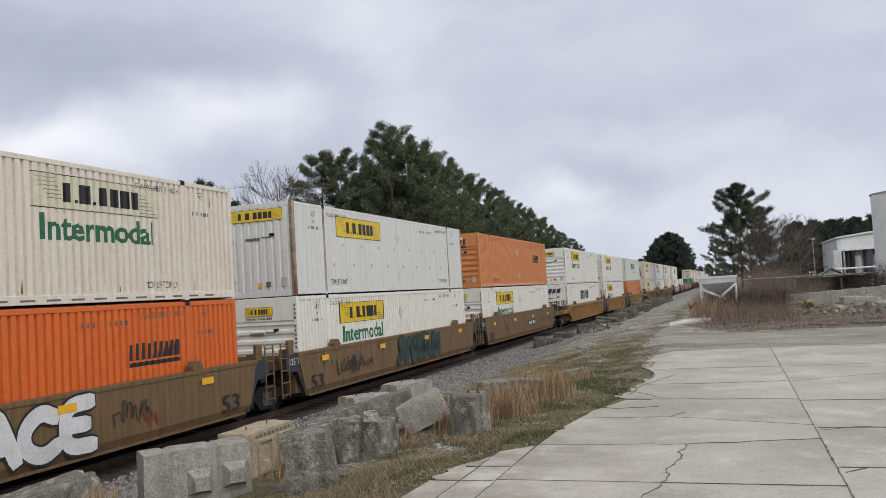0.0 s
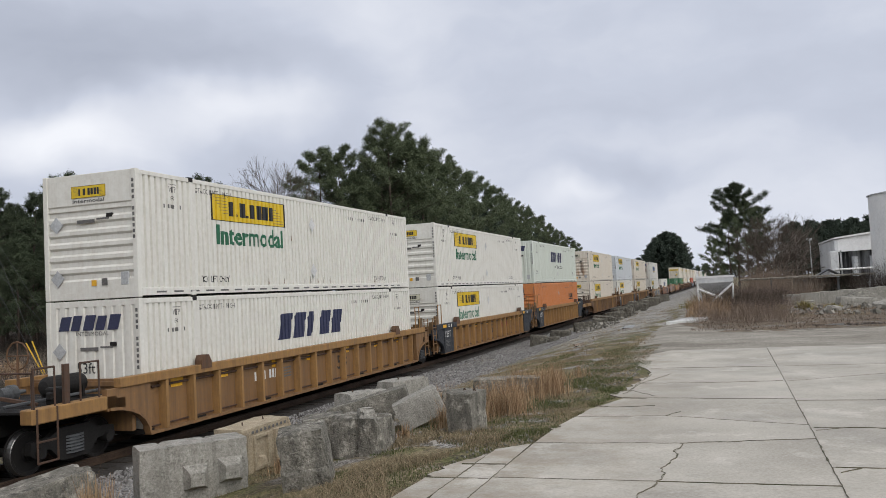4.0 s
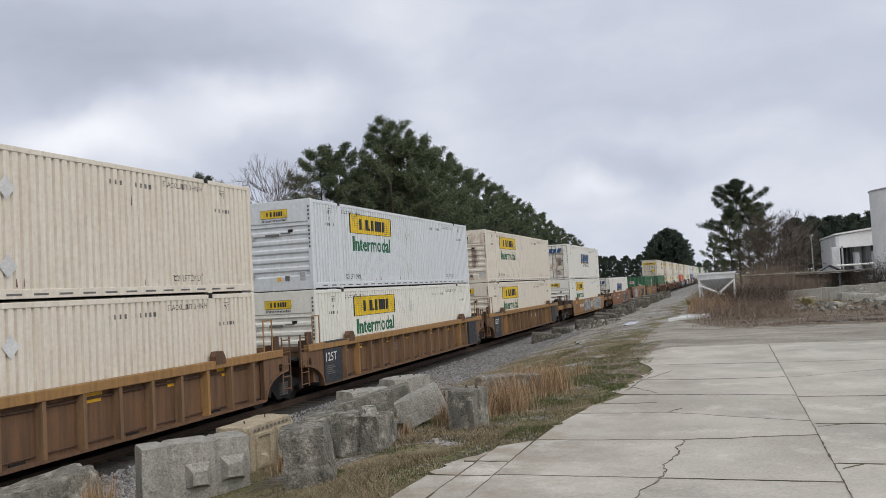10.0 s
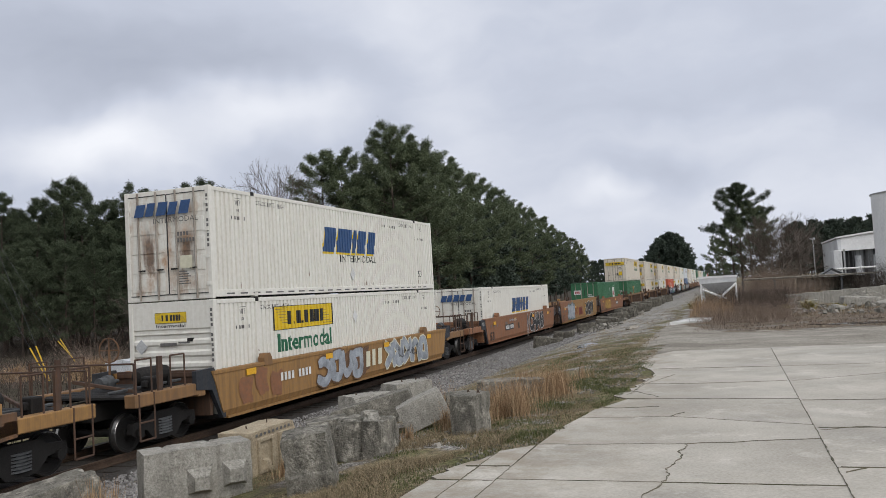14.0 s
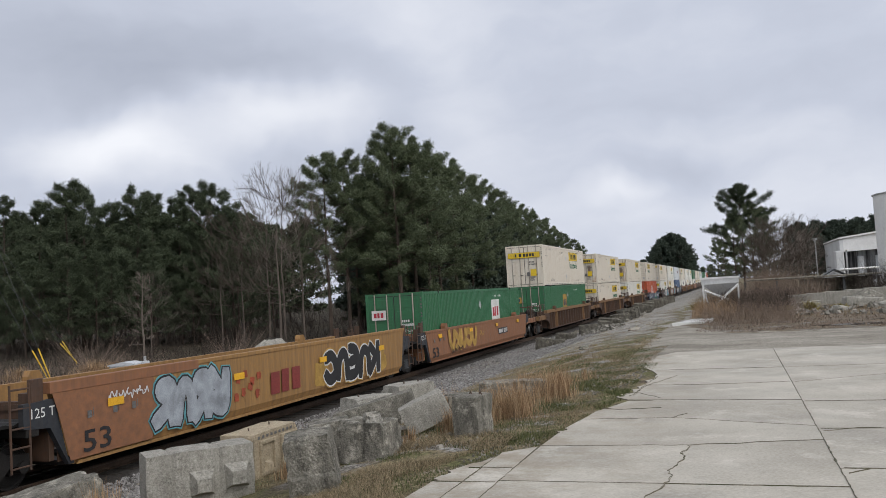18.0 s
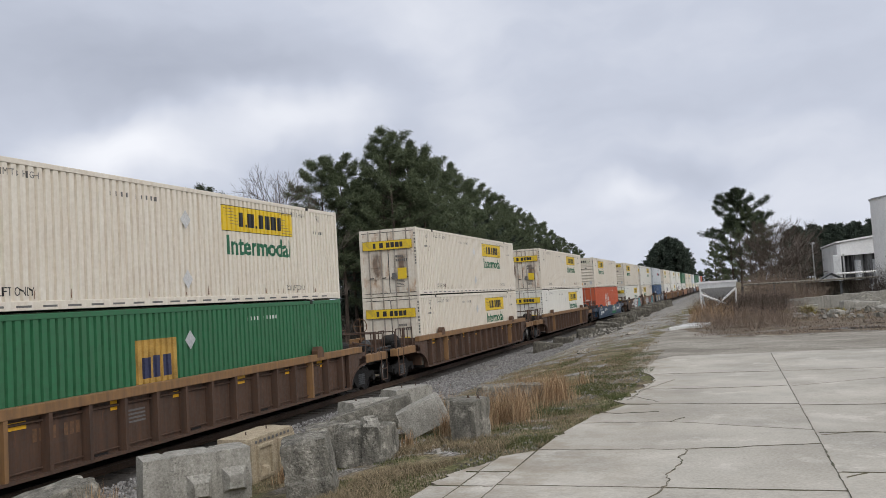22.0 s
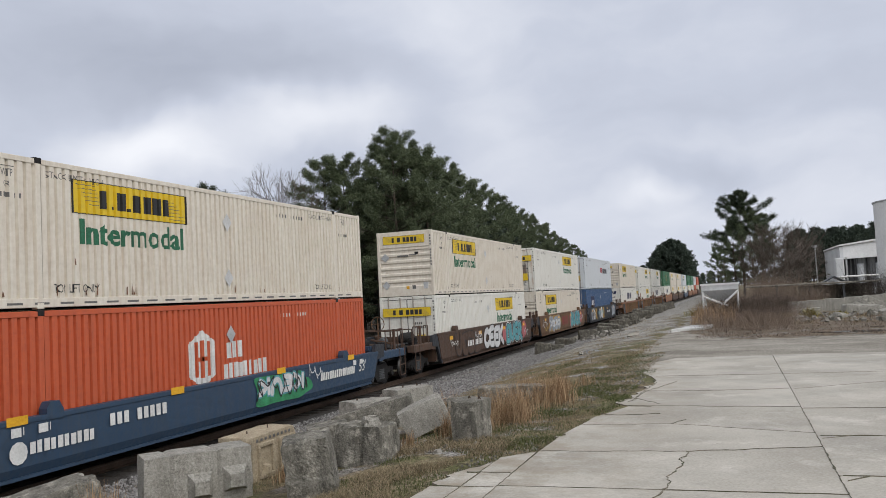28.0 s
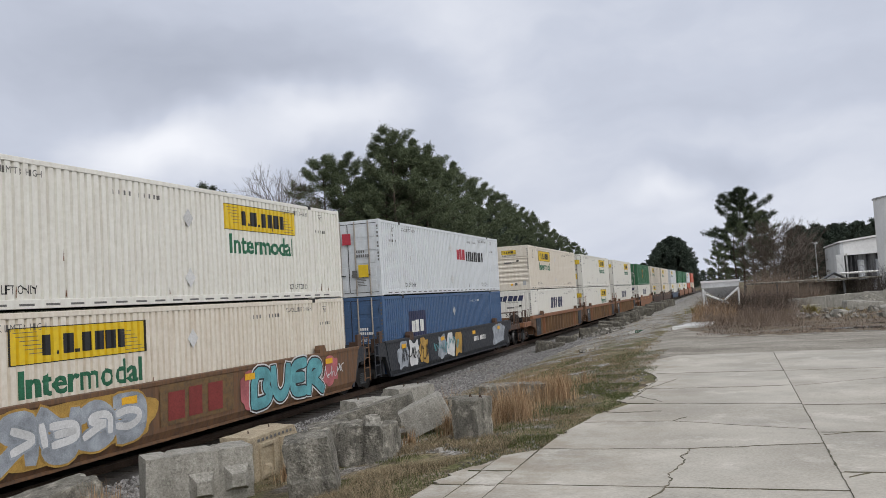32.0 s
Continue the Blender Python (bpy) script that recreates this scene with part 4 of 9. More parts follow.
def sign(parent, u, v, w, h, out, face, panel, ink="black", flat=False, far=False):
    """A painted company board: a coloured field with a thin border, plain letter-sized shapes and two wing shapes."""
    e = 0.016 * (1 if h > 0.4 else 0.5)
    edge = [rect(u, v, u + w, v + e), rect(u, v + h - e, u + w, v + h), rect(u, v, u + e, v + h), rect(u + w - e, v, u + w, v + h)]
    wing = []
    for s in (1, -1):
        for k in range(6):
            q = v + h * (0.86 - 0.115 * k) if s > 0 else v + h * (0.11 + 0.115 * k)
            a = u + w * (0.02 + 0.02 * k) if s > 0 else u + w * (0.98 - 0.02 * k)
            b = a + s * w * (0.15 - 0.012 * k)
            wing.append(rect(min(a, b), q, max(a, b), q + h * 0.018))
    spots = ((0.215, 0.055), (0.30, 0.022), (0.345, 0.075), (0.44, 0.022), (0.485, 0.07), (0.575, 0.07), (0.665, 0.075), (0.755, 0.06))
    shapes = [rect(u + w * a, v + h * 0.21, u + w * (a + b), v + h * (0.31 if b < 0.03 else 0.77)) for a, b in spots]
    if face is SIDE:
        side_mark(parent, [rect(u, v, u + w, v + h)], P[panel], out, "sign_panel", "painted company board", flat)
        if far:
            side_mark(parent, [rect(u + w * 0.21, v + h * 0.28, u + w * 0.81, v + h * 0.7)], P["grey_letter"], out + 0.003, "brand_mark", "plain dark shape", flat)
            return
        side_mark(parent, edge, P["black"], out + 0.003, "sign_border", "", flat)
        side_mark(parent, wing, P["grey_letter"], out + 0.003, "wing_mark", "dark winged ornament", flat)
        side_mark(parent, shapes, P[ink], out + 0.003, "brand_mark", "plain black shapes", flat)
        return
    put_part("sign_panel", "sign_panel/%0.2f_%0.2f" % (w, h), lambda bm: box(bm, 0, w, -0.006, 0, 0, h), P[panel], parent, Matrix.Translation((u, out, v)))
    if far:
        return
    bars(parent, edge, P["black"], out - 0.0085, face, "sign_border")
    bars(parent, wing, P["grey_letter"], out - 0.0085, face, "wing_mark", "dark winged ornament")
    bars(parent, [q for q in shapes if q[1][0] - q[0][0] > w * 0.03], P[ink], out - 0.0085, face, "brand_mark", "plain black shapes")


def container(kind, col, end, y_start, floor, look_of, group, spec=None):
    """A 16 m box container; end: ribbed, folded or doors, seen on the leading end. spec: the marks on its near side."""
    spec = spec or {}
    body = P[col]
    end_mat = P.get("rusted_" + col, body) if spec.get("rusty") else body
    post_mat = P["rusted_post"] if spec.get("flat") else body
    root = thing("shipping_container", look_of, "container", group, at=(TRACK, y_start, RAIL + floor))
    MOVING.append((root, TRACK, y_start, RAIL + floor))
    flat = spec.get("flat")
    for s in (1, -1):
        if flat:
            w = 1.65
            for k in range(8):
                y0 = 2.05 + k * (12.05 / 8)
                put_part("side_panel", "side_panel/f%d" % s, lambda bm: box(bm, -0.03 * s, 0, 0.006, 12.05 / 8 - 0.006, 0.2, TALL - 0.12, 0.004), body, root, Matrix.Translation((s * (HW - 0.006), y0, 0)))
            for y0, w in ((0.13, 1.85), (14.24, 1.78)):
                put_part("side_panel", "side_panel/e%d%0.2f" % (s, w), lambda bm: box(bm, -0.03 * s, 0, 0, w, 0.2, TALL - 0.12, 0.004), body, root, Matrix.Translation((s * (HW - 0.006), y0, 0)))
        else:
            for key, y0, ln in (("a", 0.13, 1.79), ("m", 2.06, 12.03), ("b", 14.23, 1.79)):
                put_part("side_panel", "side_panel/%s%d" % (key, s), lambda bm: corrugated(bm, ln, TALL - 0.32, FOLD, FOLD_DEEP, s), body, root, Matrix.Translation((s * (HW - 0.012), y0, 0.2)))
        put_part("bottom_rail", "bottom_rail/%d" % s, lambda bm: box(bm, -0.10 * s, 0, 0.13, LONG - 0.13, 0.03, 0.205, 0.008), body, root, Matrix.Translation((s * HW, 0, 0)))
        put_part("top_rail", "top_rail/%d" % s, lambda bm: box(bm, -0.08 * s, 0, 0.13, LONG - 0.13, TALL - 0.125, TALL - 0.022, 0.008), body, root, Matrix.Translation((s * HW, 0, 0)))
        for y0 in (0.0, 1.92, 14.09, LONG - 0.13):
            put_part("post", "post/1", lambda bm: frame_posts(bm, 0), post_mat, root, Matrix.Translation((s * (HW - 0.063), y0, 0)))
        for y0 in (1.92, 14.09):
            for z0 in (TALL - 0.115, 0.0):
                put_part("corner_casting", "corner_casting/1", lambda bm: box(bm, -0.075, 0.075, -0.02, 0.15, 0, 0.118, 0.012), P["grit"] if z0 else body, root, Matrix.Translation((s * (HW - 0.066), y0, z0)))
    put_part("roof", "roof/1", lambda bm: box(bm, -HW + 0.05, HW - 0.05, 0.05, LONG - 0.05, TALL - 0.06, TALL - 0.012), body, root)
    put_part("floor", "floor/1", lambda bm: box(bm, -HW + 0.1, HW - 0.1, 0.1, LONG - 0.1, 0.03, 0.12), P["grit"], root)
    for y0 in (0.02, LONG - 0.14):
        put_part("header", "header/1", lambda bm: box(bm, -HW + 0.12, HW - 0.12, 0, 0.12, TALL - 0.15, TALL - 0.008, 0.01), body, root, Matrix.Translation((0, y0, 0)))
        put_part("sill", "sill/1", lambda bm: box(bm, -HW + 0.12, HW - 0.12, 0, 0.12, 0.005, 0.17, 0.01), body, root, Matrix.Translation((0, y0, 0)))
    put_part("end_panel", "end_panel/back", folded_end, body, root, Matrix.Translation((0, LONG - 0.06, 0)))
    E_OUT = 0.010
    if end == "doors":
        for s in (1, -1):
            leaf = put_part("door", "door/%d" % s, door_form, end_mat, root, Matrix.Diagonal((s, 1, 1, 1)))
            for x in (0.30, 0.86):
                put_part("locking_bar", "locking_bar/1", lambda bm: rod(bm, (0, -0.03, 0.03), (0, -0.03, TALL - 0.04), 0.027, 6), P["bar_steel"], leaf, Matrix.Translation((x, 0, 0)))
                put_part("handle", "handle/1", lambda bm: box(bm, -0.18, 0.02, -0.055, -0.035, 0.78, 0.82), P["grit"], leaf, Matrix.Translation((x, 0, 0)))
            put_part("gasket", "gasket/1", lambda bm: [box(bm, x0, x1, 0.004, 0.03, z0, z1) for x0, x1, z0, z1 in ((0.0, 0.016, 0.16, TALL - 0.14), (HW - 0.105, HW - 0.085, 0.16, TALL - 0.14), (0.016, HW - 0.105, 0.145, 0.165), (0.016, HW - 0.105, TALL - 0.145, TALL - 0.122))], P["black"], leaf)
            for k in range(4):
                put_part("hinge", "hinge/1", lambda bm: box(bm, -0.05, 0.06, -0.02, 0.02, 0, 0.09), body, leaf, Matrix.Translation((HW - 0.10, 0, 0.34 + k * 0.68)))
        E_OUT = -0.075
    else:
        put_part("end_panel", "end_panel/" + end, ribbed_end if end == "ribbed" else folded_end, end_mat, root, Matrix.Translation((0, 0.02, 0)))
        bars(root, [rect(0.20, 1.78, 0.55, 1.82), rect(-0.35, 1.72, 0.15, 1.80)], P["grey_letter"], 0.012, END, "marking")
        put_part("vent", "vent/1", lambda bm: box(bm, -0.08, 0.08, -0.02, 0.03, 0, 0.09), P["grit"], root, Matrix.Translation((0.55, 0.03, 1.82)))
        put_part("document_box", "document_box/1", lambda bm: box(bm, -0.11, 0.11, -0.02, 0.03, 0, 0.30, 0.02), P["galv"], root, Matrix.Translation((0.92, 0.03, 0.28)))
        bars(root, [rect(0.30, 0.30, 0.46, 0.46)], P["grey_letter"], 0.004, END, "marking")
        bars(root, [rect(0.02, 0.30, 0.16, 0.43)], P["reflector"], 0.004, END, "marking")
    bars(root, [rect(HW - 0.105, 2.55 - k * 0.125, HW - 0.045, 2.63 - k * 0.125) for k in range(11) if k != 4], P["grey_letter"], -0.004, END, "serial_mark")
    out = HW + 0.004 if flat else HW - 0.008
    # marks on the near side
    jb = spec.get("board")
    if jb:
        u = 2.85 if jb == "front" else 9.62
        pan = spec.get("panel", "yellow")
        sign(root, u, 1.88, 3.62, 0.68, out, SIDE, pan, flat=flat, far=y_start > 490)
        if not spec.get("noword"):
            side_write(root, "Intermodal", u + 0.2, 1.26, 3.25, 0.52, P[spec.get("word", "leafgreen")], out, 0.022, name="intermodal_lettering", flat=flat)
        if end == "doors":
            sign(root, -1.12, 1.98, 2.24, 0.38, E_OUT, END, spec.get("end_panel", "yellow"), far=y_start > 490)
        else:
            sign(root, -0.48 if not spec.get("wide") else -1.0, 2.30, 0.95 if not spec.get("wide") else 1.95, 0.27 if not spec.get("wide") else 0.36, 0.012, END, spec.get("end_panel", "yellow"), far=y_start > 490)
            if not spec.get("wide"):
                write(root, "Intermodal", -0.45, 2.19, 0.88, 0.085, P["black"], 0.012, END, 0.01)
    if spec.get("swift"):
        ink = P[spec["swift"]]
        if spec["swift"] == "swiftblue":
            sh = [rect(u, 1.34, u + w, 2.14, 0.24) for u, w in ((6.02, 0.80), (6.95, 1.08), (8.12, 0.30), (8.52, 0.66), (9.36, 0.62))]
            side_mark(root, [[(a - 0.06, b - 0.07) for a, b in q] for q in sh], P["yellow"], out - 0.002, "brand_mark", "yellow edge of the slanting shapes")
        else:
            sh = [rect(5.85 + k * 0.82, 1.5, 6.50 + k * 0.82 - 0.3 * (k == 2), 2.24, 0.22) for k in range(5)]
        side_mark(root, sh, ink, out + 0.002, "brand_mark", "slanting dark blue shapes")
        if not spec.get("bare"):
            side_write(root, "INTERMODAL", 7.25, 1.02, 2.9, 0.24, P["black"], out)
        side_write(root, "53", 14.4, 0.52, 0.34, 0.26, P["grey_letter"], out)
        bars(root, blocks(-0.95, 2.18, 1.7, 0.34, 5, 0.1, 0.15), ink, E_OUT, END, "brand_mark")
        if end == "doors":
            write(root, "INTERMODAL", -0.35, 1.98, 1.35, 0.14, P["grey_letter"], E_OUT, END)
        else:
            write(root, "INTERMODAL", -0.45, 2.06, 0.9, 0.09, P["grey_letter"], E_OUT, END)
            write(root, "53ft", -0.45, 1.22, 0.5, 0.24, P["black"], E_OUT, END)
            side_write(root, "53ft", 0.75, 0.62, 0.6, 0.26, P["black"], out)
    if spec.get("schneider"):
        for o, f, u, v, w, h in ((out, SIDE, 12.1, 1.62, 1.75, 0.36), (0.012, END, -0.95, 2.25, 1.55, 0.30)):
            shapes = blocks(u, v, w, h, 9, 0.03, 0.3) + [rect(u, v - 0.14, u + w, v - 0.05)]
            if f is SIDE:
                side_mark(root, shapes, P["black"], o, "brand_mark", "black letter-like shapes over a bar")
            else:
                bars(root, shapes, P["black"], o, f, "brand_mark", "black letter-like shapes over a bar")
        bars(root, [rect(0.15, 2.52, 0.42, 2.68)], P["letterwhite"], 0.010, END, "marking")
    if spec.get("hexlogo"):
        c, z, w, h = 6.9, 1.52, 0.55, 0.70
        side_mark(root, [[(c - w, z - h * 0.55), (c, z - h), (c + w, z - h * 0.55), (c + w, z + h * 0.55), (c, z + h), (c - w, z + h * 0.55)]], P["letterwhite"], out, "brand_mark", "white hexagon")
        side_mark(root, [rect(c - 0.32, z - 0.42, c - 0.18, z + 0.42), rect(c + 0.18, z - 0.42, c + 0.32, z + 0.42), rect(c - 0.06, z - 0.45, c + 0.06, z + 0.45), rect(c - 0.18, z - 0.05, c + 0.18, z + 0.05)], P["red"], out + 0.003, "brand_mark")
        side_mark(root, blocks(7.9, 1.45, 0.75, 0.42, 3) + blocks(7.75, 0.95, 2.05, 0.38, 9), P["letterwhite"], out, "brand_mark", "white letter-like shapes")
    if spec.get("square"):
        ink, face_col, u, w, z0, z1 = spec["square"]
        side_mark(root, [rect(u, z0, u + w, z1)], P[face_col], out, "brand_panel", "square company panel")
        side_mark(root, blocks(u + w * 0.14, z0 + (z1 - z0) * 0.3, w * 0.75, (z1 - z0) * 0.4, 3), P[ink], out + 0.003, "brand_mark")
        bars(root, [rect(-1.0, 1.75, -0.35, 2.15)], P[face_col], E_OUT, END, "brand_panel")
        bars(root, blocks(-0.9, 1.85, 0.46, 0.2, 3), P[ink], E_OUT - 0.003, END, "brand_mark")
    if spec.get("xpo"):
        side_mark(root, blocks(9.0, 1.55, 1.3, 0.5, 3), P["letterred"], out, "brand_mark", "red letter-like shapes")
        side_mark(root, blocks(10.4, 1.50, 2.9, 0.48, 9), P["black"], out, "brand_mark", "plain black shapes")
        bars(root, blocks(-1.05, 1.95, 1.3, 0.42, 3), P["letterred"], E_OUT, END, "brand_mark", "red letter-like shapes")
    lab = P["letterwhite"] if col in ("green", "blue", "red") else P["grey_letter"]
    if end == "doors":
        bars(root, [rect(0.36 + 0.09 * k, 1.62, 0.42 + 0.09 * k, 1.72) for k in range(4)] + [rect(0.36 + 0.09 * k, 1.46, 0.42 + 0.09 * k, 1.56) for k in range(6)] + [rect(0.36, 0.40 + 0.06 * k, 0.72 - 0.05 * (k % 3), 0.425 + 0.06 * k) for k in range(6)], lab, E_OUT, END, "serial_mark")
        if spec.get("swift"):
            bars(root, [rect(0.42, 0.80, 0.78, 1.12)], P["pale_sign"], E_OUT - 0.002, END, "warning_label", "pale warning label")
        elif col in ("cream", "white", "cool"):
            bars(root, [rect(0.42, 0.72, 0.82, 1.18)], P["yellow"], E_OUT - 0.002, END, "warning_label", "yellow warning label")
            bars(root, [rect(0.16, 0.72, 0.36, 0.98)], P["grey_letter"], E_OUT - 0.002, END, "warning_label")
        else:
            write(root, "WARNING", 0.2, 1.20, 0.8, 0.11, lab, E_OUT, END)
            write(root, "HIGH CUBE", 0.2, 1.04, 0.8, 0.11, lab, E_OUT, END)
            write(root, "53'", -1.0, 0.42, 0.35, 0.22, lab, E_OUT, END)
            side_write(root, "53", 1.2, 0.62, 0.55, 0.30, lab, out)
    far = y_start > 490
    dark = P["black"] if lab is not P["letterwhite"] else lab
    if not spec.get("swift") and not far:
        side_write(root, "TOP LIFT ONLY", 2.32, 0.30, 1.2, 0.17, dark, out, flat=flat)
        side_write(root, "TOP LIFT ONLY", 12.75, 0.30, 1.1, 0.15, dark, out, flat=flat)
    for words, u, v, w, h in () if far or lab is P["letterwhite"] else (("STACK LIMIT 3 HIGH", 2.2, 2.50, 1.5, 0.13), ("STACK LIMIT 3 HIGH", 12.5, 2.50, 1.5, 0.13), ("WTP", 1.15, 2.42, 0.26, 0.14), ("WTP", 14.75, 2.42, 0.26, 0.14), ("OR", 1.21, 2.23, 0.13, 0.11)):
        side_write(root, words, u, v, w, h, lab, out, flat=flat)
    if not far and lab is not P["letterwhite"]:
        for u in (0.95, 14.5):
            side_mark(root, [rect(u + 0.2, 2.60, u + 0.5, 2.615)] + [rect(u + 0.085 * k, 2.04, u + 0.045 + 0.085 * k, 2.13) for k in range(8) if k not in (1, 5)], lab, out, "serial_mark", "", flat)
    u = 5.6 if jb == "rear" else 10.6
    side_mark(root, [rect(u + 0.16 * k, 2.39, u + 0.055 + 0.16 * k, 2.49) for k in range(10) if k != 4], lab, out, "serial_mark", "", flat)
    if end != "doors":
        for z in (1.72, 0.50):
            put_part("placard_holder", "placard_holder/end", lambda bm: slab_of(bm, [(-0.19, 0), (0, -0.19), (0.19, 0), (0, 0.19)], "y", -0.022, -0.006), P["galv"], root, Matrix.Translation((-0.92, 0.014, z)), "diamond placard plate")
    if col in ("cream", "white", "cool", "mint"):
        rnd = random.Random(int(y_start * 10) + int(floor))
        runs = []
        for k in range({"cream": 16, "white": 9}.get(col, 5)):
            a, z = rnd.uniform(0.3, 15.8), rnd.choice((0.24, 0.24, 0.24, 0.24, 0.24, rnd.uniform(0.4, 2.4)))
            runs.append([(a, z), (a + rnd.uniform(0.015, 0.05), z), (a + rnd.uniform(0.01, 0.04), z + rnd.uniform(0.05, 0.30)), (a + 0.004, z + rnd.uniform(0.04, 0.16))])
        bars(root, runs, P["rust_run"], HW + 0.003, SIDE, "rust_streak", "rust runs at the foot of the corrugations")
    uu = 8.1
    for z in (2.05, 0.62) if not spec.get("swift") else (0.62,):
        q = 0.20
        bars(root, [[(uu - q, z), (uu, z - q * 1.15), (uu + q, z), (uu, z + q * 1.15)]], P["galv"] if col in ("orange", "faded", "green", "blue", "red") else P["spray_white"], HW + 0.007, SIDE, "placard_holder", "diamond placard plate")
    if not flat:
        bars(root, [rect(0.6 + 0.62 * k, 0.085, 0.95 + 0.62 * k, 0.125) for k in range(24)], P["grey_letter"] if col in ("cream", "white", "cool", "mint") else P["letterwhite"], HW + 0.0025, SIDE, "rail_tape", "short strips of tape along the bottom rail")
    else:
        for y0 in np.arange(2.6, 14, 1.5):
            for z in (0.95, 1.62):
                put_part("rivet_plate", "rivet_plate/1", lambda bm: bmesh.ops.create_uvsphere(bm, u_segments=8, v_segments=5, radius=0.06, matrix=Matrix.Diagonal((0.35, 1, 1, 1))), P["galv"], root, Matrix.Translation((HW, float(y0) + 0.7 * (z > 1), z)))
    return root


# ---- well cars ----
OUT = 1.55
END_Y = 16.154


def wheel_form(bm):
    """Both wheels and the axle, turned in one piece; the treads are worn bright."""
    one = [(1.08, 0.085), (0.86, 0.085), (0.85, 0.15), (0.81, 0.17), (0.795, 0.34), (0.812, 0.355), (0.812, 0.41), (0.80, 0.42), (0.705, 0.425), (0.70, 0.455), (0.67, 0.455), (0.67, 0.36), (0.72, 0.33), (0.70, 0.16), (0.65, 0.15), (0.64, 0.085)]
    prof = [(-x, r) for x, r in one] + one[::-1]
    n = len(prof)
    lathe(bm, prof, 30, (6, 7, n - 8, n - 9))


def frame_form(bm):
    """A cast side frame: an arch over two boxes, with a window for the springs."""
    slab_of(bm, [(-1.12, -0.02), (-1.08, 0.20), (-0.62, 0.24), (-0.42, 0.36), (0.42, 0.36), (0.62, 0.24), (1.08, 0.20), (1.12, -0.02), (0.98, -0.12), (0.80, 0.02), (0.62, 0.0), (0.36, -0.26), (-0.36, -0.26), (-0.62, 0.0), (-0.80, 0.02), (-0.98, -0.12)], "x", -0.07, 0.07)


def spring_form(bm):
    """A nest of coils behind the side frame's window."""
    prof = []
    for k in range(6):
        z = -0.20 + k * 0.062
        prof += [(z, 0.05), (z, 0.09), (z + 0.036, 0.09), (z + 0.036, 0.05)]
    lathe(bm, prof, 10)
    bmesh.ops.transform(bm, matrix=Matrix.Rotation(-math.pi / 2, 4, "Y") @ Matrix.Diagonal((1, 2.8, 1, 1)), verts=bm.verts)


def bogie(car, y):
    b = put_part("bogie", "bogie/1", lambda bm: box(bm, -0.95, 0.95, -0.22, 0.22, -0.02, 0.30, 0.03), P["grit"], car, Matrix.Translation((0, y, 0.42)))
    for s in (-1, 1):
        put_part("side_frame", "side_frame/1", frame_form, P["grit"], b, Matrix.Translation((s * 1.02, 0, 0.02)))
        put_part("spring", "spring/1", spring_form, P["shade_steel"], b, Matrix.Translation((s * 1.07, 0, 0.06)))
        for q in (-0.89, 0.89):
            put_part("axle_box", "axle_box/1", lambda bm: rod(bm, (-0.02, 0, 0), (0.16, 0, 0), 0.11, 10), P["grit"], b, pose(s * 1.0, q, 0.0, 0, 0, 0 if s > 0 else 180))
    for q in (-0.89, 0.89):
        w = put_part("wheelset", "wheelset/1", wheel_form, P["grit"], b, Matrix.Translation((0, q, 0)))
        if len(w.data.materials) < 2:
            w.data.materials.append(P["steel"])
        AXLES.append((w, car, y + q, q))
    return b


def ladder_form(bm, z0, z1, w):
    for y in (-w / 2, w / 2):
        rod(bm, (0, y, z0), (0, y, z1), 0.022, 6)
    z = z0 + 0.08
    while z < z1 - 0.05:
        rod(bm, (0, -w / 2, z), (0, w / 2, z), 0.018, 6)
        z += 0.34


def step_form(bm):
    """A stirrup step under the end sill."""
    for y in (-0.24, 0.24):
        rod(bm, (0, y, 0.32), (0, y, 1.30), 0.02, 6)
    rod(bm, (0, -0.24, 0.32), (0, 0.24, 0.32), 0.022, 6)
    rod(bm, (0, -0.24, 0.70), (0, 0.24, 0.70), 0.02, 6)


def air_tank(bm):
    """A small pressure vessel lying along the wagon."""
    lathe(bm, [(-0.55, 0.05), (-0.53, 0.13), (-0.47, 0.19), (-0.38, 0.21), (0.38, 0.21), (0.47, 0.19), (0.53, 0.13), (0.55, 0.05)], 16)
    bmesh.ops.transform(bm, matrix=Matrix.Rotation(math.pi / 2, 4, "Z"), verts=bm.verts)


def rail_loop(bm, w, h):
    rod(bm, (0, -w / 2, 0), (0, -w / 2, h), 0.02, 6)
    rod(bm, (0, w / 2, 0), (0, w / 2, h), 0.02, 6)
    rod(bm, (0, -w / 2, h), (0, w / 2, h), 0.02, 6)


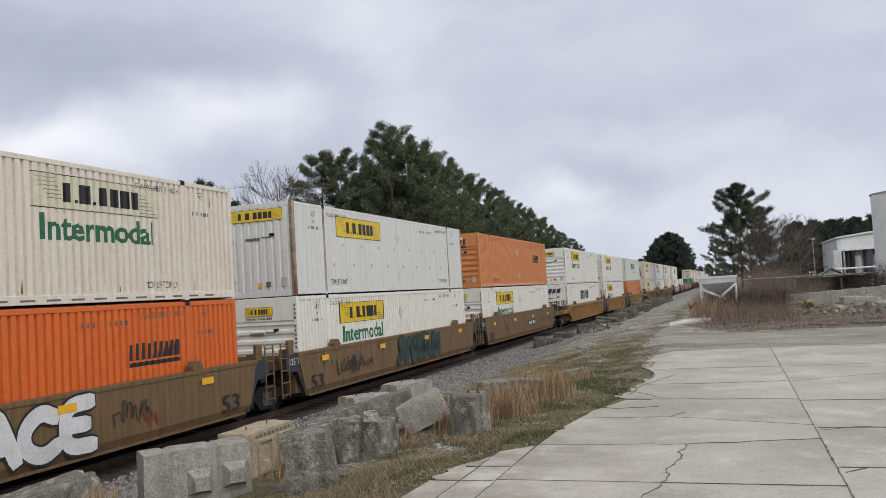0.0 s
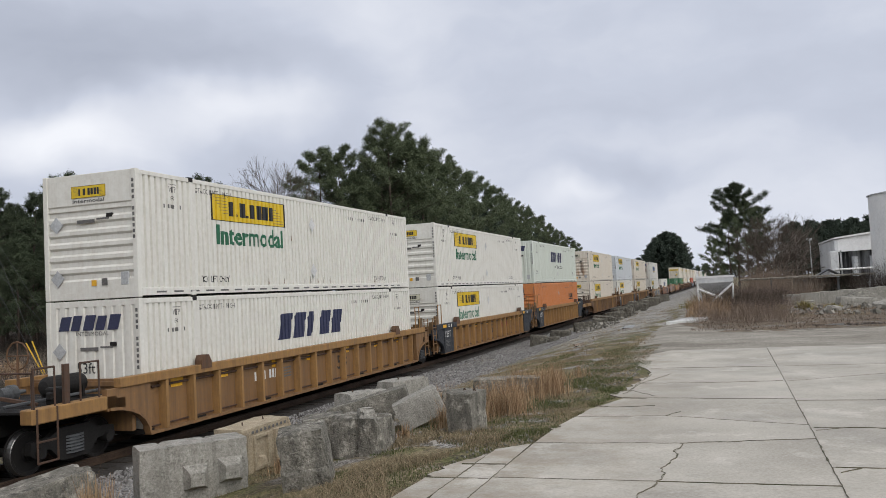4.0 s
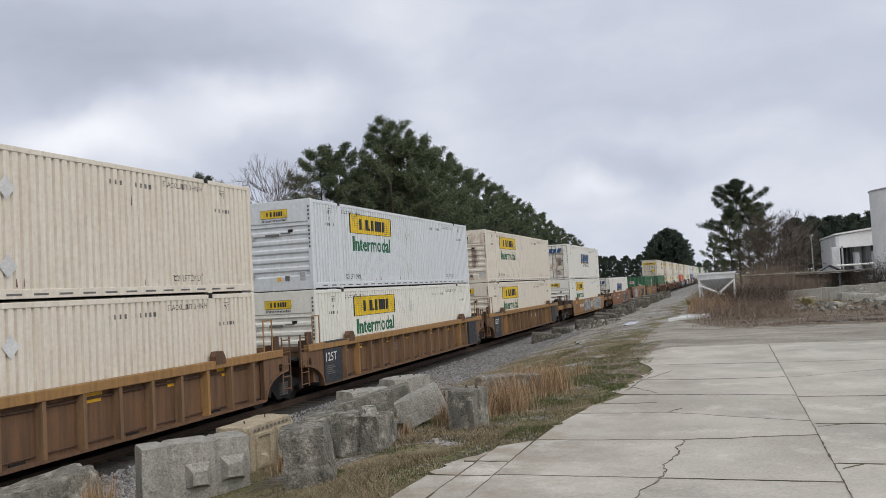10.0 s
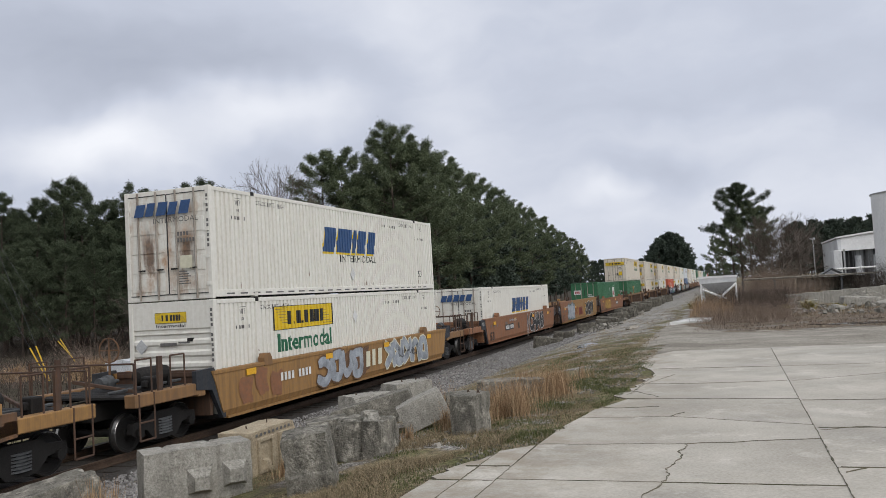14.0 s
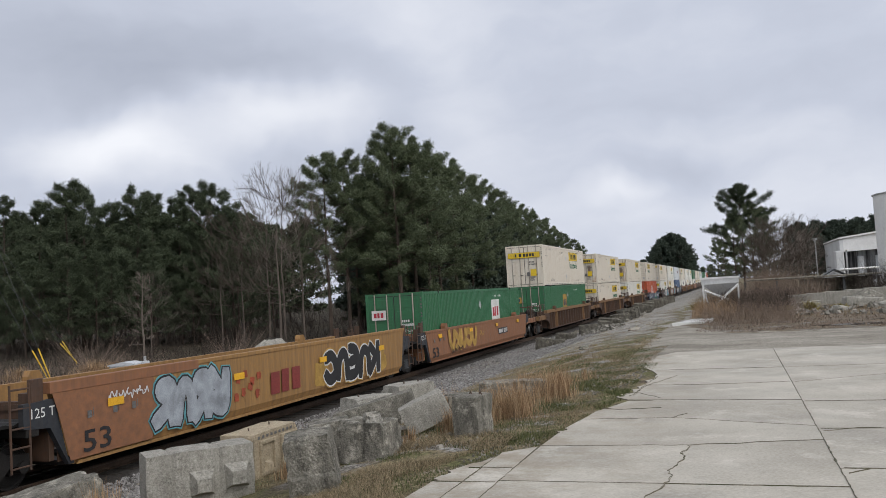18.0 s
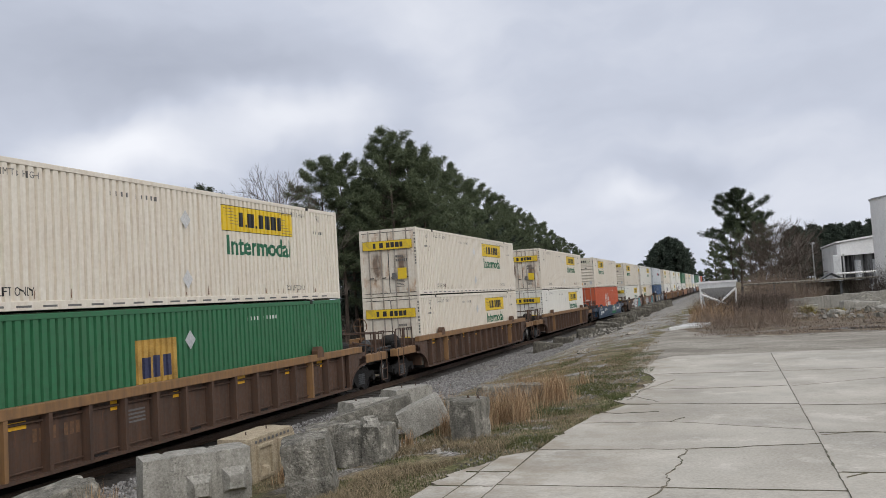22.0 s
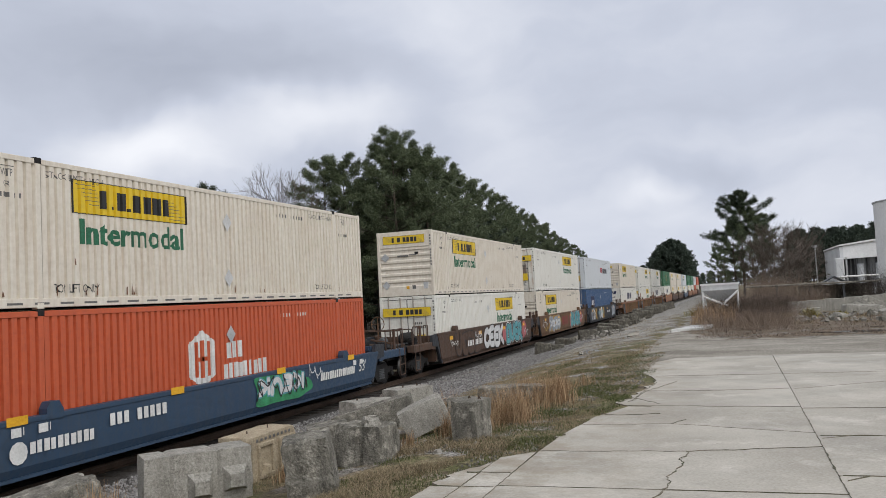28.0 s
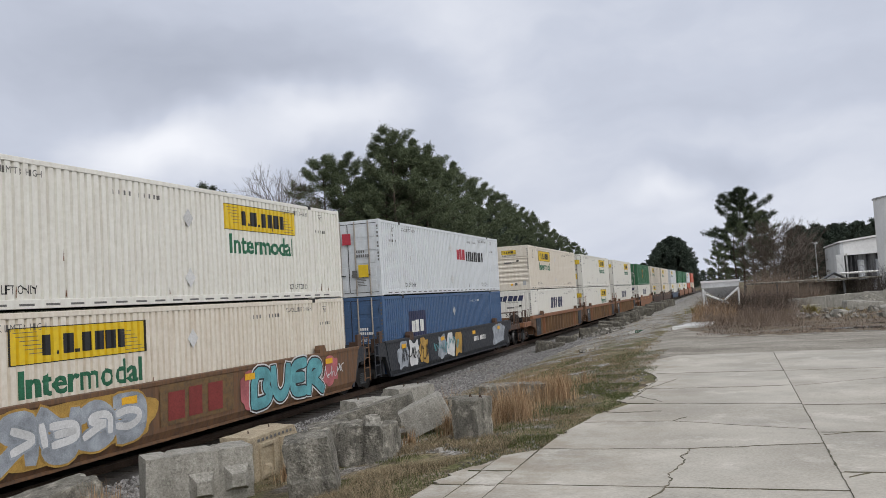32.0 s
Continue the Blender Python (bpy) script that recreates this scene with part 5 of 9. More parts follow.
def smooth_side(bm, top=1.62):
    """A deep plated side: its lower part leans in, its ends slope up over the bogies."""
    rows = ((0.31, OUT - 0.10, 0.05), (0.52, OUT - 0.01, -0.14), (top - 0.22, OUT - 0.01, -0.42), (top, OUT - 0.01, -0.55))
    lo, hi = [], []
    for z, x, y in rows:
        lo.append((bm.verts.new((x, y, z)), bm.verts.new((x, END_Y - y, z))))
        hi.append((bm.verts.new((1.36, y, z)), bm.verts.new((1.36, END_Y - y, z))))
    for i in range(3):
        for k in (lo, hi):
            bm.faces.new((k[i][0], k[i][1], k[i + 1][1], k[i + 1][0]))
        for s in (0, 1):
            bm.faces.new((lo[i][s], lo[i + 1][s], hi[i + 1][s], hi[i][s]))
    for i in (0, 3):
        bm.faces.new((lo[i][0], lo[i][1], hi[i][1], hi[i][0]))
    box(bm, OUT - 0.012, OUT + 0.012, -0.5, END_Y + 0.5, top - 0.09, top, 0.006)
    box(bm, OUT - 0.07, OUT - 0.03, 0.1, END_Y - 0.1, 0.30, 0.36)


def ribbed_sheet(bm):
    box(bm, 1.315, 1.35, -0.02, END_Y + 0.02, 0.33, 1.42)
    box(bm, 1.315, OUT - 0.02, -0.02, END_Y + 0.02, 0.30, 0.36)


def arch_end(bm):
    """The plate at a ribbed side's end, cut round over the wheels."""
    arc = [(-1.25 + 1.2 * math.sin(radians(a)), 0.33 + 0.66 * math.cos(radians(a))) for a in range(0, 91, 15)]
    slab_of(bm, [(-1.30, 1.42), (-1.30, 0.99), *arc[1:], (0.02, 0.33), (0.02, 1.42)], "x", 1.38, 1.50)
    ring = [(-1.25 + 1.26 * math.sin(radians(a)), 0.33 + 0.72 * math.cos(radians(a))) for a in range(0, 91, 15)]
    slab_of(bm, arc + ring[::-1], "x", 1.50, 1.535)


def rib_form(bm):
    slab_of(bm, [(1.34, -0.075), (1.40, -0.07), (1.535, -0.045), (1.535, 0.045), (1.40, 0.07), (1.34, 0.075)], "z", 0.36, 1.42)


def floor_frame(bm):
    """Cross beams on a centre beam, cut from one plate."""
    half = [(0.14, -0.08)]
    for y in (0.1, 2.0, 5.0, 8.1, 11.1, 14.1, 16.0):
        half += [(0.14, y - 0.18), (1.37, y - 0.18), (1.37, y + 0.18), (0.14, y + 0.18)]
    slab_of(bm, half[1:] + [(-x, y) for x, y in half[:0:-1]], "z", 0.32, 0.405)
    bmesh.ops.triangulate(bm, faces=[f for f in bm.faces if len(f.verts) > 4])


def end_wall(bm):
    """The bulkhead across the well's end."""
    box(bm, -1.36, 1.36, -0.42, -0.30, 0.45, 1.55)
    box(bm, -1.30, 1.30, -0.46, -0.24, 1.40, 1.50)


FAT = {"A": (((0, 0), (0.22, 0.75), (0.32, 1), (0.42, 0.75), (0.64, 0)), ((0.14, 0.34), (0.5, 0.34))),
       "B": (((0.02, 0), (0.02, 1), (0.48, 0.98), (0.60, 0.76), (0.40, 0.54), (0.66, 0.28), (0.52, 0.02), (0.06, 0.0)),),
       "C": (((0.62, 0.82), (0.34, 1), (0.02, 0.66), (0.04, 0.22), (0.36, 0), (0.66, 0.2)),),
       "E": (((0.6, 1), (0.10, 0.97), (0.03, 0.5), (0.08, 0.03), (0.62, 0)), ((0.10, 0.52), (0.5, 0.5))),
       "H": (((0.04, 1), (0.0, 0)), ((0.62, 1), (0.58, 0)), ((0.06, 0.5), (0.58, 0.5))),
       "K": (((0.04, 1), (0.0, 0)), ((0.62, 1.02), (0.12, 0.48), (0.66, -0.02))),
       "R": (((0.02, 0), (0.02, 1), (0.5, 0.96), (0.58, 0.68), (0.12, 0.48), (0.30, 0.36), (0.68, -0.02)),),
       "U": (((0.0, 1), (0.03, 0.3), (0.3, 0.0), (0.58, 0.28), (0.62, 1)),)}


def rounded(path, times=2):
    """The path with its corners cut off again and again."""
    for _ in range(times):
        out = [path[0]]
        for (x0, y0), (x1, y1) in zip(path, path[1:]):
            out += [(x0 * 0.75 + x1 * 0.25, y0 * 0.75 + y1 * 0.25), (x0 * 0.25 + x1 * 0.75, y0 * 0.25 + y1 * 0.75)]
        path = out + [path[-1]]
    return path


def fat_stroke(bm, path, r, x):
    """A sprayed band of half width r along a path of (y, z) on the car's side."""
    path = rounded(path)
    rows = []
    for i, (u, v) in enumerate(path):
        (a, b), (c, d) = path[max(0, i - 1)], path[min(len(path) - 1, i + 1)]
        ln = math.hypot(c - a, d - b) + 1e-9
        tx, tz = (c - a) / ln, (d - b) / ln
        push = -r * 0.7 if i == 0 else r * 0.7 if i == len(path) - 1 else 0.0
        w = r * (0.72 if i in (0, len(path) - 1) else 1.0)
        cu, cv = u + tx * push, v + tz * push
        at = x + 0.00005 * i
        rows.append((bm.verts.new((at, cu - tz * w, cv + tx * w)), bm.verts.new((at, cu + tz * w, cv - tx * w))))
    for p, q in zip(rows, rows[1:]):
        bm.faces.new((p[0], p[1], q[1], q[0]))


def sprayed(car, glyphs, u, v, w, h, fill, edge, halo=None, lean=0.0, out=0.012, thick=0.135):
    """Fat sprayed shapes: a halo, an outline and a filling, letter by letter."""
    n = len(glyphs)
    r = thick * h
    step = (w - 2 * r) / n
    for k, strokes in enumerate(glyphs):
        rise = 0.03 * h * math.sin(k * 2.3 + u)
        for layer, (grow, ink, d) in enumerate(((0.085, halo, 0.0), (0.045, edge, 0.004), (0.0, fill, 0.008))):
            if not ink:
                continue
            for j, path in enumerate(strokes):
                bm = bmesh.new()
                pts = [(u + r + k * step + (px / 0.66) * step * 0.86 + lean * pz * h, v + r + rise + pz * (h - 2 * r)) for px, pz in path]
                fat_stroke(bm, pts, r + grow, OUT + out + d + 0.0017 * j + 0.0002 * (k % 2))
                part(("graffiti_halo", "graffiti_outline", "graffiti_letter")[layer], bm, P[ink], car)


def piece(car, body, u, v, w, h, fill, edge, back=None, lean=0.0):
    """Sprayed lettering: fat outlined letters."""
    sprayed(car, [FAT[c] for c in body], u, v, w, h, fill, edge, back, lean)


def tag(car, u, v, w, h, ink, seed):
    """A quick unreadable tag: one thin looping line, as a hand writes it."""
    rnd = random.Random(seed)
    n = max(4, int(w / h * 4))
    path = []
    for k in range(n):
        a = u + w * (k + 0.5) / n
        path += [(a - rnd.uniform(-0.3, 0.9) * w / n, v + h * rnd.uniform(0.0, 0.6)), (a + rnd.uniform(-0.9, 0.9) * w / n, v + h * rnd.uniform(0.4, 1.0)), (a + rnd.uniform(-0.4, 0.8) * w / n, v + h * rnd.uniform(0.1, 0.9))]
    bm = bmesh.new()
    fat_stroke(bm, path, 0.014 + 0.006 * (h > 0.7), OUT + 0.024)
    part("tag_stroke", bm, P[ink], car)


def blob(car, u, v, w, h, ink, seed, out=0.007):
    rnd = random.Random(seed)
    s = []
    waves = [(rnd.uniform(0.03, 0.09), rnd.uniform(0, 6.28)) for _ in range(5)]
    for k in range(48):
        a = 2 * math.pi * k / 48
        r = 1 + sum(q * math.sin((j + 2) * a + f) for j, (q, f) in enumerate(waves))
        s.append((u + w / 2 + w / 2 * r * math.copysign(abs(math.cos(a)) ** 0.6, math.cos(a)), v + h / 2 + h / 2 * r * math.copysign(abs(math.sin(a)) ** 0.6, math.sin(a))))
    bars(car, [s], P[ink], OUT + out, SIDE, "sprayed_patch")


def well_car(style, col, chord, ends, y_start, front, rear, marks, look_of, group, tops=(1.62, 1.62)):
    """One well unit. front, rear: joint (a shared bogie), coupler (a bogie and a coupler of its own) or None (the neighbour carries the bogie)."""
    car = thing("well_car", look_of, "rail wagon", group, at=(TRACK, y_start, RAIL))
    MOVING.append((car, TRACK, y_start, RAIL))
    body = P[col]
    flip = {1: Matrix.Identity(4), -1: Matrix.Diagonal((-1, 1, 1, 1))}
    for s, top in ((1, tops[0]), (-1, tops[1])):
        if style == "smooth":
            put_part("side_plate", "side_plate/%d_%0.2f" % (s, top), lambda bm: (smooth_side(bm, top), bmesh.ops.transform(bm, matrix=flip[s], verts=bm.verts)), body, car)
        else:
            put_part("side_sheet", "side_sheet/%d" % s, lambda bm: (ribbed_sheet(bm), bmesh.ops.transform(bm, matrix=flip[s], verts=bm.verts)), body, car)
            put_part("top_chord", "top_chord/%d" % s, lambda bm: (box(bm, 1.36, OUT, -0.95, END_Y + 0.95, 1.42, 1.62, 0.012), bmesh.ops.transform(bm, matrix=flip[s], verts=bm.verts)), P[chord], car)
            for k in range(16):
                put_part("rib", "rib/%d" % s, lambda bm: (rib_form(bm), bmesh.ops.transform(bm, matrix=flip[s], verts=bm.verts)), P[chord] if col == "ochre" or k in (2, 13) else P["rib_brown"] if col == "rusty" else body, car, Matrix.Translation((0, 0.55 + k * 1.004, 0)))
            put_part("side_pipe", "side_pipe/%d" % s, lambda bm: (rod(bm, (1.385 * s, 0.2, 1.30), (1.385 * s, END_Y - 0.2, 1.30), 0.028, 6), rod(bm, (1.37 * s, 0.2, 0.44), (1.37 * s, END_Y - 0.2, 0.44), 0.02, 6)), P["umber"], car)
            for q in (0, 1):
                m = Matrix.Translation((0, END_Y, 0)) @ Matrix.Diagonal((1, -1, 1, 1)) if q else Matrix.Identity(4)
                if ends == "slate" and col == "ochre":
                    put_part("chord_sleeve", "chord_sleeve/%d" % s, lambda bm: (box(bm, 1.35, OUT + 0.006, -0.98, 1.75, 1.40, 1.626, 0.01), bmesh.ops.transform(bm, matrix=flip[s], verts=bm.verts)), P["slate"], car, m)
                elif ends == "slate":
                    put_part("chord_cap", "chord_cap/%d" % s, lambda bm: (box(bm, 1.36, OUT + 0.004, 0.1, 1.6, 1.585, 1.626, 0.004), bmesh.ops.transform(bm, matrix=flip[s], verts=bm.verts)), P["slate"], car, m, "dark tape on the chord")
                if ends == "slate":
                    put_part("end_panel", "car_end_panel/%d" % s, lambda bm: (box(bm, 1.34, 1.538, 0.021, 1.22, 0.34, 1.40, 0.01), bmesh.ops.transform(bm, matrix=flip[s], verts=bm.verts)), P["slate"], car, m)
                put_part("end_plate", "end_plate/%d" % s, lambda bm: (arch_end(bm), bmesh.ops.transform(bm, matrix=flip[s], verts=bm.verts)), P[col if ends == "slate" and col != "ochre" else ends], car, m)
        if top > 1.8:
            part("inner_sheet", box(bmesh.new(), *sorted((s * 1.325, s * 1.356)), -0.2, END_Y + 0.2, 0.4, top - 0.03), P["umber"], car)
        for y in (2.0, 14.1) if top < 1.8 else ():
            put_part("container_guide", "container_guide/%d_%0.2f" % (s, top), lambda bm: (slab_of(bm, [(-0.20, top - 0.10), (0.20, top - 0.10), (0.20, top + 0.06), (0.10, top + 0.22), (-0.12, top + 0.22), (-0.20, top + 0.10)], "x", 1.37, 1.565), bmesh.ops.transform(bm, matrix=flip[s], verts=bm.verts)), P["guide_rust"] if style == "ribbed" else P[chord], car, Matrix.Translation((0, y, 0)))
    for q, side in ((0, front), (1, rear)):
        m = Matrix.Translation((0, END_Y, 0)) @ Matrix.Diagonal((1, -1, 1, 1)) if q else Matrix.Identity(4)
        put_part("bulkhead", "bulkhead/1", end_wall, P["umber"] if col == "gold" else body, car, m)
        reach = -1.66 if side != "coupler" else -3.2
        put_part("centre_sill", "centre_sill/%0.2f" % reach, lambda bm: box(bm, -0.33, 0.33, reach, -0.42, 0.72, 1.12, 0.02), P["grit"], car, m)
        put_part("deck", "deck/%0.2f" % reach, lambda bm: slab_of(bm, [(reach + 0.1, 1.20), (-0.45, 1.20)] + [(-0.45 - 0.09 * k, 1.235 + 0.03 * (k // 2 % 2)) for k in range(int((-0.55 - reach) / 0.09))] + [(reach + 0.1, 1.25)], "x", -1.35, 1.35), P["grit"], car, m)
        put_part("cross_beam", "cross_beam/1", lambda bm: box(bm, -1.5, 1.5, -1.05, -0.75, 0.98, 1.24, 0.02), P[chord] if side == "coupler" else P["grit"], car, m)
        for s in (1, -1):
            if style == "smooth":
                put_part("end_gusset", "end_gusset/%d" % s, lambda bm: slab_of(bm, [(-1.12, 1.58), (-0.40, 1.60), (-0.02, 0.62), (0.02, 0.34), (-0.10, 0.34), (-0.52, 1.08), (-1.12, 1.14)], "x", s * 1.40, s * 1.515), P["slate"], car, m)
            if side == "coupler":
                put_part("end_sill", "end_sill/%d" % s, lambda bm: box(bm, s * 1.2, s * 1.5, reach, -1.0, 1.02, 1.30, 0.02), P[chord], car, m)
                put_part("step", "step/1", step_form, P["umber"], car, m @ Matrix.Translation((s * 1.50, reach + 0.35, 0)))
                put_part("handrail", "handrail/1", lambda bm: rail_loop(bm, 0.5, 0.75), P["umber"], car, m @ Matrix.Translation((s * 1.44, reach + 0.35, 1.28)))
                put_part("handrail", "handrail/1", None, P["umber"], car, m @ Matrix.Translation((s * 1.44, -1.7, 1.28)))
                put_part("grab_post", "grab_post/1", lambda bm: box(bm, -0.03, 0.03, -0.07, 0.07, 1.1, 2.05), P["umber"], car, m @ Matrix.Translation((s * 1.42, reach + 0.9, 0)))
            else:
                if style == "ribbed":
                    put_part("handrail", "handrail/2", lambda bm: rail_loop(bm, 0.44, 0.86), P[chord if chord != "navy" else "umber"], car, m @ Matrix.Translation((s * 1.46, -0.32, 1.60)))
                put_part("ladder", "ladder/1", lambda bm: ladder_form(bm, 0.42, 1.95, 0.42), P[col if col not in ("navy", "gold", "clay") else "umber"], car, m @ Matrix.Translation((s * 1.50, -1.18, 0)))
                put_part("grab_post", "grab_post/2", lambda bm: (box(bm, -0.05, 0.05, -0.14, 0.14, 1.24, 2.0, 0.01), box(bm, -0.3, 0.0, -0.10, 0.10, 1.24, 1.75)), P["umber" if col in ("umber", "navy", "slate", "rusty", "gold", "clay") else "tan"], car, m @ Matrix.Translation((s * 1.42, -0.75, 0)))
        if side == "coupler":
            put_part("coupler", "coupler/1", lambda bm: (box(bm, -0.11, 0.11, -0.5, 0.0, -0.12, 0.12, 0.02), box(bm, -0.17, 0.17, -0.66, -0.45, -0.16, 0.16, 0.04)), P["grit"], car, m @ Matrix.Translation((0, reach, 0.88)))
            put_part("brake_pipe", "brake_pipe/1", lambda bm: rod(bm, (-0.5, -3.1, 1.15), (-0.5, -0.5, 1.15), 0.03, 6), P["grit"], car, m)
        if side == "coupler" and y_start < 490:
            put_part("brake_pipe", "brake_pipe/2", lambda bm: rod(bm, (0.6, -3.0, 1.32), (0.6, -0.5, 1.34), 0.035, 6), P["shade_steel"], car, m)
            put_part("air_tank", "air_tank/1", air_tank, P["grit"], car, m @ Matrix.Translation((0.45, -1.35, 1.55)))
            put_part("tank_cradle", "tank_cradle/1", lambda bm: (box(bm, 0.24, 0.66, -1.72, -1.66, 1.24, 1.50), box(bm, 0.24, 0.66, -1.04, -0.98, 1.24, 1.50), box(bm, 0.26, 0.64, -1.70, -1.0, 1.24, 1.28)), P["grit"], car, m)
            put_part("valve", "valve/1", lambda bm: (box(bm, -0.16, 0.16, -0.14, 0.14, 0, 0.34, 0.03), box(bm, -0.08, 0.08, -0.22, 0.22, 0.10, 0.26, 0.03)), P["grit"], car, m @ Matrix.Translation((1.0, -2.1, 1.25)))
            put_part("brake_cylinder", "brake_cylinder/1", lambda bm: lathe(bm, [(-0.3, 0.05), (-0.3, 0.13), (-0.1, 0.13), (-0.08, 0.17), (0.06, 0.17), (0.1, 0.06), (0.34, 0.04), (0.34, 0.02)], 14), P["shade_steel"], car, m @ pose(-0.35, -1.9, 1.45, 0, 0, 90))
            put_part("brake_lever", "brake_lever/1", lambda bm: box(bm, -0.7, 0.7, -0.03, 0.03, -0.04, 0.04, 0.01), P["umber"], car, m @ pose(0.1, -2.55, 1.42, 0, 12, 20))
            put_part("end_railing", "end_railing/1", lambda bm: (rod(bm, (-1.4, 0, 1.28), (-1.4, 0, 1.95), 0.02, 6), rod(bm, (-1.4, 0, 1.95), (1.38, 0, 1.95), 0.02, 6), rod(bm, (1.38, 0, 1.95), (1.38, 0, 1.28), 0.02, 6)), P["umber"], car, m @ Matrix.Translation((0, reach + 0.12, 0)))
            if q == 0:
                put_part("brake_wheel", "brake_wheel/1", lambda bm: [rod(bm, (0.30 * math.cos(a), 0, 0.30 * math.sin(a)), (0.30 * math.cos(a + 0.53), 0, 0.30 * math.sin(a + 0.53)), 0.018, 5) for a in np.arange(0, 6.28, 0.5236)] + [rod(bm, (-0.3, 0, 0), (0.3, 0, 0), 0.015, 5), rod(bm, (0, 0, -0.3), (0, 0, 0.3), 0.015, 5), rod(bm, (0, 0, -0.95), (0, 0, 0), 0.03, 6)], P["rusty"], car, m @ Matrix.Translation((-0.9, -1.2, 2.15)))
        if side == "coupler":
            bogie(car, -1.75 if q == 0 else END_Y + 1.75)
        elif side == "joint":
            bogie(car, -1.66 if q == 0 else END_Y + 1.66)
    put_part("well_floor", "well_floor/1", floor_frame, P["grit"], car)
    for y in (0.9, 5.3, 9.8, 14.2):
        bars(car, [rect(y, 1.26, y + 0.46, 1.42)], P["reflector"], OUT + 0.027 if style == "smooth" else 1.354, SIDE, "reflector", "yellow reflector")
    if style == "ribbed" and ends == "slate":
        for u in (0.1, END_Y - 1.2):
            if col == "ochre":
                bars(car, [rect(u - 0.3, 1.45, u + 0.15, 1.58)], P["reflector"], OUT + 0.009, SIDE, "reflector", "yellow reflector")
                write(car, "53", u + 0.42, 1.46, 0.22, 0.13, P["letterwhite"], OUT + 0.009)
                bars(car, [rect(u + 0.8, 1.45, u + 0.92, 1.58)], P["letterwhite"], OUT + 0.009, SIDE, "small_mark")
            else:
                bars(car, [rect(u + 1.5, 1.20, u + 1.9, 1.32)], P["reflector"], 1.357, SIDE, "reflector", "yellow reflector")
        bars(car, [rect(0.15, 0.62 + 0.06 * k, 0.75 - 0.1 * (k % 3), 0.65 + 0.06 * k) for k in range(5)], P["grey_letter"], 1.541, SIDE, "small_mark")
    marks(car)
    return car


def nothing(car):
    pass


def common(car, big=0.22, num=None, unit=True, ink="black"):
    write(car, "53", big, 0.48, 0.75, 0.42, P[ink], OUT + 0.018, SIDE, 0.01)
    if num:
        bars(car, [rect(num - 0.1, 0.82, num + 1.75, 1.14)], P["slate"], OUT + 0.005, SIDE, "number_panel", "dark number panel")
        bars(car, [rect(num + 0.19 * k, 0.88, num + 0.12 + 0.19 * k, 1.08) for k in range(9) if k != 4], P["letterwhite"], OUT + 0.018, SIDE, "number_mark", "white marks")
    if unit:
        write(car, "125 T", -0.95, 1.30, 0.55, 0.18, P["letterwhite"], 1.52, SIDE)
    for u in (0.35, 1.05, 1.6):
        bars(car, [rect(u, 1.12, u + 0.12, 1.26), rect(u + 0.15, 1.14, u + 0.17, 1.30)], P["grey_letter"], OUT + 0.017, SIDE, "small_mark")
    bars(car, [rect(3.2, 1.24 - 0.07 * k, 3.9 - 0.1 * (k % 2), 1.27 - 0.07 * k) for k in range(4)], P["grey_letter"], OUT + 0.017, SIDE, "small_mark")


def throwup(car, u, v, w, h, n, fill, edge, seed, out=0.012, halo=None):
    """Fat sprayed shapes in a row, outlined: turned and mirrored curves, too wild to be read."""
    rnd = random.Random(seed)
    glyphs = []
    for k in range(n):
        base = FAT[rnd.choice("CUREKB")]
        glyphs.append([[(0.64 - px + rnd.uniform(-0.05, 0.05), 1 - pz + rnd.uniform(-0.06, 0.06)) if k % 2 else (0.64 - px + rnd.uniform(-0.05, 0.05), pz + rnd.uniform(-0.06, 0.06)) for px, pz in s] for s in base])
    sprayed(car, glyphs, u, v, w, h, fill, edge, halo, rnd.uniform(-0.05, 0.08), out, 0.15)


def marks_1(car):
    common(car, 15.0, None)
    piece(car, "ACE", 7.9, 0.42, 3.1, 1.14, "spray_white", "spray_black")
    tag(car, 11.2, 0.75, 1.2, 0.6, "spray_black", 4)
    tag(car, 12.0, 0.55, 0.7, 0.5, "maroon", 5)


def marks_2(car):
    common(car, 0.22)
    throwup(car, 6.9, 0.48, 4.9, 1.06, 6, "spray_dark", "spray_black", 7)
    tag(car, 7.1, 0.6, 4.4, 0.8, "spray_black", 8)
    tag(car, 1.9, 0.55, 1.8, 0.85, "spray_black", 9)
    tag(car, 2.3, 0.65, 1.5, 0.65, "spray_black", 19)
    tag(car, 3.8, 0.65, 0.9, 0.5, "spray_black", 29)


def marks_3(car):
    common(car, 0.22, 8.9)
    tag(car, 14.2, 0.65, 1.3, 0.75, "spray_black", 12)
    tag(car, 12.2, 0.8, 1.0, 0.5, "spray_black", 13)
    tag(car, 3.4, 0.75, 0.5, 0.4, "maroon", 14)


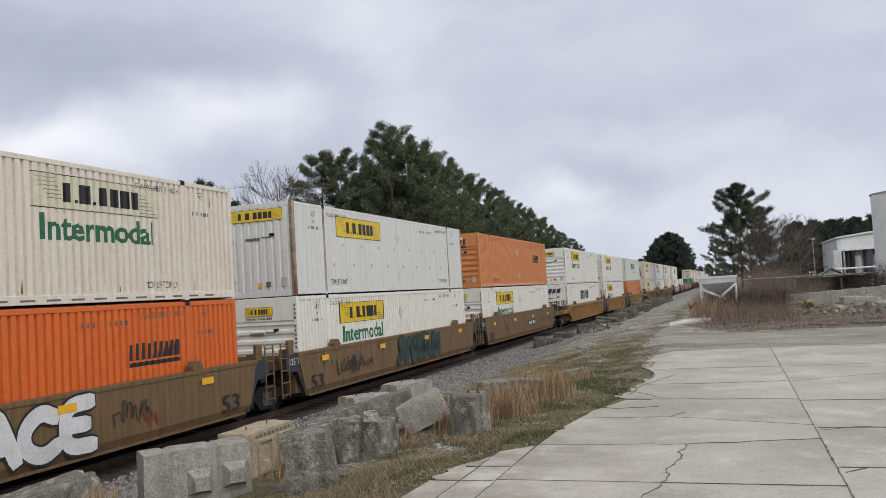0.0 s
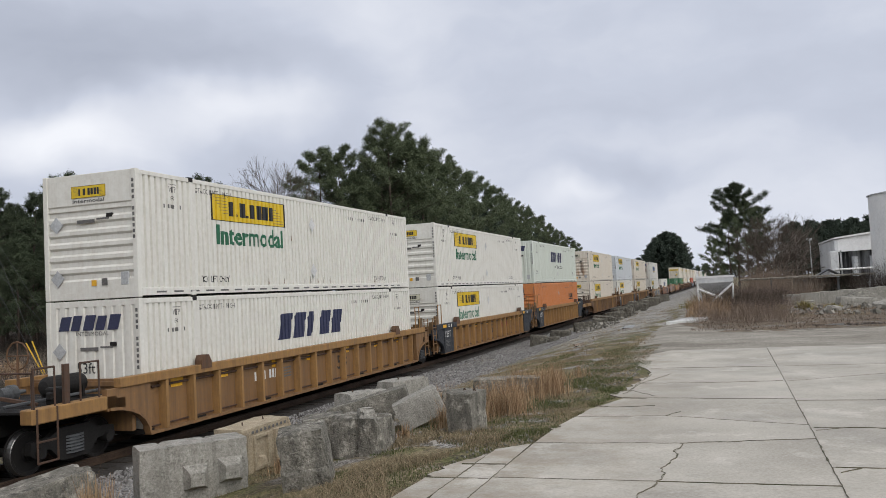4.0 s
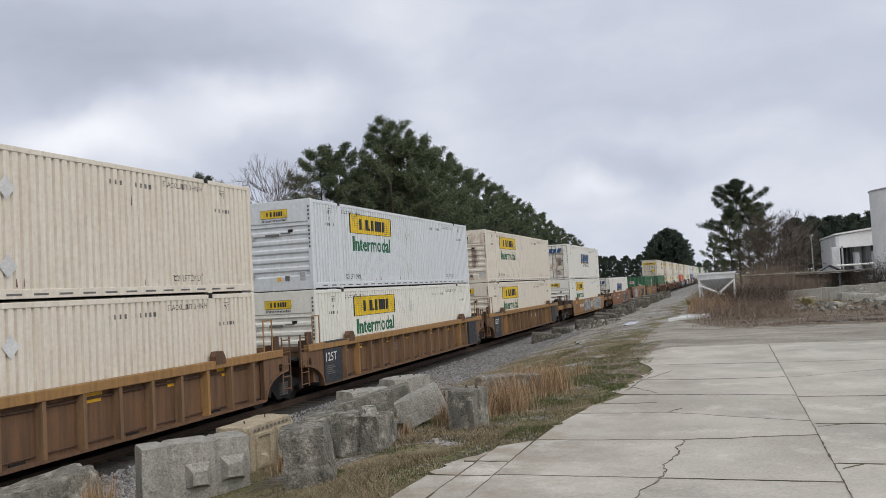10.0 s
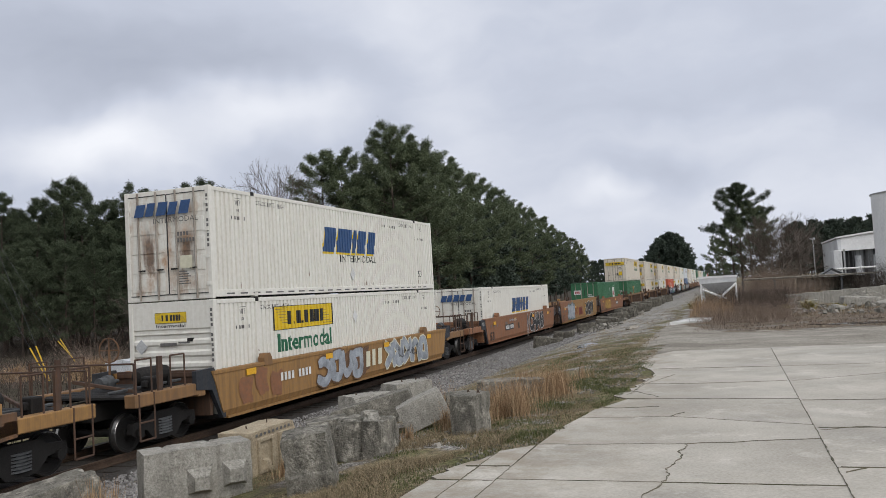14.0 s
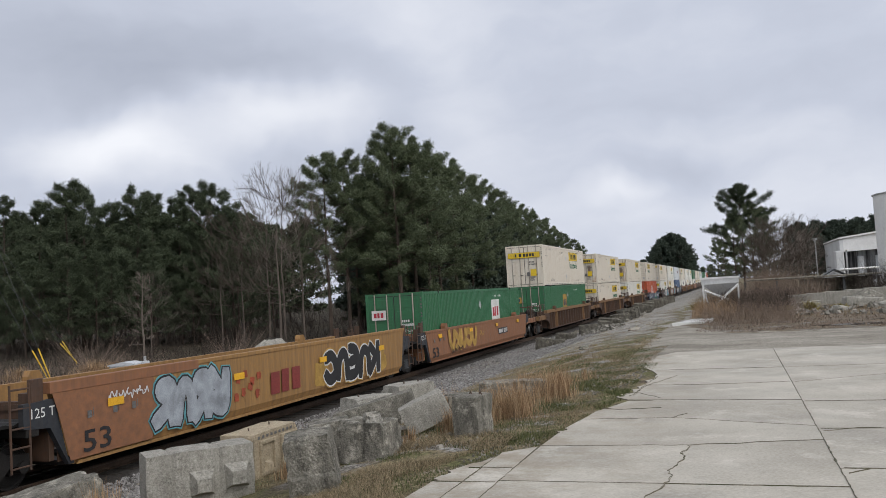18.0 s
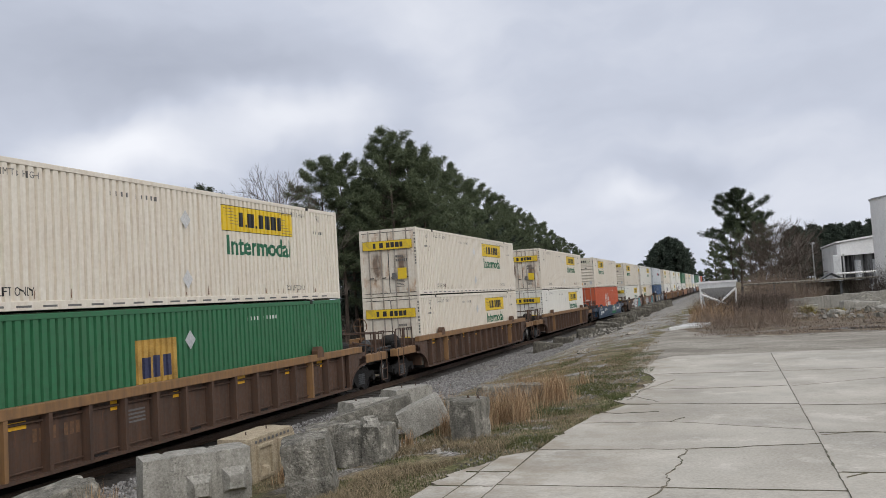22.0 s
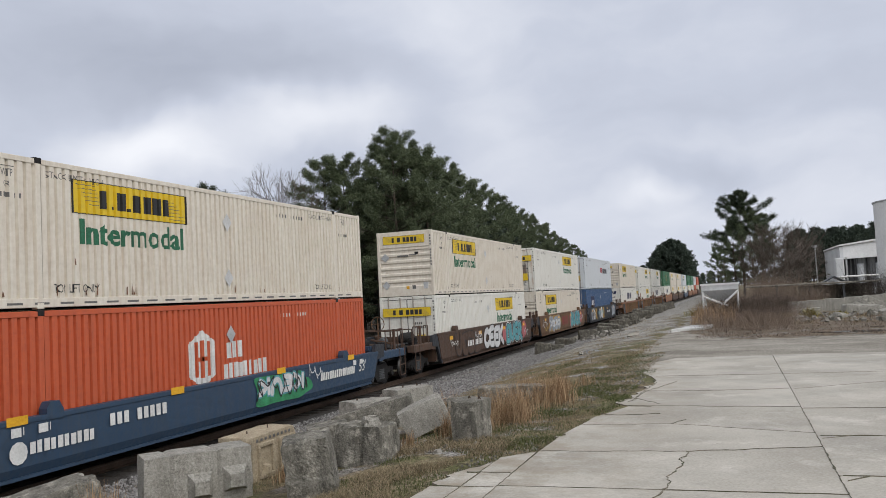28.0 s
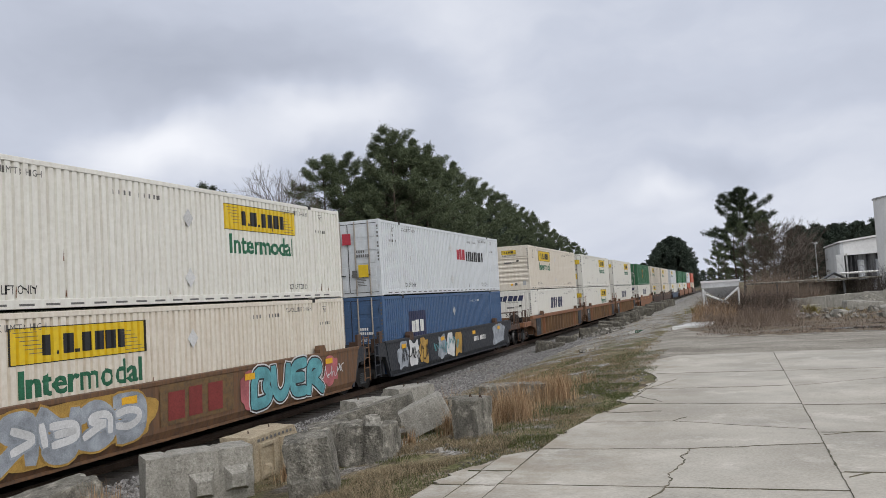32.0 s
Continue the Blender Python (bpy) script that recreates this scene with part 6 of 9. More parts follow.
def ribbed_marks(car, number=2.35, at=8.2, unit=True, ink="letterwhite", big=True, word=None):
    bars(car, [rect(number + 0.15 * k, 0.92, number + 0.10 + 0.15 * k, 1.16) for k in range(9) if k != 4], P[ink], 1.357, SIDE, "number_mark", "white marks")
    if big:
        write(car, "53", at + 0.12, 0.72, 0.72, 0.44, P["black"], 1.357, SIDE, 0.01)
    if unit:
        write(car, "125T", 0.12, 1.02 if word is None else word, 0.74, 0.27, P["letterwhite"], 1.541, SIDE, 0.01)
    bars(car, [rect(5.8, 1.10 - 0.08 * k, 6.35, 1.14 - 0.08 * k) for k in range(4)], P["grey_letter"], 1.357, SIDE, "small_mark")
    for y in (0.9, 2.75, 5.3, 7.3, 9.8, 12.3, 14.4):
        bars(car, [rect(y, 1.20, y + 0.42, 1.34)], P["reflector"], 1.357, SIDE, "reflector")


def marks_10(car):
    bars(car, [rect(2.6 + 0.2 * k, 0.92, 2.73 + 0.2 * k, 1.14) for k in range(9) if k != 4], P["letterwhite"], OUT + 0.017, SIDE, "number_mark")
    throwup(car, 4.7, 0.46, 3.4, 0.98, 4, "spray_grey", "rusty", 31, 0.010)
    blob(car, 6.6, 0.50, 1.9, 0.92, "rusty", 32, 0.006)
    for k in range(3):
        blob(car, 0.6 + 0.75 * k, 0.55 + 0.15 * (k % 2), 0.6, 0.7, "clay", 132 + k, 0.005)
    bars(car, blocks(8.2, 0.72, 1.5, 0.55, 3, 0.05, 0.35), P["pale_sign"], OUT + 0.024, SIDE, "brand_mark", "pale letter-like shapes")
    throwup(car, 9.8, 0.46, 4.6, 1.0, 5, "spray_grey", "pale_sign", 33, 0.010)
    tag(car, 11.0, 0.6, 2.2, 0.7, "slate", 34)


def marks_11(car):
    common(car, 0.22, 3.4)
    write(car, "B", 6.15, 0.78, 0.30, 0.34, P["black"], OUT + 0.018, SIDE, 0.008)
    sprayed(car, [FAT["C"], FAT["H"], FAT["A"]], 8.95, 0.36, 3.15, 1.22, "spray_black", "spray_white", None, 0.03, 0.012, 0.118)
    blob(car, 11.98, 0.42, 1.10, 1.18, "spray_white", 37, 0.006)
    blob(car, 12.03, 0.47, 1.00, 1.08, "spray_black", 37, 0.011)
    for (a, b), (c, d) in (((12.25, 1.10), (12.75, 1.30)), ((12.30, 1.30), (12.70, 1.08)), ((12.50, 1.40), (12.50, 0.98)), ((12.28, 0.88), (12.74, 0.92))):
        bm = bmesh.new()
        fat_stroke(bm, [(a, b), ((a + c) / 2, (b + d) / 2), (c, d)], 0.016, OUT + 0.022)
        part("tag_stroke", bm, P["spray_white"], car)
    for k in range(3):
        bm = bmesh.new()
        fat_stroke(bm, [(12.36 + 0.13 * k, 0.86), (12.38 + 0.12 * k, 0.70), (12.43 + 0.08 * k, 0.60)], 0.014, OUT + 0.022)
        part("tag_stroke", bm, P["spray_white"], car)
    bars(car, [[(8.58 + 0.17 * math.cos(a), 1.02 + 0.52 * math.sin(a)) for a in np.linspace(0, 6.28, 22)[:-1]]], P["spray_white"], OUT + 0.012, SIDE, "graffiti_outline")
    bars(car, [[(8.58 + 0.12 * math.cos(a), 1.02 + 0.47 * math.sin(a)) for a in np.linspace(0, 6.28, 22)[:-1]]], P["spray_black"], OUT + 0.016, SIDE, "graffiti_letter")
    ring = [(8.45 + 0.2 * math.cos(a), 0.27 + 0.2 * math.sin(a) + 0.12) for a in np.linspace(0, 6.28, 18)]
    for path in (ring, [ring[0], (8.45, 0.40), ring[8]], [ring[4], (8.43, 0.38), ring[13]]):
        bm = bmesh.new()
        fat_stroke(bm, path, 0.013, OUT + 0.018)
        part("tag_stroke", bm, P["spray_white"], car)
    tag(car, 4.2, 1.22, 1.5, 0.22, "spray_grey", 39)
    for u in (13.9, 14.6, 15.3):
        bars(car, [rect(u, 1.32, u + 0.14, 1.44), rect(u + 0.18, 1.30, u + 0.20, 1.48)], P["slate"], OUT + 0.017, SIDE, "small_mark")


def marks_12(car):
    common(car, 0.22)
    part("chord_patch", box(bmesh.new(), 1.345, OUT + 0.014, -0.55, 3.9, 1.70, 1.908, 0.006), P["clay"], car, "repainted brown length of the chord")
    tag(car, 0.9, 1.28, 1.2, 0.34, "spray_white", 47)
    bars(car, [[(-0.35, 1.3), (-0.1, 0.40), (2.2, 0.40), (2.5, 1.1), (2.3, 1.72), (-0.5, 1.72)]], P["clay"], OUT + 0.003, SIDE, "repainted_patch")
    throwup(car, 2.2, 0.48, 3.0, 1.2, 4, "spray_grey", "spray_black", 45, 0.012, "spray_teal")
    for k in range(8):
        blob(car, 5.3 + 0.32 * (k % 4) + 0.1 * (k // 4), 0.72 + 0.34 * (k // 4) + 0.1 * (k % 3), 0.2, 0.2, "spray_red", 142 + k, 0.006)
    bars(car, blocks(7.0, 0.68, 1.7, 0.62, 3, 0.03), P["maroon"], OUT + 0.0215, SIDE, "brand_mark", "maroon letter-like shapes")
    for k in range(5):
        blob(car, 9.5 + 1.15 * k, 0.55 + 0.2 * (k % 2), 0.7, 0.7, "spray_gold", 43 + k, 0.005)
    throwup(car, 10.0, 0.50, 4.4, 1.16, 5, "spray_black", "spray_white", 46, 0.012, "spray_gold")


def marks_13(car):
    common(car, 0.15, 10.4)
    throwup(car, 2.2, 0.50, 4.4, 1.04, 5, "spray_gold", "clay", 51, 0.010)
    tag(car, 2.6, 0.45, 1.6, 0.35, "spray_black", 52)
    tag(car, 6.8, 0.8, 0.9, 0.5, "spray_gold", 54)


def marks_17(car):
    bars(car, [rect(3.4 + 0.2 * k, 0.90, 3.54 + 0.2 * k, 1.14) for k in range(9) if k != 3], P["letterwhite"], OUT + 0.017, SIDE, "number_mark", "white marks")
    bars(car, blocks(1.4, 0.72, 1.6, 0.22, 10), P["letterwhite"], OUT + 0.017, SIDE, "brand_mark", "white letter-like shapes")
    bars(car, [[(1.15 + 0.2 * math.cos(a), 0.78 + 0.2 * math.sin(a)) for a in np.linspace(0, 6.28, 12)[:-1]]], P["letterwhite"], OUT + 0.017, SIDE, "brand_mark")
    blob(car, 8.6, 0.48, 3.0, 0.78, "spray_green", 61)
    throwup(car, 8.8, 0.72, 2.6, 0.5, 4, "spray_white", "spray_teal", 62)
    tag(car, 8.7, 0.5, 2.9, 0.95, "spray_black", 63)
    tag(car, 11.6, 0.8, 0.9, 0.6, "spray_white", 64)
    bars(car, blocks(12.3, 0.80, 2.4, 0.24, 16, 0.05), P["letterwhite"], OUT + 0.017, SIDE, "brand_mark", "white slanting letter-like shapes")
    write(car, "53'", 15.0, 0.82, 0.6, 0.36, P["letterwhite"], OUT + 0.017, SIDE, 0, 0.2)
    for u in (0.4, 1.0, 1.6, 14.6, 15.1):
        bars(car, [rect(u, 1.06, u + 0.22, 1.22), rect(u + 0.26, 1.08, u + 0.28, 1.22)], P["letterwhite"], OUT + 0.017, SIDE, "small_mark")


def marks_18(car):
    bars(car, [rect(3.5 + 0.24 * k, 0.80, 3.66 + 0.24 * k, 1.06, 0.06) for k in range(10) if k != 4], P["letterwhite"], OUT + 0.017, SIDE, "number_mark", "white marks")
    tag(car, 1.0, 0.8, 1.2, 0.6, "spray_white", 71)
    tag(car, 4.6, 1.0, 1.2, 0.5, "spray_white", 72)
    piece(car, "CEEK", 6.1, 0.44, 3.9, 1.14, "spray_white", "spray_black", None, 0.05)
    blob(car, 9.7, 0.65, 0.9, 0.8, "spray_pink", 74, 0.005)
    piece(car, "BUER", 10.4, 0.46, 3.7, 1.10, "spray_teal", "spray_black", "spray_white", 0.06)
    blob(car, 14.1, 0.6, 1.0, 0.9, "spray_pink", 76, 0.005)
    tag(car, 14.6, 0.6, 0.9, 0.6, "spray_white", 77)
    throwup(car, 1.6, 0.42, 4.2, 1.1, 4, "umber", "spray_black", 78, 0.003)


def marks_19(car):
    tag(car, 0.2, 0.7, 1.6, 0.8, "spray_white", 81)
    tag(car, 0.9, 0.5, 0.7, 0.4, "yellow", 82)
    blob(car, 2.0, 0.50, 4.4, 1.05, "spray_gold", 83, 0.004)
    throwup(car, 2.1, 0.46, 4.2, 1.06, 4, "spray_grey", "spray_gold", 47)
    throwup(car, 2.5, 0.75, 3.6, 0.5, 4, "spray_white", "spray_grey", 48, 0.022)
    bars(car, [rect(6.5, 0.62, 9.3, 1.52)], P["tan"], OUT + 0.006, SIDE, "brand_panel")
    bars(car, blocks(6.75, 0.72, 2.2, 0.66, 3, 0.03), P["maroon"], OUT + 0.017, SIDE, "brand_mark", "maroon letter-like shapes")
    blob(car, 9.6, 0.60, 0.8, 0.85, "spray_pink", 84, 0.005)
    piece(car, "BUER", 10.0, 0.46, 4.2, 1.10, "spray_teal", "spray_black", "spray_white", 0.06)
    blob(car, 14.1, 0.62, 0.9, 0.85, "spray_pink", 86, 0.005)
    tag(car, 13.8, 0.7, 1.6, 0.6, "spray_white", 87)


def marks_20(car):
    for k in range(8):
        blob(car, 0.6 + 1.1 * k, 0.5, 1.0, 1.0, ("spray_grey", "spray_white", "spray_gold", "slate")[k % 4], 90 + k, 0.004 + 0.0008 * k)
    tag(car, 0.8, 0.5, 3.0, 1.0, "spray_black", 101)
    tag(car, 4.4, 0.5, 3.4, 1.0, "spray_teal", 102)
    blob(car, 9.2, 0.55, 3.8, 0.95, "slate", 103, 0.012)
    bars(car, [rect(10.0 + 0.2 * k, 0.92, 10.13 + 0.2 * k, 1.14) for k in range(10) if k != 4], P["letterwhite"], OUT + 0.017, SIDE, "number_mark")
    blob(car, 13.2, 0.55, 2.4, 0.95, "spray_grey", 104, 0.012)


JB = "white corrugated 53-foot container with a yellow company board"
CR = "cream-white corrugated 53-foot container with a yellow company board"
SW = "white 53-foot container with slanting blue company lettering"
F_ = {"board": "front"}
R_ = {"board": "rear"}
RUST = "ribbed_rusty"
# y, wagon: style, paint, chord, end plates, front, rear, marks, label; upper and lower container
TRAIN = [
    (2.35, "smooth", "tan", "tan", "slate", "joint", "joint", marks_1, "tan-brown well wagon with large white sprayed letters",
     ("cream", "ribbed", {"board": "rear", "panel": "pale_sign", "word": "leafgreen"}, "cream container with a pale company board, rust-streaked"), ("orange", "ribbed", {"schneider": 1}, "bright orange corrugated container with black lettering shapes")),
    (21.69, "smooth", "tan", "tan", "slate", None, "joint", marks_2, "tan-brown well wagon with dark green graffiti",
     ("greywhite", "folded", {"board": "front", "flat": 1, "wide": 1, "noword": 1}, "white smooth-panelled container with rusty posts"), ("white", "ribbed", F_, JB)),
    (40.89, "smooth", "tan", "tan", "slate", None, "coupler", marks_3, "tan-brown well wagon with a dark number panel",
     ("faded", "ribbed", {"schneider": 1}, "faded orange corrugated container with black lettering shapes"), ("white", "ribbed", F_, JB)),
    (64.36, "ribbed", "ochre", "gold", "ochre", "coupler", "joint", lambda c: ribbed_marks(c, 4.4, 9.2, False), "ochre ribbed well wagon with a yellow-brown chord",
     ("white", "ribbed", F_, JB), ("white", "folded", {"swift": "ink", "bare": 1}, SW)),
    (83.90, "ribbed", "ochre", "gold", "slate", None, "joint", lambda c: ribbed_marks(c, 10.3, 8.05, True, "maroon"), "ochre ribbed well wagon with dark end plates",
     ("white", "ribbed", F_, JB), ("white", "ribbed", {"board": "front", "word": "palegreen", "panel": "yellow", "end_panel": "pale_sign"}, JB)),
    (103.34, "ribbed", "ochre", "gold", "slate", None, "coupler", lambda c: ribbed_marks(c, 9.4, 8.05), "ochre ribbed well wagon with dark end plates",
     ("mint", "folded", {"swift": "ink"}, "pale greenish-white container with slanting dark lettering"), ("faded", "ribbed", {"schneider": 1}, "faded orange corrugated container with black lettering shapes")),
    (126.62, "ribbed", "rusty", "gold", "rusty", "coupler", "joint", lambda c: ribbed_marks(c, 2.35, 8.05, False, "letterwhite", False), "rusty brown ribbed well wagon of the train",
     ("cream", "ribbed", {"board": "front", "end_panel": "pale_sign", "rusty": 1}, "cream container with a rust-streaked ribbed end"), ("cream", "ribbed", {"board": "front", "word": "palegreen"}, CR)),
    (146.19, "ribbed", "rusty", "gold", "slate", None, "joint", lambda c: ribbed_marks(c, 4.2, 8.05, True, "rusty", False), "rusty brown ribbed well wagon with dark end plates",
     ("cool", "ribbed", F_, JB), ("white", "ribbed", F_, JB)),
    (165.75, "ribbed", "rusty", "gold", "slate", None, "coupler", lambda c: ribbed_marks(c, 9.2, 8.05, True, "letterwhite", False), "rusty brown ribbed well wagon with dark end plates",
     ("cream", "ribbed", {"board": "front", "panel": "yellow", "end_panel": "pale_sign", "rusty": 1}, "cream container with a rust-streaked ribbed end"), ("cream", "ribbed", F_, CR)),
    (189.44, "smooth", "gold", "ochre", "slate", "coupler", "coupler", marks_10, "yellow-brown well wagon covered in faded graffiti",
     ("white", "doors", {"swift": "swiftblue", "rusty": 1}, "white container with slanting blue lettering and rusty doors"), ("white", "ribbed", F_, JB)),
    (212.76, "smooth", "clay", "clay", "slate", "coupler", "joint", marks_11, "clay-brown well wagon with black and white graffiti",
     None, ("white", "doors", {"swift": "swiftblue", "bare": 1}, SW)),
    (232.26, "smooth", "gold", "gold", "slate", None, "joint", marks_12, "empty yellow-brown well wagon with graffiti", None, None),
    (251.77, "smooth", "clay", "clay", "slate", None, "coupler", marks_13, "clay-brown well wagon with scrawled graffiti",
     None, ("green", "doors", {"square": ("letterred", "letterwhite", 10.22, 1.5, 1.0, 2.25)}, "green corrugated container with a white square panel")),
    (275.25, "ribbed", "umber", "ochre", "umber", "coupler", "coupler", lambda c: ribbed_marks(c, 3.3, 8.05, False, "rusty", False), "dark brown ribbed well wagon with a yellow-brown chord",
     ("cream", "doors", R_, "cream container with doors and a yellow company board"), ("green", "doors", {"square": ("ink", "spray_gold", 6.2, 1.4, 0.95, 2.15)}, "green corrugated container with a yellow panel")),
    (298.73, "ribbed", "umber", "ochre", "umber", "coupler", "coupler", lambda c: ribbed_marks(c, 3.3, 8.05, False, "rusty", False), "dark brown ribbed well wagon with a yellow-brown chord",
     ("cream", "doors", {"board": "rear", "rusty": 1}, "cream container with rust-streaked doors and a yellow board"), ("cream", "doors", R_, "cream container with doors and a yellow company board")),
    (322.24, "ribbed", "umber", "ochre", "umber", "coupler", "coupler", lambda c: ribbed_marks(c, 3.3, 8.05, False, "rusty", False), "dark brown ribbed well wagon with a yellow-brown chord",
     ("cream", "doors", {"board": "rear", "rusty": 1}, "cream container with rust-streaked doors and a yellow board"), ("white", "doors", R_, "white container with doors and a yellow company board")),
    (345.50, "smooth", "navy", "navy", "navy", "coupler", "coupler", marks_17, "navy blue well wagon with green and white graffiti",
     ("cream", "ribbed", {"board": "front", "wide": 1, "end_panel": "pale_sign"}, "cream rust-streaked container with a yellow company board"), ("red", "doors", {"hexlogo": 1}, "orange-red corrugated container with a white hexagon")),
    (368.96, "smooth", "umber", "umber", "umber", "coupler", "joint", marks_18, "dark brown well wagon covered in white and teal graffiti",
     ("cream", "ribbed", {"board": "front", "wide": 1}, CR), ("white", "doors", R_, "white container with doors and a yellow company board")),
    (388.40, "smooth", "rusty", "rusty", "umber", None, "joint", marks_19, "brown well wagon covered in gold and teal graffiti",
     ("white", "doors", {"board": "rear", "rusty": 1}, "white container with rust-streaked doors and a yellow board"), ("cream", "ribbed", F_, CR)),
    (407.82, "smooth", "slate", "umber", "umber", None, "coupler", marks_20, "dark well wagon covered in grey and white graffiti",
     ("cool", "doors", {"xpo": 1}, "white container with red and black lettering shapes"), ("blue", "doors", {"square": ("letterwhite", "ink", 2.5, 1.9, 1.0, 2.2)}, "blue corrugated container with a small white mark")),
    (431.30, "ribbed", "rusty", "clay", "slate", "coupler", "joint", lambda c: ribbed_marks(c, 4.2, 8.05, False, "rusty", False), "rusty brown ribbed well wagon of the train",
     ("cream", "ribbed", F_, CR), ("white", "folded", {"swift": "ink", "bare": 1}, SW)),
    (450.75, "ribbed", "rusty", "clay", "slate", None, "joint", lambda c: ribbed_marks(c, 4.2, 8.05, True, "rusty", False), "rusty brown ribbed well wagon of the train",
     ("white", "doors", R_, JB), ("white", "doors", R_, JB)),
    (470.2, "ribbed", "rusty", "clay", "slate", None, "coupler", lambda c: ribbed_marks(c, 4.2, 8.05, True, "rusty", False), "rusty brown ribbed well wagon of the train",
     ("white", "doors", R_, JB), ("white", "ribbed", {"swift": "ink", "bare": 1}, SW)),
    (493.7, "smooth", "clay", "clay", "slate", "coupler", "joint", nothing, "clay-brown plated well wagon of the train",
     ("green", "doors", {"square": ("ink", "spray_gold", 6.2, 1.4, 0.95, 2.15)}, "green corrugated container stacked on a white one"), ("white", "ribbed", {"swift": "ink", "bare": 1}, SW)),
    (513.2, "smooth", "umber", "umber", "slate", None, "joint", nothing, "dark brown plated well wagon of the train",
     ("cream", "ribbed", F_, CR), ("cream", "ribbed", F_, CR)),
    (532.6, "smooth", "umber", "umber", "slate", None, "coupler", nothing, "dark brown plated well wagon of the train",
     ("cream", "ribbed", F_, CR), ("cream", "ribbed", F_, CR)),
    (556.1, "smooth", "navy", "navy", "navy", "coupler", "coupler", nothing, "navy blue plated well wagon of the train",
     ("cool", "ribbed", F_, JB), ("white", "ribbed", F_, JB)),
    (579.6, "smooth", "clay", "clay", "slate", "coupler", "joint", nothing, "clay-brown plated well wagon of the train",
     ("green", "doors", {}, "green corrugated container stacked on a white one"), ("white", "ribbed", F_, JB)),
    (599.1, "smooth", "clay", "clay", "slate", None, "joint", nothing, "clay-brown plated well wagon of the train",
     ("green", "doors", {}, "green corrugated container stacked on a white one"), ("white", "ribbed", F_, JB)),
    (618.5, "smooth", "clay", "clay", "slate", None, "coupler", nothing, "clay-brown plated well wagon of the train",
     ("cool", "ribbed", F_, JB), ("red", "doors", {}, "orange-red corrugated container on a wagon")),
    (642.0, "smooth", "umber", "umber", "slate", "coupler", "coupler", nothing, "dark brown plated well wagon of the train",
     ("red", "doors", {}, "orange-red corrugated container on a wagon"), ("cream", "ribbed", F_, CR)),
]
for y, style, col, chord, ends, front, rear, marks, words, upper, lower in TRAIN:
    top = 1.36 if col == "navy" else {40.89: 1.72, 232.26: 1.9, 189.44: 1.52}.get(y, 1.62)
    well_car(style, col, chord, ends, y, front, rear, marks, words, "wagons of the train", (top, min(top, 1.72)))
    for load, floor in ((upper, FLOOR2), (lower, FLOOR1)):
        if load:
            spec = dict(load[2])
            if "word" in spec and spec["word"] is None:
                spec.pop("word")
            container("box", load[0], load[1], y, floor, load[3], "containers on the train", spec)


# ---- concrete blocks along the track ----
def lumpy(bm, amount, seed, cuts=3):
    """Worn: cut finer and pushed about."""
    bmesh.ops.subdivide_edges(bm, edges=bm.edges[:], cuts=cuts, use_grid_fill=True)
    for v in bm.verts:
        p = v.co * 3.1 + Vector((seed * 7.3, seed * 3.1, 0))
        v.co += Vector(noise.noise_vector(p)) * amount + Vector(noise.noise_vector(p * 3.7)) * amount * 0.5


def weathered(bm, l, w, h, rough, seed, cuts, chips=1.0, grooves=(), hollow=None, ledge=None):
    """An old cast block: knocked edges and corners, pitted faces, cast grooves, a hollow top or a ledge."""
    bmesh.ops.subdivide_edges(bm, edges=bm.edges[:], cuts=cuts, use_grid_fill=True)
    shift = Vector((seed * 7.3, seed * 3.1, seed))
    for v in bm.verts:
        x, y, z = v.co
        near = sorted((l / 2 - abs(x), w / 2 - abs(y), h - z))
        edge, corner = math.exp(-(near[1] / 0.055) ** 2), math.exp(-(near[2] / 0.11) ** 2)
        p = v.co + shift
        hit = 0.25 + max(0.0, noise.noise(p * 4.3)) * 2.6 + max(0.0, noise.noise(p * 1.9) - 0.15) * 3.0
        push = (0.009 * edge * hit + 0.018 * corner * hit) * chips
        v.co -= Vector((math.copysign(push, x) if near[1] > l / 2 - abs(x) - 0.07 else 0, math.copysign(push, y) if near[1] > w / 2 - abs(y) - 0.07 else 0, push if h - z < 0.09 else 0))
        for g in grooves:
            if abs(x - g) < l / (cuts + 1) * 0.55:
                v.co.y *= 0.925
                v.co.z -= 0.02 * (z > h - 0.02)
        if hollow and z > h - 0.02:
            d = math.hypot((x - hollow[0]) / hollow[2], (y - hollow[1]) / (hollow[2] * 0.7)) + 0.35 * noise.noise(p * 5.0)
            v.co.z -= hollow[3] * max(0.0, 1 - d ** 2)
        if ledge and z < ledge[0] + 0.05 * noise.noise(p * 4) and y < 0:
            v.co.y -= ledge[1]
        v.co += Vector(noise.noise_vector(p * 2.2)) * rough + Vector(noise.noise_vector(p * 9.0)) * rough * 0.55 + Vector(noise.noise_vector(p * 23.0)) * rough * 0.3


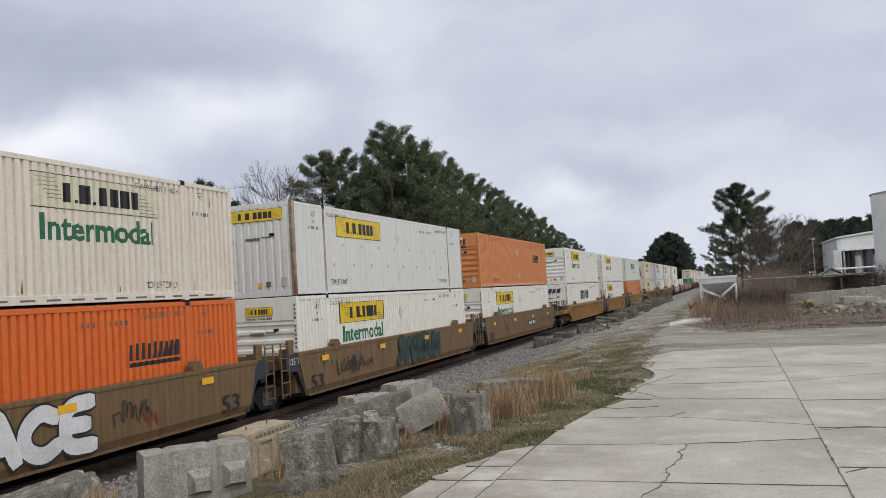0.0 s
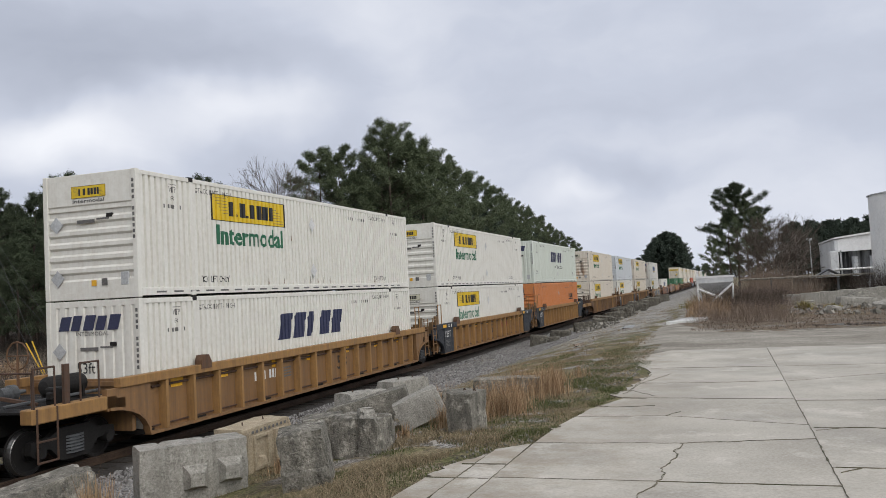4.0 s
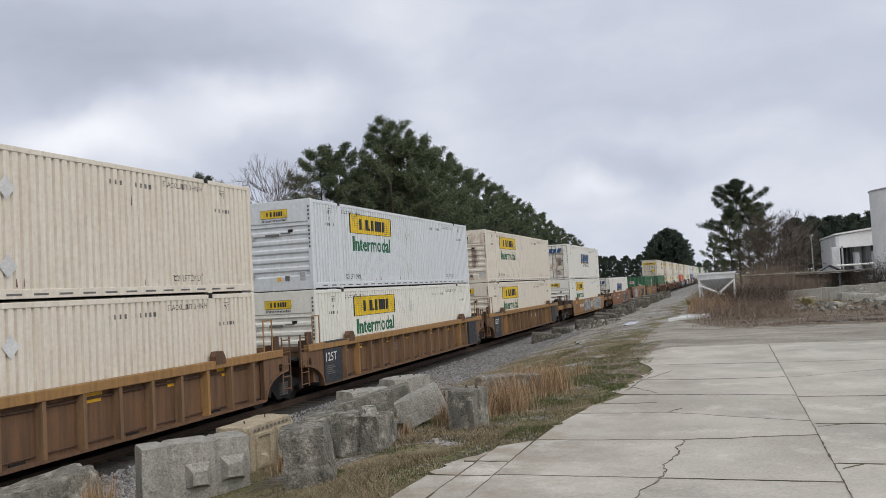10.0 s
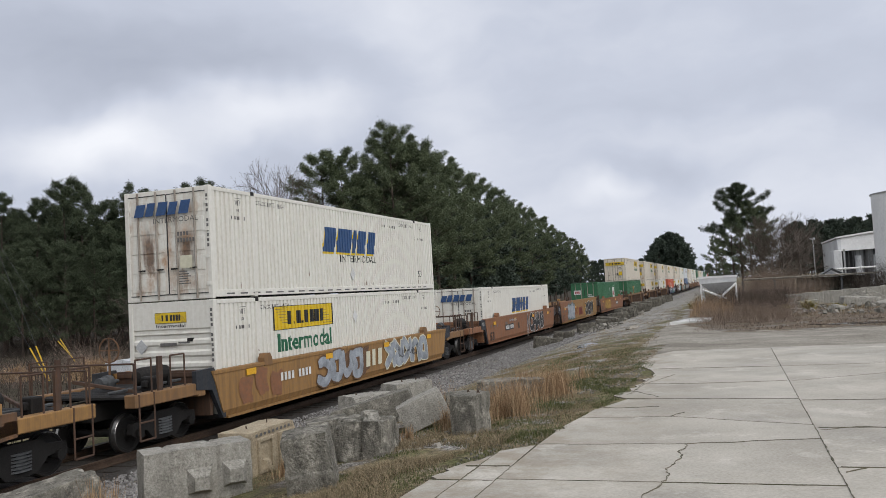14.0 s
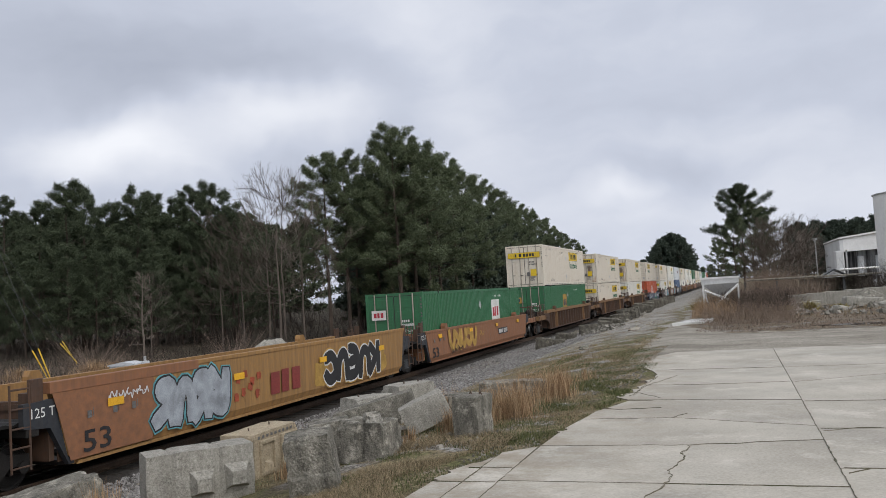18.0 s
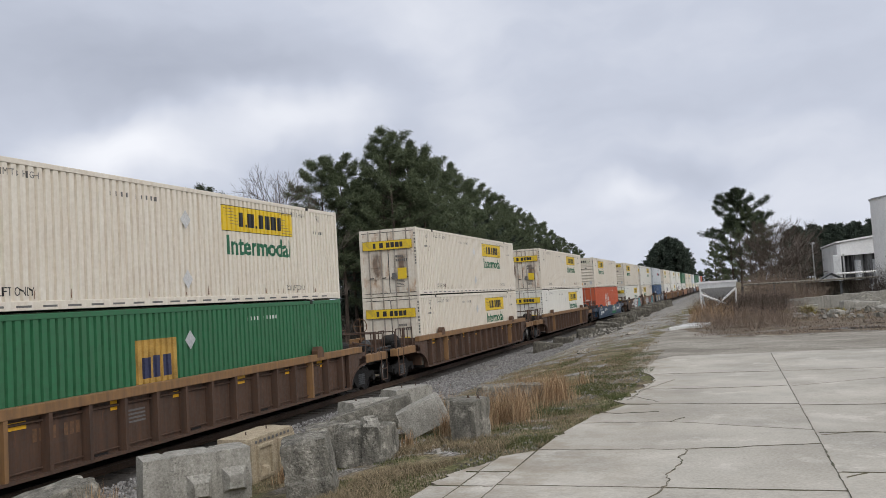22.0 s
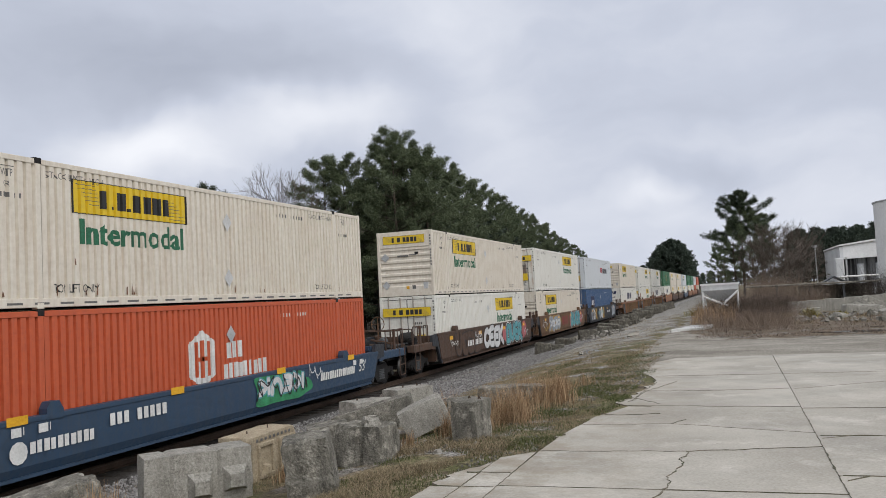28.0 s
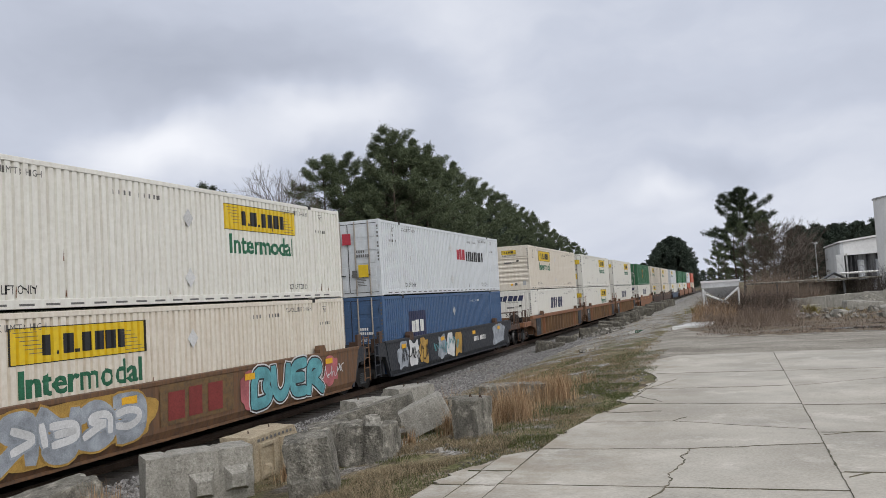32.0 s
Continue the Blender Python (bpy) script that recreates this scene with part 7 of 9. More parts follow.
def knob(bm, x, y, z, r):
    """A four-sided stub on the block's face (towards -y)."""
    lo = [bm.verts.new((x + a * r, y, z + b * r)) for a, b in ((-1, -1), (1, -1), (1, 1), (-1, 1))]
    hi = [bm.verts.new((x + a * r * 0.55, y - r * 0.95, z + b * r * 0.5 - r * 0.12)) for a, b in ((-1, -1), (1, -1), (1, 1), (-1, 1))]
    bm.faces.new(hi)
    for i in range(4):
        bm.faces.new((lo[i], lo[(i + 1) % 4], hi[(i + 1) % 4], hi[i]))
    bmesh.ops.subdivide_edges(bm, edges=bm.edges[:], cuts=4, use_grid_fill=True)
    for v in bm.verts:
        v.co += Vector(noise.noise_vector(v.co * 9 + Vector((x * 5, 0, 0)))) * 0.009


def block(x, y, l, w, h, rz, mat="concrete", rough=0.012, tilt=(0, 0), knobs=(), sunk=0.04, lift=0.0, words="weathered grey concrete block lying in dry grass", loops=(), cuts=13, chips=1.0, grooves=(), hollow=None, ledge=None):
    ob = thing("concrete_block", words, "concrete block", "blocks along the track", at=(0, 0, 0))
    bm = box(bmesh.new(), -l / 2, l / 2, -w / 2, w / 2, 0, h)
    weathered(bm, l, w, h, rough, x * 3 + y, cuts, chips, grooves, hollow, ledge)
    part("body", bm, P[mat], ob)
    for kx, kz in knobs:
        bm = bmesh.new()
        knob(bm, kx, -w / 2 + 0.015, kz, 0.17)
        part("knob", bm, P["concrete"], ob)
    for lx in loops:
        bm = bmesh.new()
        rod(bm, (lx, 0, h - 0.04), (lx + 0.025, 0.02, h + 0.045), 0.010)
        rod(bm, (lx + 0.025, 0.02, h + 0.045), (lx + 0.065, 0.03, h - 0.04), 0.010)
        part("lifting_loop", bm, P["rail"], ob)
    ob.matrix_world = pose(x, y, ground_z(x, y) - sunk + lift, tilt[0], tilt[1], rz)
    return ob


block(-7.0, 9.5, 1.4, 0.55, 0.85, 48, rough=0.006, knobs=((0.0, 0.42), (0.46, 0.46)), sunk=0.04, words="pale grey concrete block with two pyramid knobs", cuts=29, chips=0.35, grooves=(-0.36, 0.22))
block(-7.95, 7.9, 1.3, 0.6, 0.84, 66, "darkcrete", 0.012, (0, -9), chips=2.0, words="rough concrete block with a worn rounded top")
tan = block(-7.42, 11.75, 1.42, 0.6, 0.80, 92, "tancrete", 0.004, cuts=9, chips=0.7, words="tan concrete block with sunk square panels", loops=(-0.35, 0.3))
for lx in (-0.33, 0.33):
    for x0, x1, z0, z1 in ((-0.24, 0.24, 0.14, 0.20), (-0.24, 0.24, 0.62, 0.68), (-0.24, -0.18, 0.20, 0.62), (0.18, 0.24, 0.20, 0.62)):
        part("panel_rim", box(bmesh.new(), lx + x0, lx + x1, -0.345, -0.29, z0, z1, 0.008), P["tancrete"], tan)
    knob_bm = bmesh.new()
    knob(knob_bm, lx, -0.295, 0.26, 0.09)
    part("knob", knob_bm, P["tancrete"], tan)
bars(tan, [rect(-0.62 + 0.13 * k, 0.71, -0.55 + 0.13 * k, 0.755) for k in range(9)], P["grey_letter"], -0.316, END, "scrawled_mark")
block(-5.15, 9.42, 0.60, 0.6, 0.76, 24, "darkcrete", 0.028, (4, -8), chips=1.5, ledge=(0.30, 0.035), cuts=19, words="rough exposed-aggregate concrete block, leaning")
block(-5.33, 11.4, 0.80, 0.6, 0.60, -2, "darkcrete", 0.018, (0, 1), chips=1.6, cuts=21, grooves=(0.02,), hollow=(0.06, 0.0, 0.30, 0.12), words="broken concrete block with a crumbling hollow top")
block(-5.30, 11.55, 0.26, 0.22, 0.15, 50, "concrete", 0.03, lift=0.50, sunk=0.0, cuts=6, chips=3.0, words="lump of broken concrete on a block")
block(-6.1, 11.75, 0.62, 0.55, 0.66, 30, "darkcrete", 0.02, (0, -6), chips=1.6)
block(-5.15, 13.62, 0.82, 0.5, 0.5, 22, "concrete", 0.012, (0, -24), lift=0.13, chips=1.3, words="grey concrete block tipped on its edge")
block(-4.06, 12.62, 0.46, 0.5, 0.68, -13, "darkcrete", 0.009, (2, 1), chips=1.2, cuts=17, words="upright concrete block with steel lifting loops", loops=(-0.06, 0.12))
block(-7.07, 15.18, 0.98, 0.6, 0.78, 64, "concrete", 0.016, chips=2.2, grooves=(0.28,), loops=(-0.25,))
block(-6.6, 16.15, 1.0, 0.6, 0.8, 64, "concrete", 0.010, loops=(-0.1, 0.3))
block(-6.3, 13.95, 1.5, 0.5, 0.44, 20, "darkcrete", 0.010, (0, -14), lift=0.25, words="slanting concrete slab propped between blocks")
block(-4.75, 14.2, 0.5, 0.5, 0.56, 10, "darkcrete", 0.02)
block(-4.9, 17.9, 1.3, 0.6, 0.38, 10, "darkcrete", 0.015, chips=1.5, words="low pale concrete block half hidden in dry grass")
block(-4.15, 17.2, 0.7, 0.5, 0.36, -8, "darkcrete", 0.015, chips=1.5, words="dark concrete block half hidden in dry grass")
rnd = random.Random(11)
for k, (x, y, l, h) in enumerate(((-10.2, 45.2, 0.9, 0.6), (-9.5, 46.0, 0.7, 0.3), (-9.9, 50.2, 1.2, 0.5), (-9.3, 55.0, 1.2, 0.6), (-8.6, 57.5, 0.9, 0.55), (-8.6, 60, 1.6, 0.6), (-8.2, 63, 1.4, 0.7),
                                  (-7.9, 66, 1.4, 0.8), (-8.5, 71, 1.9, 0.9), (-8.0, 76, 1.7, 0.9), (-8.6, 84, 1.9, 1.0), (-8.3, 92, 1.8, 1.0), (-8.7, 101, 1.8, 1.0), (-8.2, 110, 1.8, 1.0))):
    block(x, y, l, 0.7, h + 0.1, rnd.uniform(-10, 30), "oldcrete", 0.05, (rnd.uniform(-7, 7), rnd.uniform(-8, 8)), sunk=0.14, cuts=5, chips=2.5, words="dark weathered concrete block beside the track")


for x, y, l, w, h, rz, sunk, tilt in ((6.9, 53.4, 2.0, 1.3, 0.62, 8, 0.15, (0, 4)), (8.0, 50.5, 1.1, 0.8, 0.45, 30, 0.12, (6, -8)), (8.2, 49.5, 0.8, 0.6, 0.4, -20, 0.1, (0, 10)), (10.2, 51.5, 1.2, 0.9, 0.6, 12, 0.15, (-5, 6)), (5.2, 48.6, 0.8, 0.5, 0.35, 40, 0.1, (0, 12)), (3.9, 53.5, 1.6, 0.8, 0.5, 5, 0.12, (0, -4))):
    block(x, y, l, w, h, rz, "concrete", 0.03, tilt, sunk=sunk, cuts=5, chips=3.0, words="broken concrete lump on waste ground")


def rubble_at(cx, cy, rx, ry, hz):
    def area(rng):
        a, r = rng.uniform(0, 6.28), math.sqrt(rng.random())
        x, y = cx + rx * r * math.cos(a), cy + ry * r * math.sin(a)
        return x, y, ground_z(x, y) + hz * (1 - r) * rng.random(), 1.0
    return area


for k, (cx, cy, rx, ry, hz, n, s, words) in enumerate(((-7.9, 52, 1.2, 4, 0.35, 140, 0.13, "heap of broken concrete beside the track"), (-8.2, 68, 1.0, 9, 0.3, 110, 0.15, "rubble along the track"),
                                                       (-3.1, 11.0, 0.45, 1.6, 0.0, 240, 0.022, "scattered gravel on the verge"), (-4.5, 12.3, 0.9, 0.8, 0.0, 22, 0.05, "scattered broken concrete"),
                                                       (-2.9, 19.5, 0.8, 3.0, 0.0, 420, 0.028, "loose gravel at the yard's edge"), (7.0, 50, 5, 6, 0.1, 260, 0.15, "scattered rubble in the scrub"))):
    tagged(new("rubble", heap("rubble", n, rubble_at(cx, cy, rx, ry, hz), s, P["rubble"], 20 + k, 0.3)), words, "rubble", kind="stuff")


# ---- plants ----
def blades(name, count, area, height, width, material, seed, lean=0.35):
    """Grass: each blade two narrow bent pieces."""
    rng = np.random.default_rng(seed)
    vs, fs = [], []
    for i in range(count):
        x, y, z, s = area(rng)
        h = height * s * rng.uniform(0.5, 1.1)
        a = rng.uniform(0, 6.28)
        d = np.array((math.cos(a), math.sin(a), 0))
        w = np.array((-d[1], d[0], 0)) * width * rng.uniform(0.6, 1.2)
        k = rng.uniform(0.1, 1.0) * lean * h
        p0, p1, p2 = np.array((x, y, z - 0.02)), np.array((x, y, z + h * 0.6)) + d * k * 0.4, np.array((x, y, z + h)) + d * k
        n = len(vs)
        vs += [p0 - w, p0 + w, p1 + w * 0.7, p1 - w * 0.7, p2]
        fs += [(n, n + 1, n + 2, n + 3), (n + 3, n + 2, n + 4)]
    return raw(name, vs, fs, material)


def on_yard(x, y):
    return y < 25.5 and x > np.interp(y, (0, 9.9, 10.6, 11.06, 14.2, 15.4, 20, 25.5), (-3.38, -3.38, -3.08, -2.62, -2.32, -2.1, -2.0, -1.9))


def patch(x0, x1, y0, y1, power=1.0, clump=0.0, seed=0.0, keep=-0.1):
    def area(rng):
        for _ in range(30):
            x, y = rng.uniform(x0, x1), y0 + (y1 - y0) * rng.random() ** power
            if noise.noise((x * 0.8 + seed, y * 0.8, seed)) > keep and not on_yard(x, y):
                break
        return x, y, ground_z(x, y), 1.0 + 0.5 * noise.noise((x * 1.7, y * 1.7, 4 + seed))
    return area


def tufts(spots, spread):
    def area(rng):
        x, y, s = spots[int(rng.integers(len(spots)))]
        r, a = abs(rng.normal(0, spread)), rng.uniform(0, 6.28)
        x, y = x + r * math.cos(a), y + r * math.sin(a)
        return x, y, ground_z(x, y), s * (1 - 0.3 * min(1, r / spread / 2))
    return area


def stuff(name, me, label, category):
    return tagged(new(name, me), label, category, kind="stuff")


stuff("dry_grass", blades("dry_grass", 46000, patch(-7.6, -2.2, 6.5, 28, 1.5, 0, 2.0, -0.08), 0.055, 0.0028, P["drygrass"], 1, 1.9), "short dead straw-coloured grass on the verge", "grass")
stuff("matted_grass", blades("matted_grass", 17000, patch(-6.2, -3.2, 7.0, 14, 1.2, 0, 33.0, 0.10), 0.10, 0.0025, P["drygrass"], 61, 2.4), "matted straw tufts on the verge", "grass")
stuff("edge_green", blades("edge_green", 14000, patch(-3.7, -2.1, 11.2, 21, 1.1, 0, 51.0, 0.08), 0.06, 0.0032, P["greengrass"], 62, 1.1), "fresh green grass along the yard's edge", "grass")
stuff("green_grass", blades("green_grass", 30000, patch(-5.6, -2.0, 8.0, 28, 1.2, 0, 7.0, -0.02), 0.045, 0.0034, P["greengrass"], 2, 1.2), "low green grass patches on the verge", "grass")
rnd = random.Random(5)
sedge = [(-3.85 + rnd.gauss(0, 0.2), 14.0 + rnd.gauss(0, 0.35), rnd.uniform(0.5, 1.15)) for k in range(9)] + [(-4.05 + rnd.gauss(0, 0.3), 16.9 + rnd.gauss(0, 0.7), rnd.uniform(0.55, 1.0)) for k in range(9)] + [(-4.6, 13.3, 0.7), (-5.1, 14.4, 1.0), (-5.0, 14.3, 0.8)]
stuff("broomsedge", blades("broomsedge", 3000, tufts(sedge, 0.16), 0.82, 0.003, P["redgrass"], 3, 0.8), "tall russet broomsedge clumps beside the blocks", "grass")
sedge2 = [(rnd.uniform(-4.9, -3.3), rnd.uniform(15.5, 19.5), rnd.uniform(0.4, 0.9)) for k in range(16)] + [(rnd.uniform(-5.8, -3.0), rnd.uniform(19.5, 30), rnd.uniform(0.2, 0.55)) for k in range(30)]
stuff("tall_dry_grass", blades("tall_dry_grass", 1000, tufts(sedge2, 0.3), 0.32, 0.004, P["drygrass"], 4, 1.1), "pale dry grass clumps along the verge", "grass")
stuff("reddish_grass", blades("reddish_grass", 900, tufts(sedge2[:12], 0.2), 0.7, 0.005, P["redgrass"], 14, 0.5), "russet seed heads among dry grass", "grass")
sedge3 = [(-6.95, 7.5, 1.35), (-7.05, 7.65, 1.25), (-6.8, 7.55, 1.3), (-6.6, 7.5, 1.1), (-5.6, 10.0, 0.4), (-6.3, 10.6, 0.45), (-5.0, 12.3, 0.5), (-4.6, 12.9, 0.7)]
stuff("dock_weed", blades("dock_weed", 620, tufts(sedge3, 0.09), 0.66, 0.007, P["redgrass"], 6, 0.4), "rust-brown dead weeds before a block", "weeds")
wr = random.Random(8)
joint_weeds = [(0.92 + wr.uniform(-0.02, 0.02), 7.2 + wr.random() ** 1.4 * 14, wr.uniform(0.3, 1.0)) for k in range(60)] + [(-2.64, wr.uniform(6.5, 10.9), wr.uniform(0.4, 1.3)) for k in range(26)] + [(-3.05, wr.uniform(6.5, 10.3), wr.uniform(0.4, 1.2)) for k in range(22)] + [(wr.uniform(-2.6, 0.9), 8.98, wr.uniform(0.2, 0.7)) for k in range(22)] + [(0.92, 8.5 + 0.4 * k, 0.5 + 0.4 * (k % 3 == 0)) for k in range(20)] + [(-2.65, 7.5 + 0.35 * k, 0.6) for k in range(12)] + [(-3.0, 7.0 + 0.3 * k, 0.8) for k in range(12)] + [(-2.4 + 0.3 * k, 8.98, 0.4) for k in range(11)]
stuff("joint_weeds", blades("joint_weeds", 2600, tufts(joint_weeds, 0.02), 0.05, 0.004, P["jointweed"], 15, 1.0), "small dry weeds in the slab joints", "weeds")
stuff("lane_grass", blades("lane_grass", 4200, patch(-7.5, -2.8, 24, 70, 1.2, 0, 12.0, 0.15), 0.075, 0.008, P["drygrass"], 8, 1.2), "thin dry grass along the gravel lane", "grass")


def twigs(name, count, area, height, material, seed, stems=7, lean=0.6):
    """Leafless brush: fans of thin crooked stems."""
    rng = np.random.default_rng(seed)
    vs, fs = [], []
    for i in range(count):
        x, y, z, s = area(rng)
        for k in range(stems):
            a, h = rng.uniform(0, 6.28), height * s * rng.uniform(0.5, 1.0)
            p = np.array((x + rng.normal(0, 0.12), y + rng.normal(0, 0.12), z - 0.03))
            d = np.array((math.cos(a) * lean, math.sin(a) * lean, 1.0)) * h / 3
            w = 0.008 * (0.6 + height * 0.25)
            u = np.array((w, 0, 0)) if abs(math.sin(a)) > 0.5 else np.array((0, w, 0))
            for q in range(3):
                e = p + d + rng.normal(0, 0.07 * h, 3)
                n = len(vs)
                vs += [p - u, p + u, e + u * 0.6, e - u * 0.6]
                fs.append((n, n + 1, n + 2, n + 3))
                if q:
                    for r in range(3):
                        t = e + np.array((rng.normal(0, 0.16 * h), rng.normal(0, 0.16 * h), rng.uniform(0.02, 0.22) * h))
                        n = len(vs)
                        vs += [e - u * 0.5, e + u * 0.5, t]
                        fs.append((n, n + 1, n + 2))
                p, u = e, u * 0.65
    return raw(name, vs, fs, material)


stuff("dark_scrub", twigs("dark_scrub", 380, patch(-1.2, 3.3, 46, 62, 0.7, 0, 43.0, 0.05), 1.15, P["darkbrush"], 81, 9, 1.1), "dark leafless bushes on waste ground", "scrub")
stuff("pale_scrub", twigs("pale_scrub", 240, patch(-1.8, 3.8, 43, 60, 0.8, 0, 47.0, 0.0), 0.8, P["palebrush"], 82, 8, 1.0), "pale dead stalks on waste ground", "scrub")
stuff("scrub_brush", twigs("scrub_brush", 520, patch(-2.1, 3.6, 47.5, 64, 0.62, 0, 3.3, -0.02), 1.0, P["brush"], 31, 8, 1.0), "leafless brown scrub on waste ground", "scrub")
stuff("low_scrub", blades("low_scrub", 6500, patch(-2.2, 16, 43.5, 66, 1.0, 0, 5.0, 0.0), 0.17, 0.012, P["drygrass"], 32, 1.3), "tangled dead weeds on waste ground", "weeds")
stuff("red_weeds", blades("red_weeds", 800, patch(-2.4, 2.0, 46, 58, 0.7, 0, 6.0, 0.12), 0.55, 0.010, P["redgrass"], 36, 0.6), "russet dead weeds on waste ground", "weeds")
stuff("front_scrub", twigs("front_scrub", 420, patch(-1.7, 2.7, 38.5, 50, 0.8, 0, 23.0, 0.02), 0.62, P["brush"], 51, 8, 1.1), "low leafless scrub at the edge of the waste ground", "scrub")
stuff("waste_litter", blades("waste_litter", 9000, patch(-1.6, 15, 34.6, 50, 1.0, 0, 25.0, -0.15), 0.10, 0.012, P["brush"], 52, 2.2), "dead stalks and leaves on the waste ground", "weeds")
stuff("russet_stand", blades("russet_stand", 1500, patch(-2.3, 0.0, 44, 60, 0.8, 0, 27.0, -0.1), 1.0, 0.008, P["redgrass"], 53, 0.7), "pale russet stand of dead grass before the hopper", "grass")
stuff("bank_thicket", twigs("bank_thicket", 300, patch(2.0, 6.2, 92, 104, 1.0, 0, 29.0, -0.5), 2.7, P["brush"], 54, 9, 0.7), "tall brown leafless thicket", "scrub")
stuff("edge_grass", blades("edge_grass", 12000, patch(-3.6, -2.3, 10.6, 26, 1.2, 0, 21.0, 0.0), 0.05, 0.003, P["drygrass"], 41, 1.4), "short dead grass at the yard's broken edge", "grass")
stuff("bank_brush", twigs("bank_brush", 330, patch(-1.6, 6, 62, 69, 1.0, 0, 19.0, -0.4), 1.8, P["brush"], 42, 8, 0.8), "dense leafless brush before the low roof", "scrub")
stuff("pale_brush", twigs("pale_brush", 150, patch(-42, -31, 31, 42, 1.0, 0, 31.0, -0.1), 1.15, P["palebrush"], 55, 8, 0.9), "pale leafless brush beyond the track", "scrub")
stuff("russet_brush", blades("russet_brush", 2600, tufts([(-31.2, 34.2, 1.0), (-30.4, 34.6, 0.9), (-32.4, 35.4, 0.9), (-29.6, 35.5, 0.7), (-36.5, 34.5, 0.8)], 0.7), 1.25, 0.012, P["redgrass"], 56, 0.9), "russet dead grass beyond the track", "grass")
stuff("pale_shrubs", twigs("pale_shrubs", 26, tufts([(-33.4, 36.2, 1.3), (-33.0, 36.6, 1.2), (-27.0, 40.5, 1.2)], 0.35), 2.2, P["palebrush"], 57, 12, 0.9), "pale bare shrubs beyond the track", "shrubs")
stuff("thicket", twigs("thicket", 420, patch(8.6, 17, 60.5, 72, 1.0, 0, 8.0, -0.4), 2.3, P["darkbrush"], 33), "dark leafless thicket before the tank", "scrub")
stuff("trackside_brush", twigs("trackside_brush", 480, patch(-62, -20, 26, 62, 1.0, 0, 9.0, -0.1), 1.25, P["darkbrush"], 34, 7), "brown leafless brush beyond the track", "scrub")
stuff("trackside_weeds", blades("trackside_weeds", 9000, patch(-50, -17.2, 16, 60, 1.0, 0, 11.0, -0.3), 0.45, 0.016, P["darkbrush"], 35, 0.9), "dead weeds beyond the track", "weeds")
stuff("understory", twigs("understory", 900, patch(-90, -33, 50, 140, 1.0, 0, 13.0, -0.6), 4.0, P["darkbrush"], 37, 7), "dark leafless understory below the pines", "scrub")
stuff("yellow_shrubs", blades("yellow_shrubs", 900, tufts([(2.3, 50, 0.8), (2.7, 50.4, 0.7), (3.8, 50, 1.1), (3.9, 50.1, 1.0), (5.4, 59.6, 1.5), (5.5, 59.8, 1.4), (5.4, 50, 0.6), (-2.6, 62, 1.2)], 0.3), 0.55, 0.028, P["yellowleaf"], 38, 1.6), "yellow-green young shrubs on waste ground", "shrubs")


def tree_limbs(bm, seed, height, girth, limbs, bare, reach, lift=0.10, tip_off=(0.62, 3.0)):
    """A tapered, slightly bent trunk and its limbs; returns the limbs' lines."""
    rnd = random.Random(seed)
    pts = [Vector((0, 0, -0.3))]
    for k in range(1, 7):
        pts.append(Vector((rnd.uniform(-0.12, 0.12) * k * 0.4, rnd.uniform(-0.12, 0.12) * k * 0.4, height * k / 6 * 0.97)))
    for k in range(6):
        rod(bm, pts[k], pts[k + 1], girth * (1 - k / 6.6), 7, girth * (1 - (k + 1) / 6.6))
    lines = []
    for i in range(limbs):
        f = bare + (1 - bare) * (i + rnd.random()) / limbs
        z = f * height * 0.97
        k = min(5, int(f * 6))
        base = pts[k].lerp(pts[k + 1], f * 6 - k) if k < 6 else pts[6]
        a = i * 2.4 + rnd.uniform(-0.5, 0.5)
        g = (f - bare) / (1 - bare)
        ln = reach * (0.55 + 0.6 * math.sin(math.pi * min(1, 0.25 + g * 0.78))) * (1.05 - tip_off[0] * g ** tip_off[1]) * rnd.uniform(0.5, 1.2)
        up = lift + 0.65 * g + rnd.uniform(-0.12, 0.2)
        tip = base + Vector((math.cos(a), math.sin(a), up)) * ln
        rod(bm, base, tip, girth * 0.22 * (1.1 - g), 4, 0.015)
        lines.append((base, tip))
    return lines


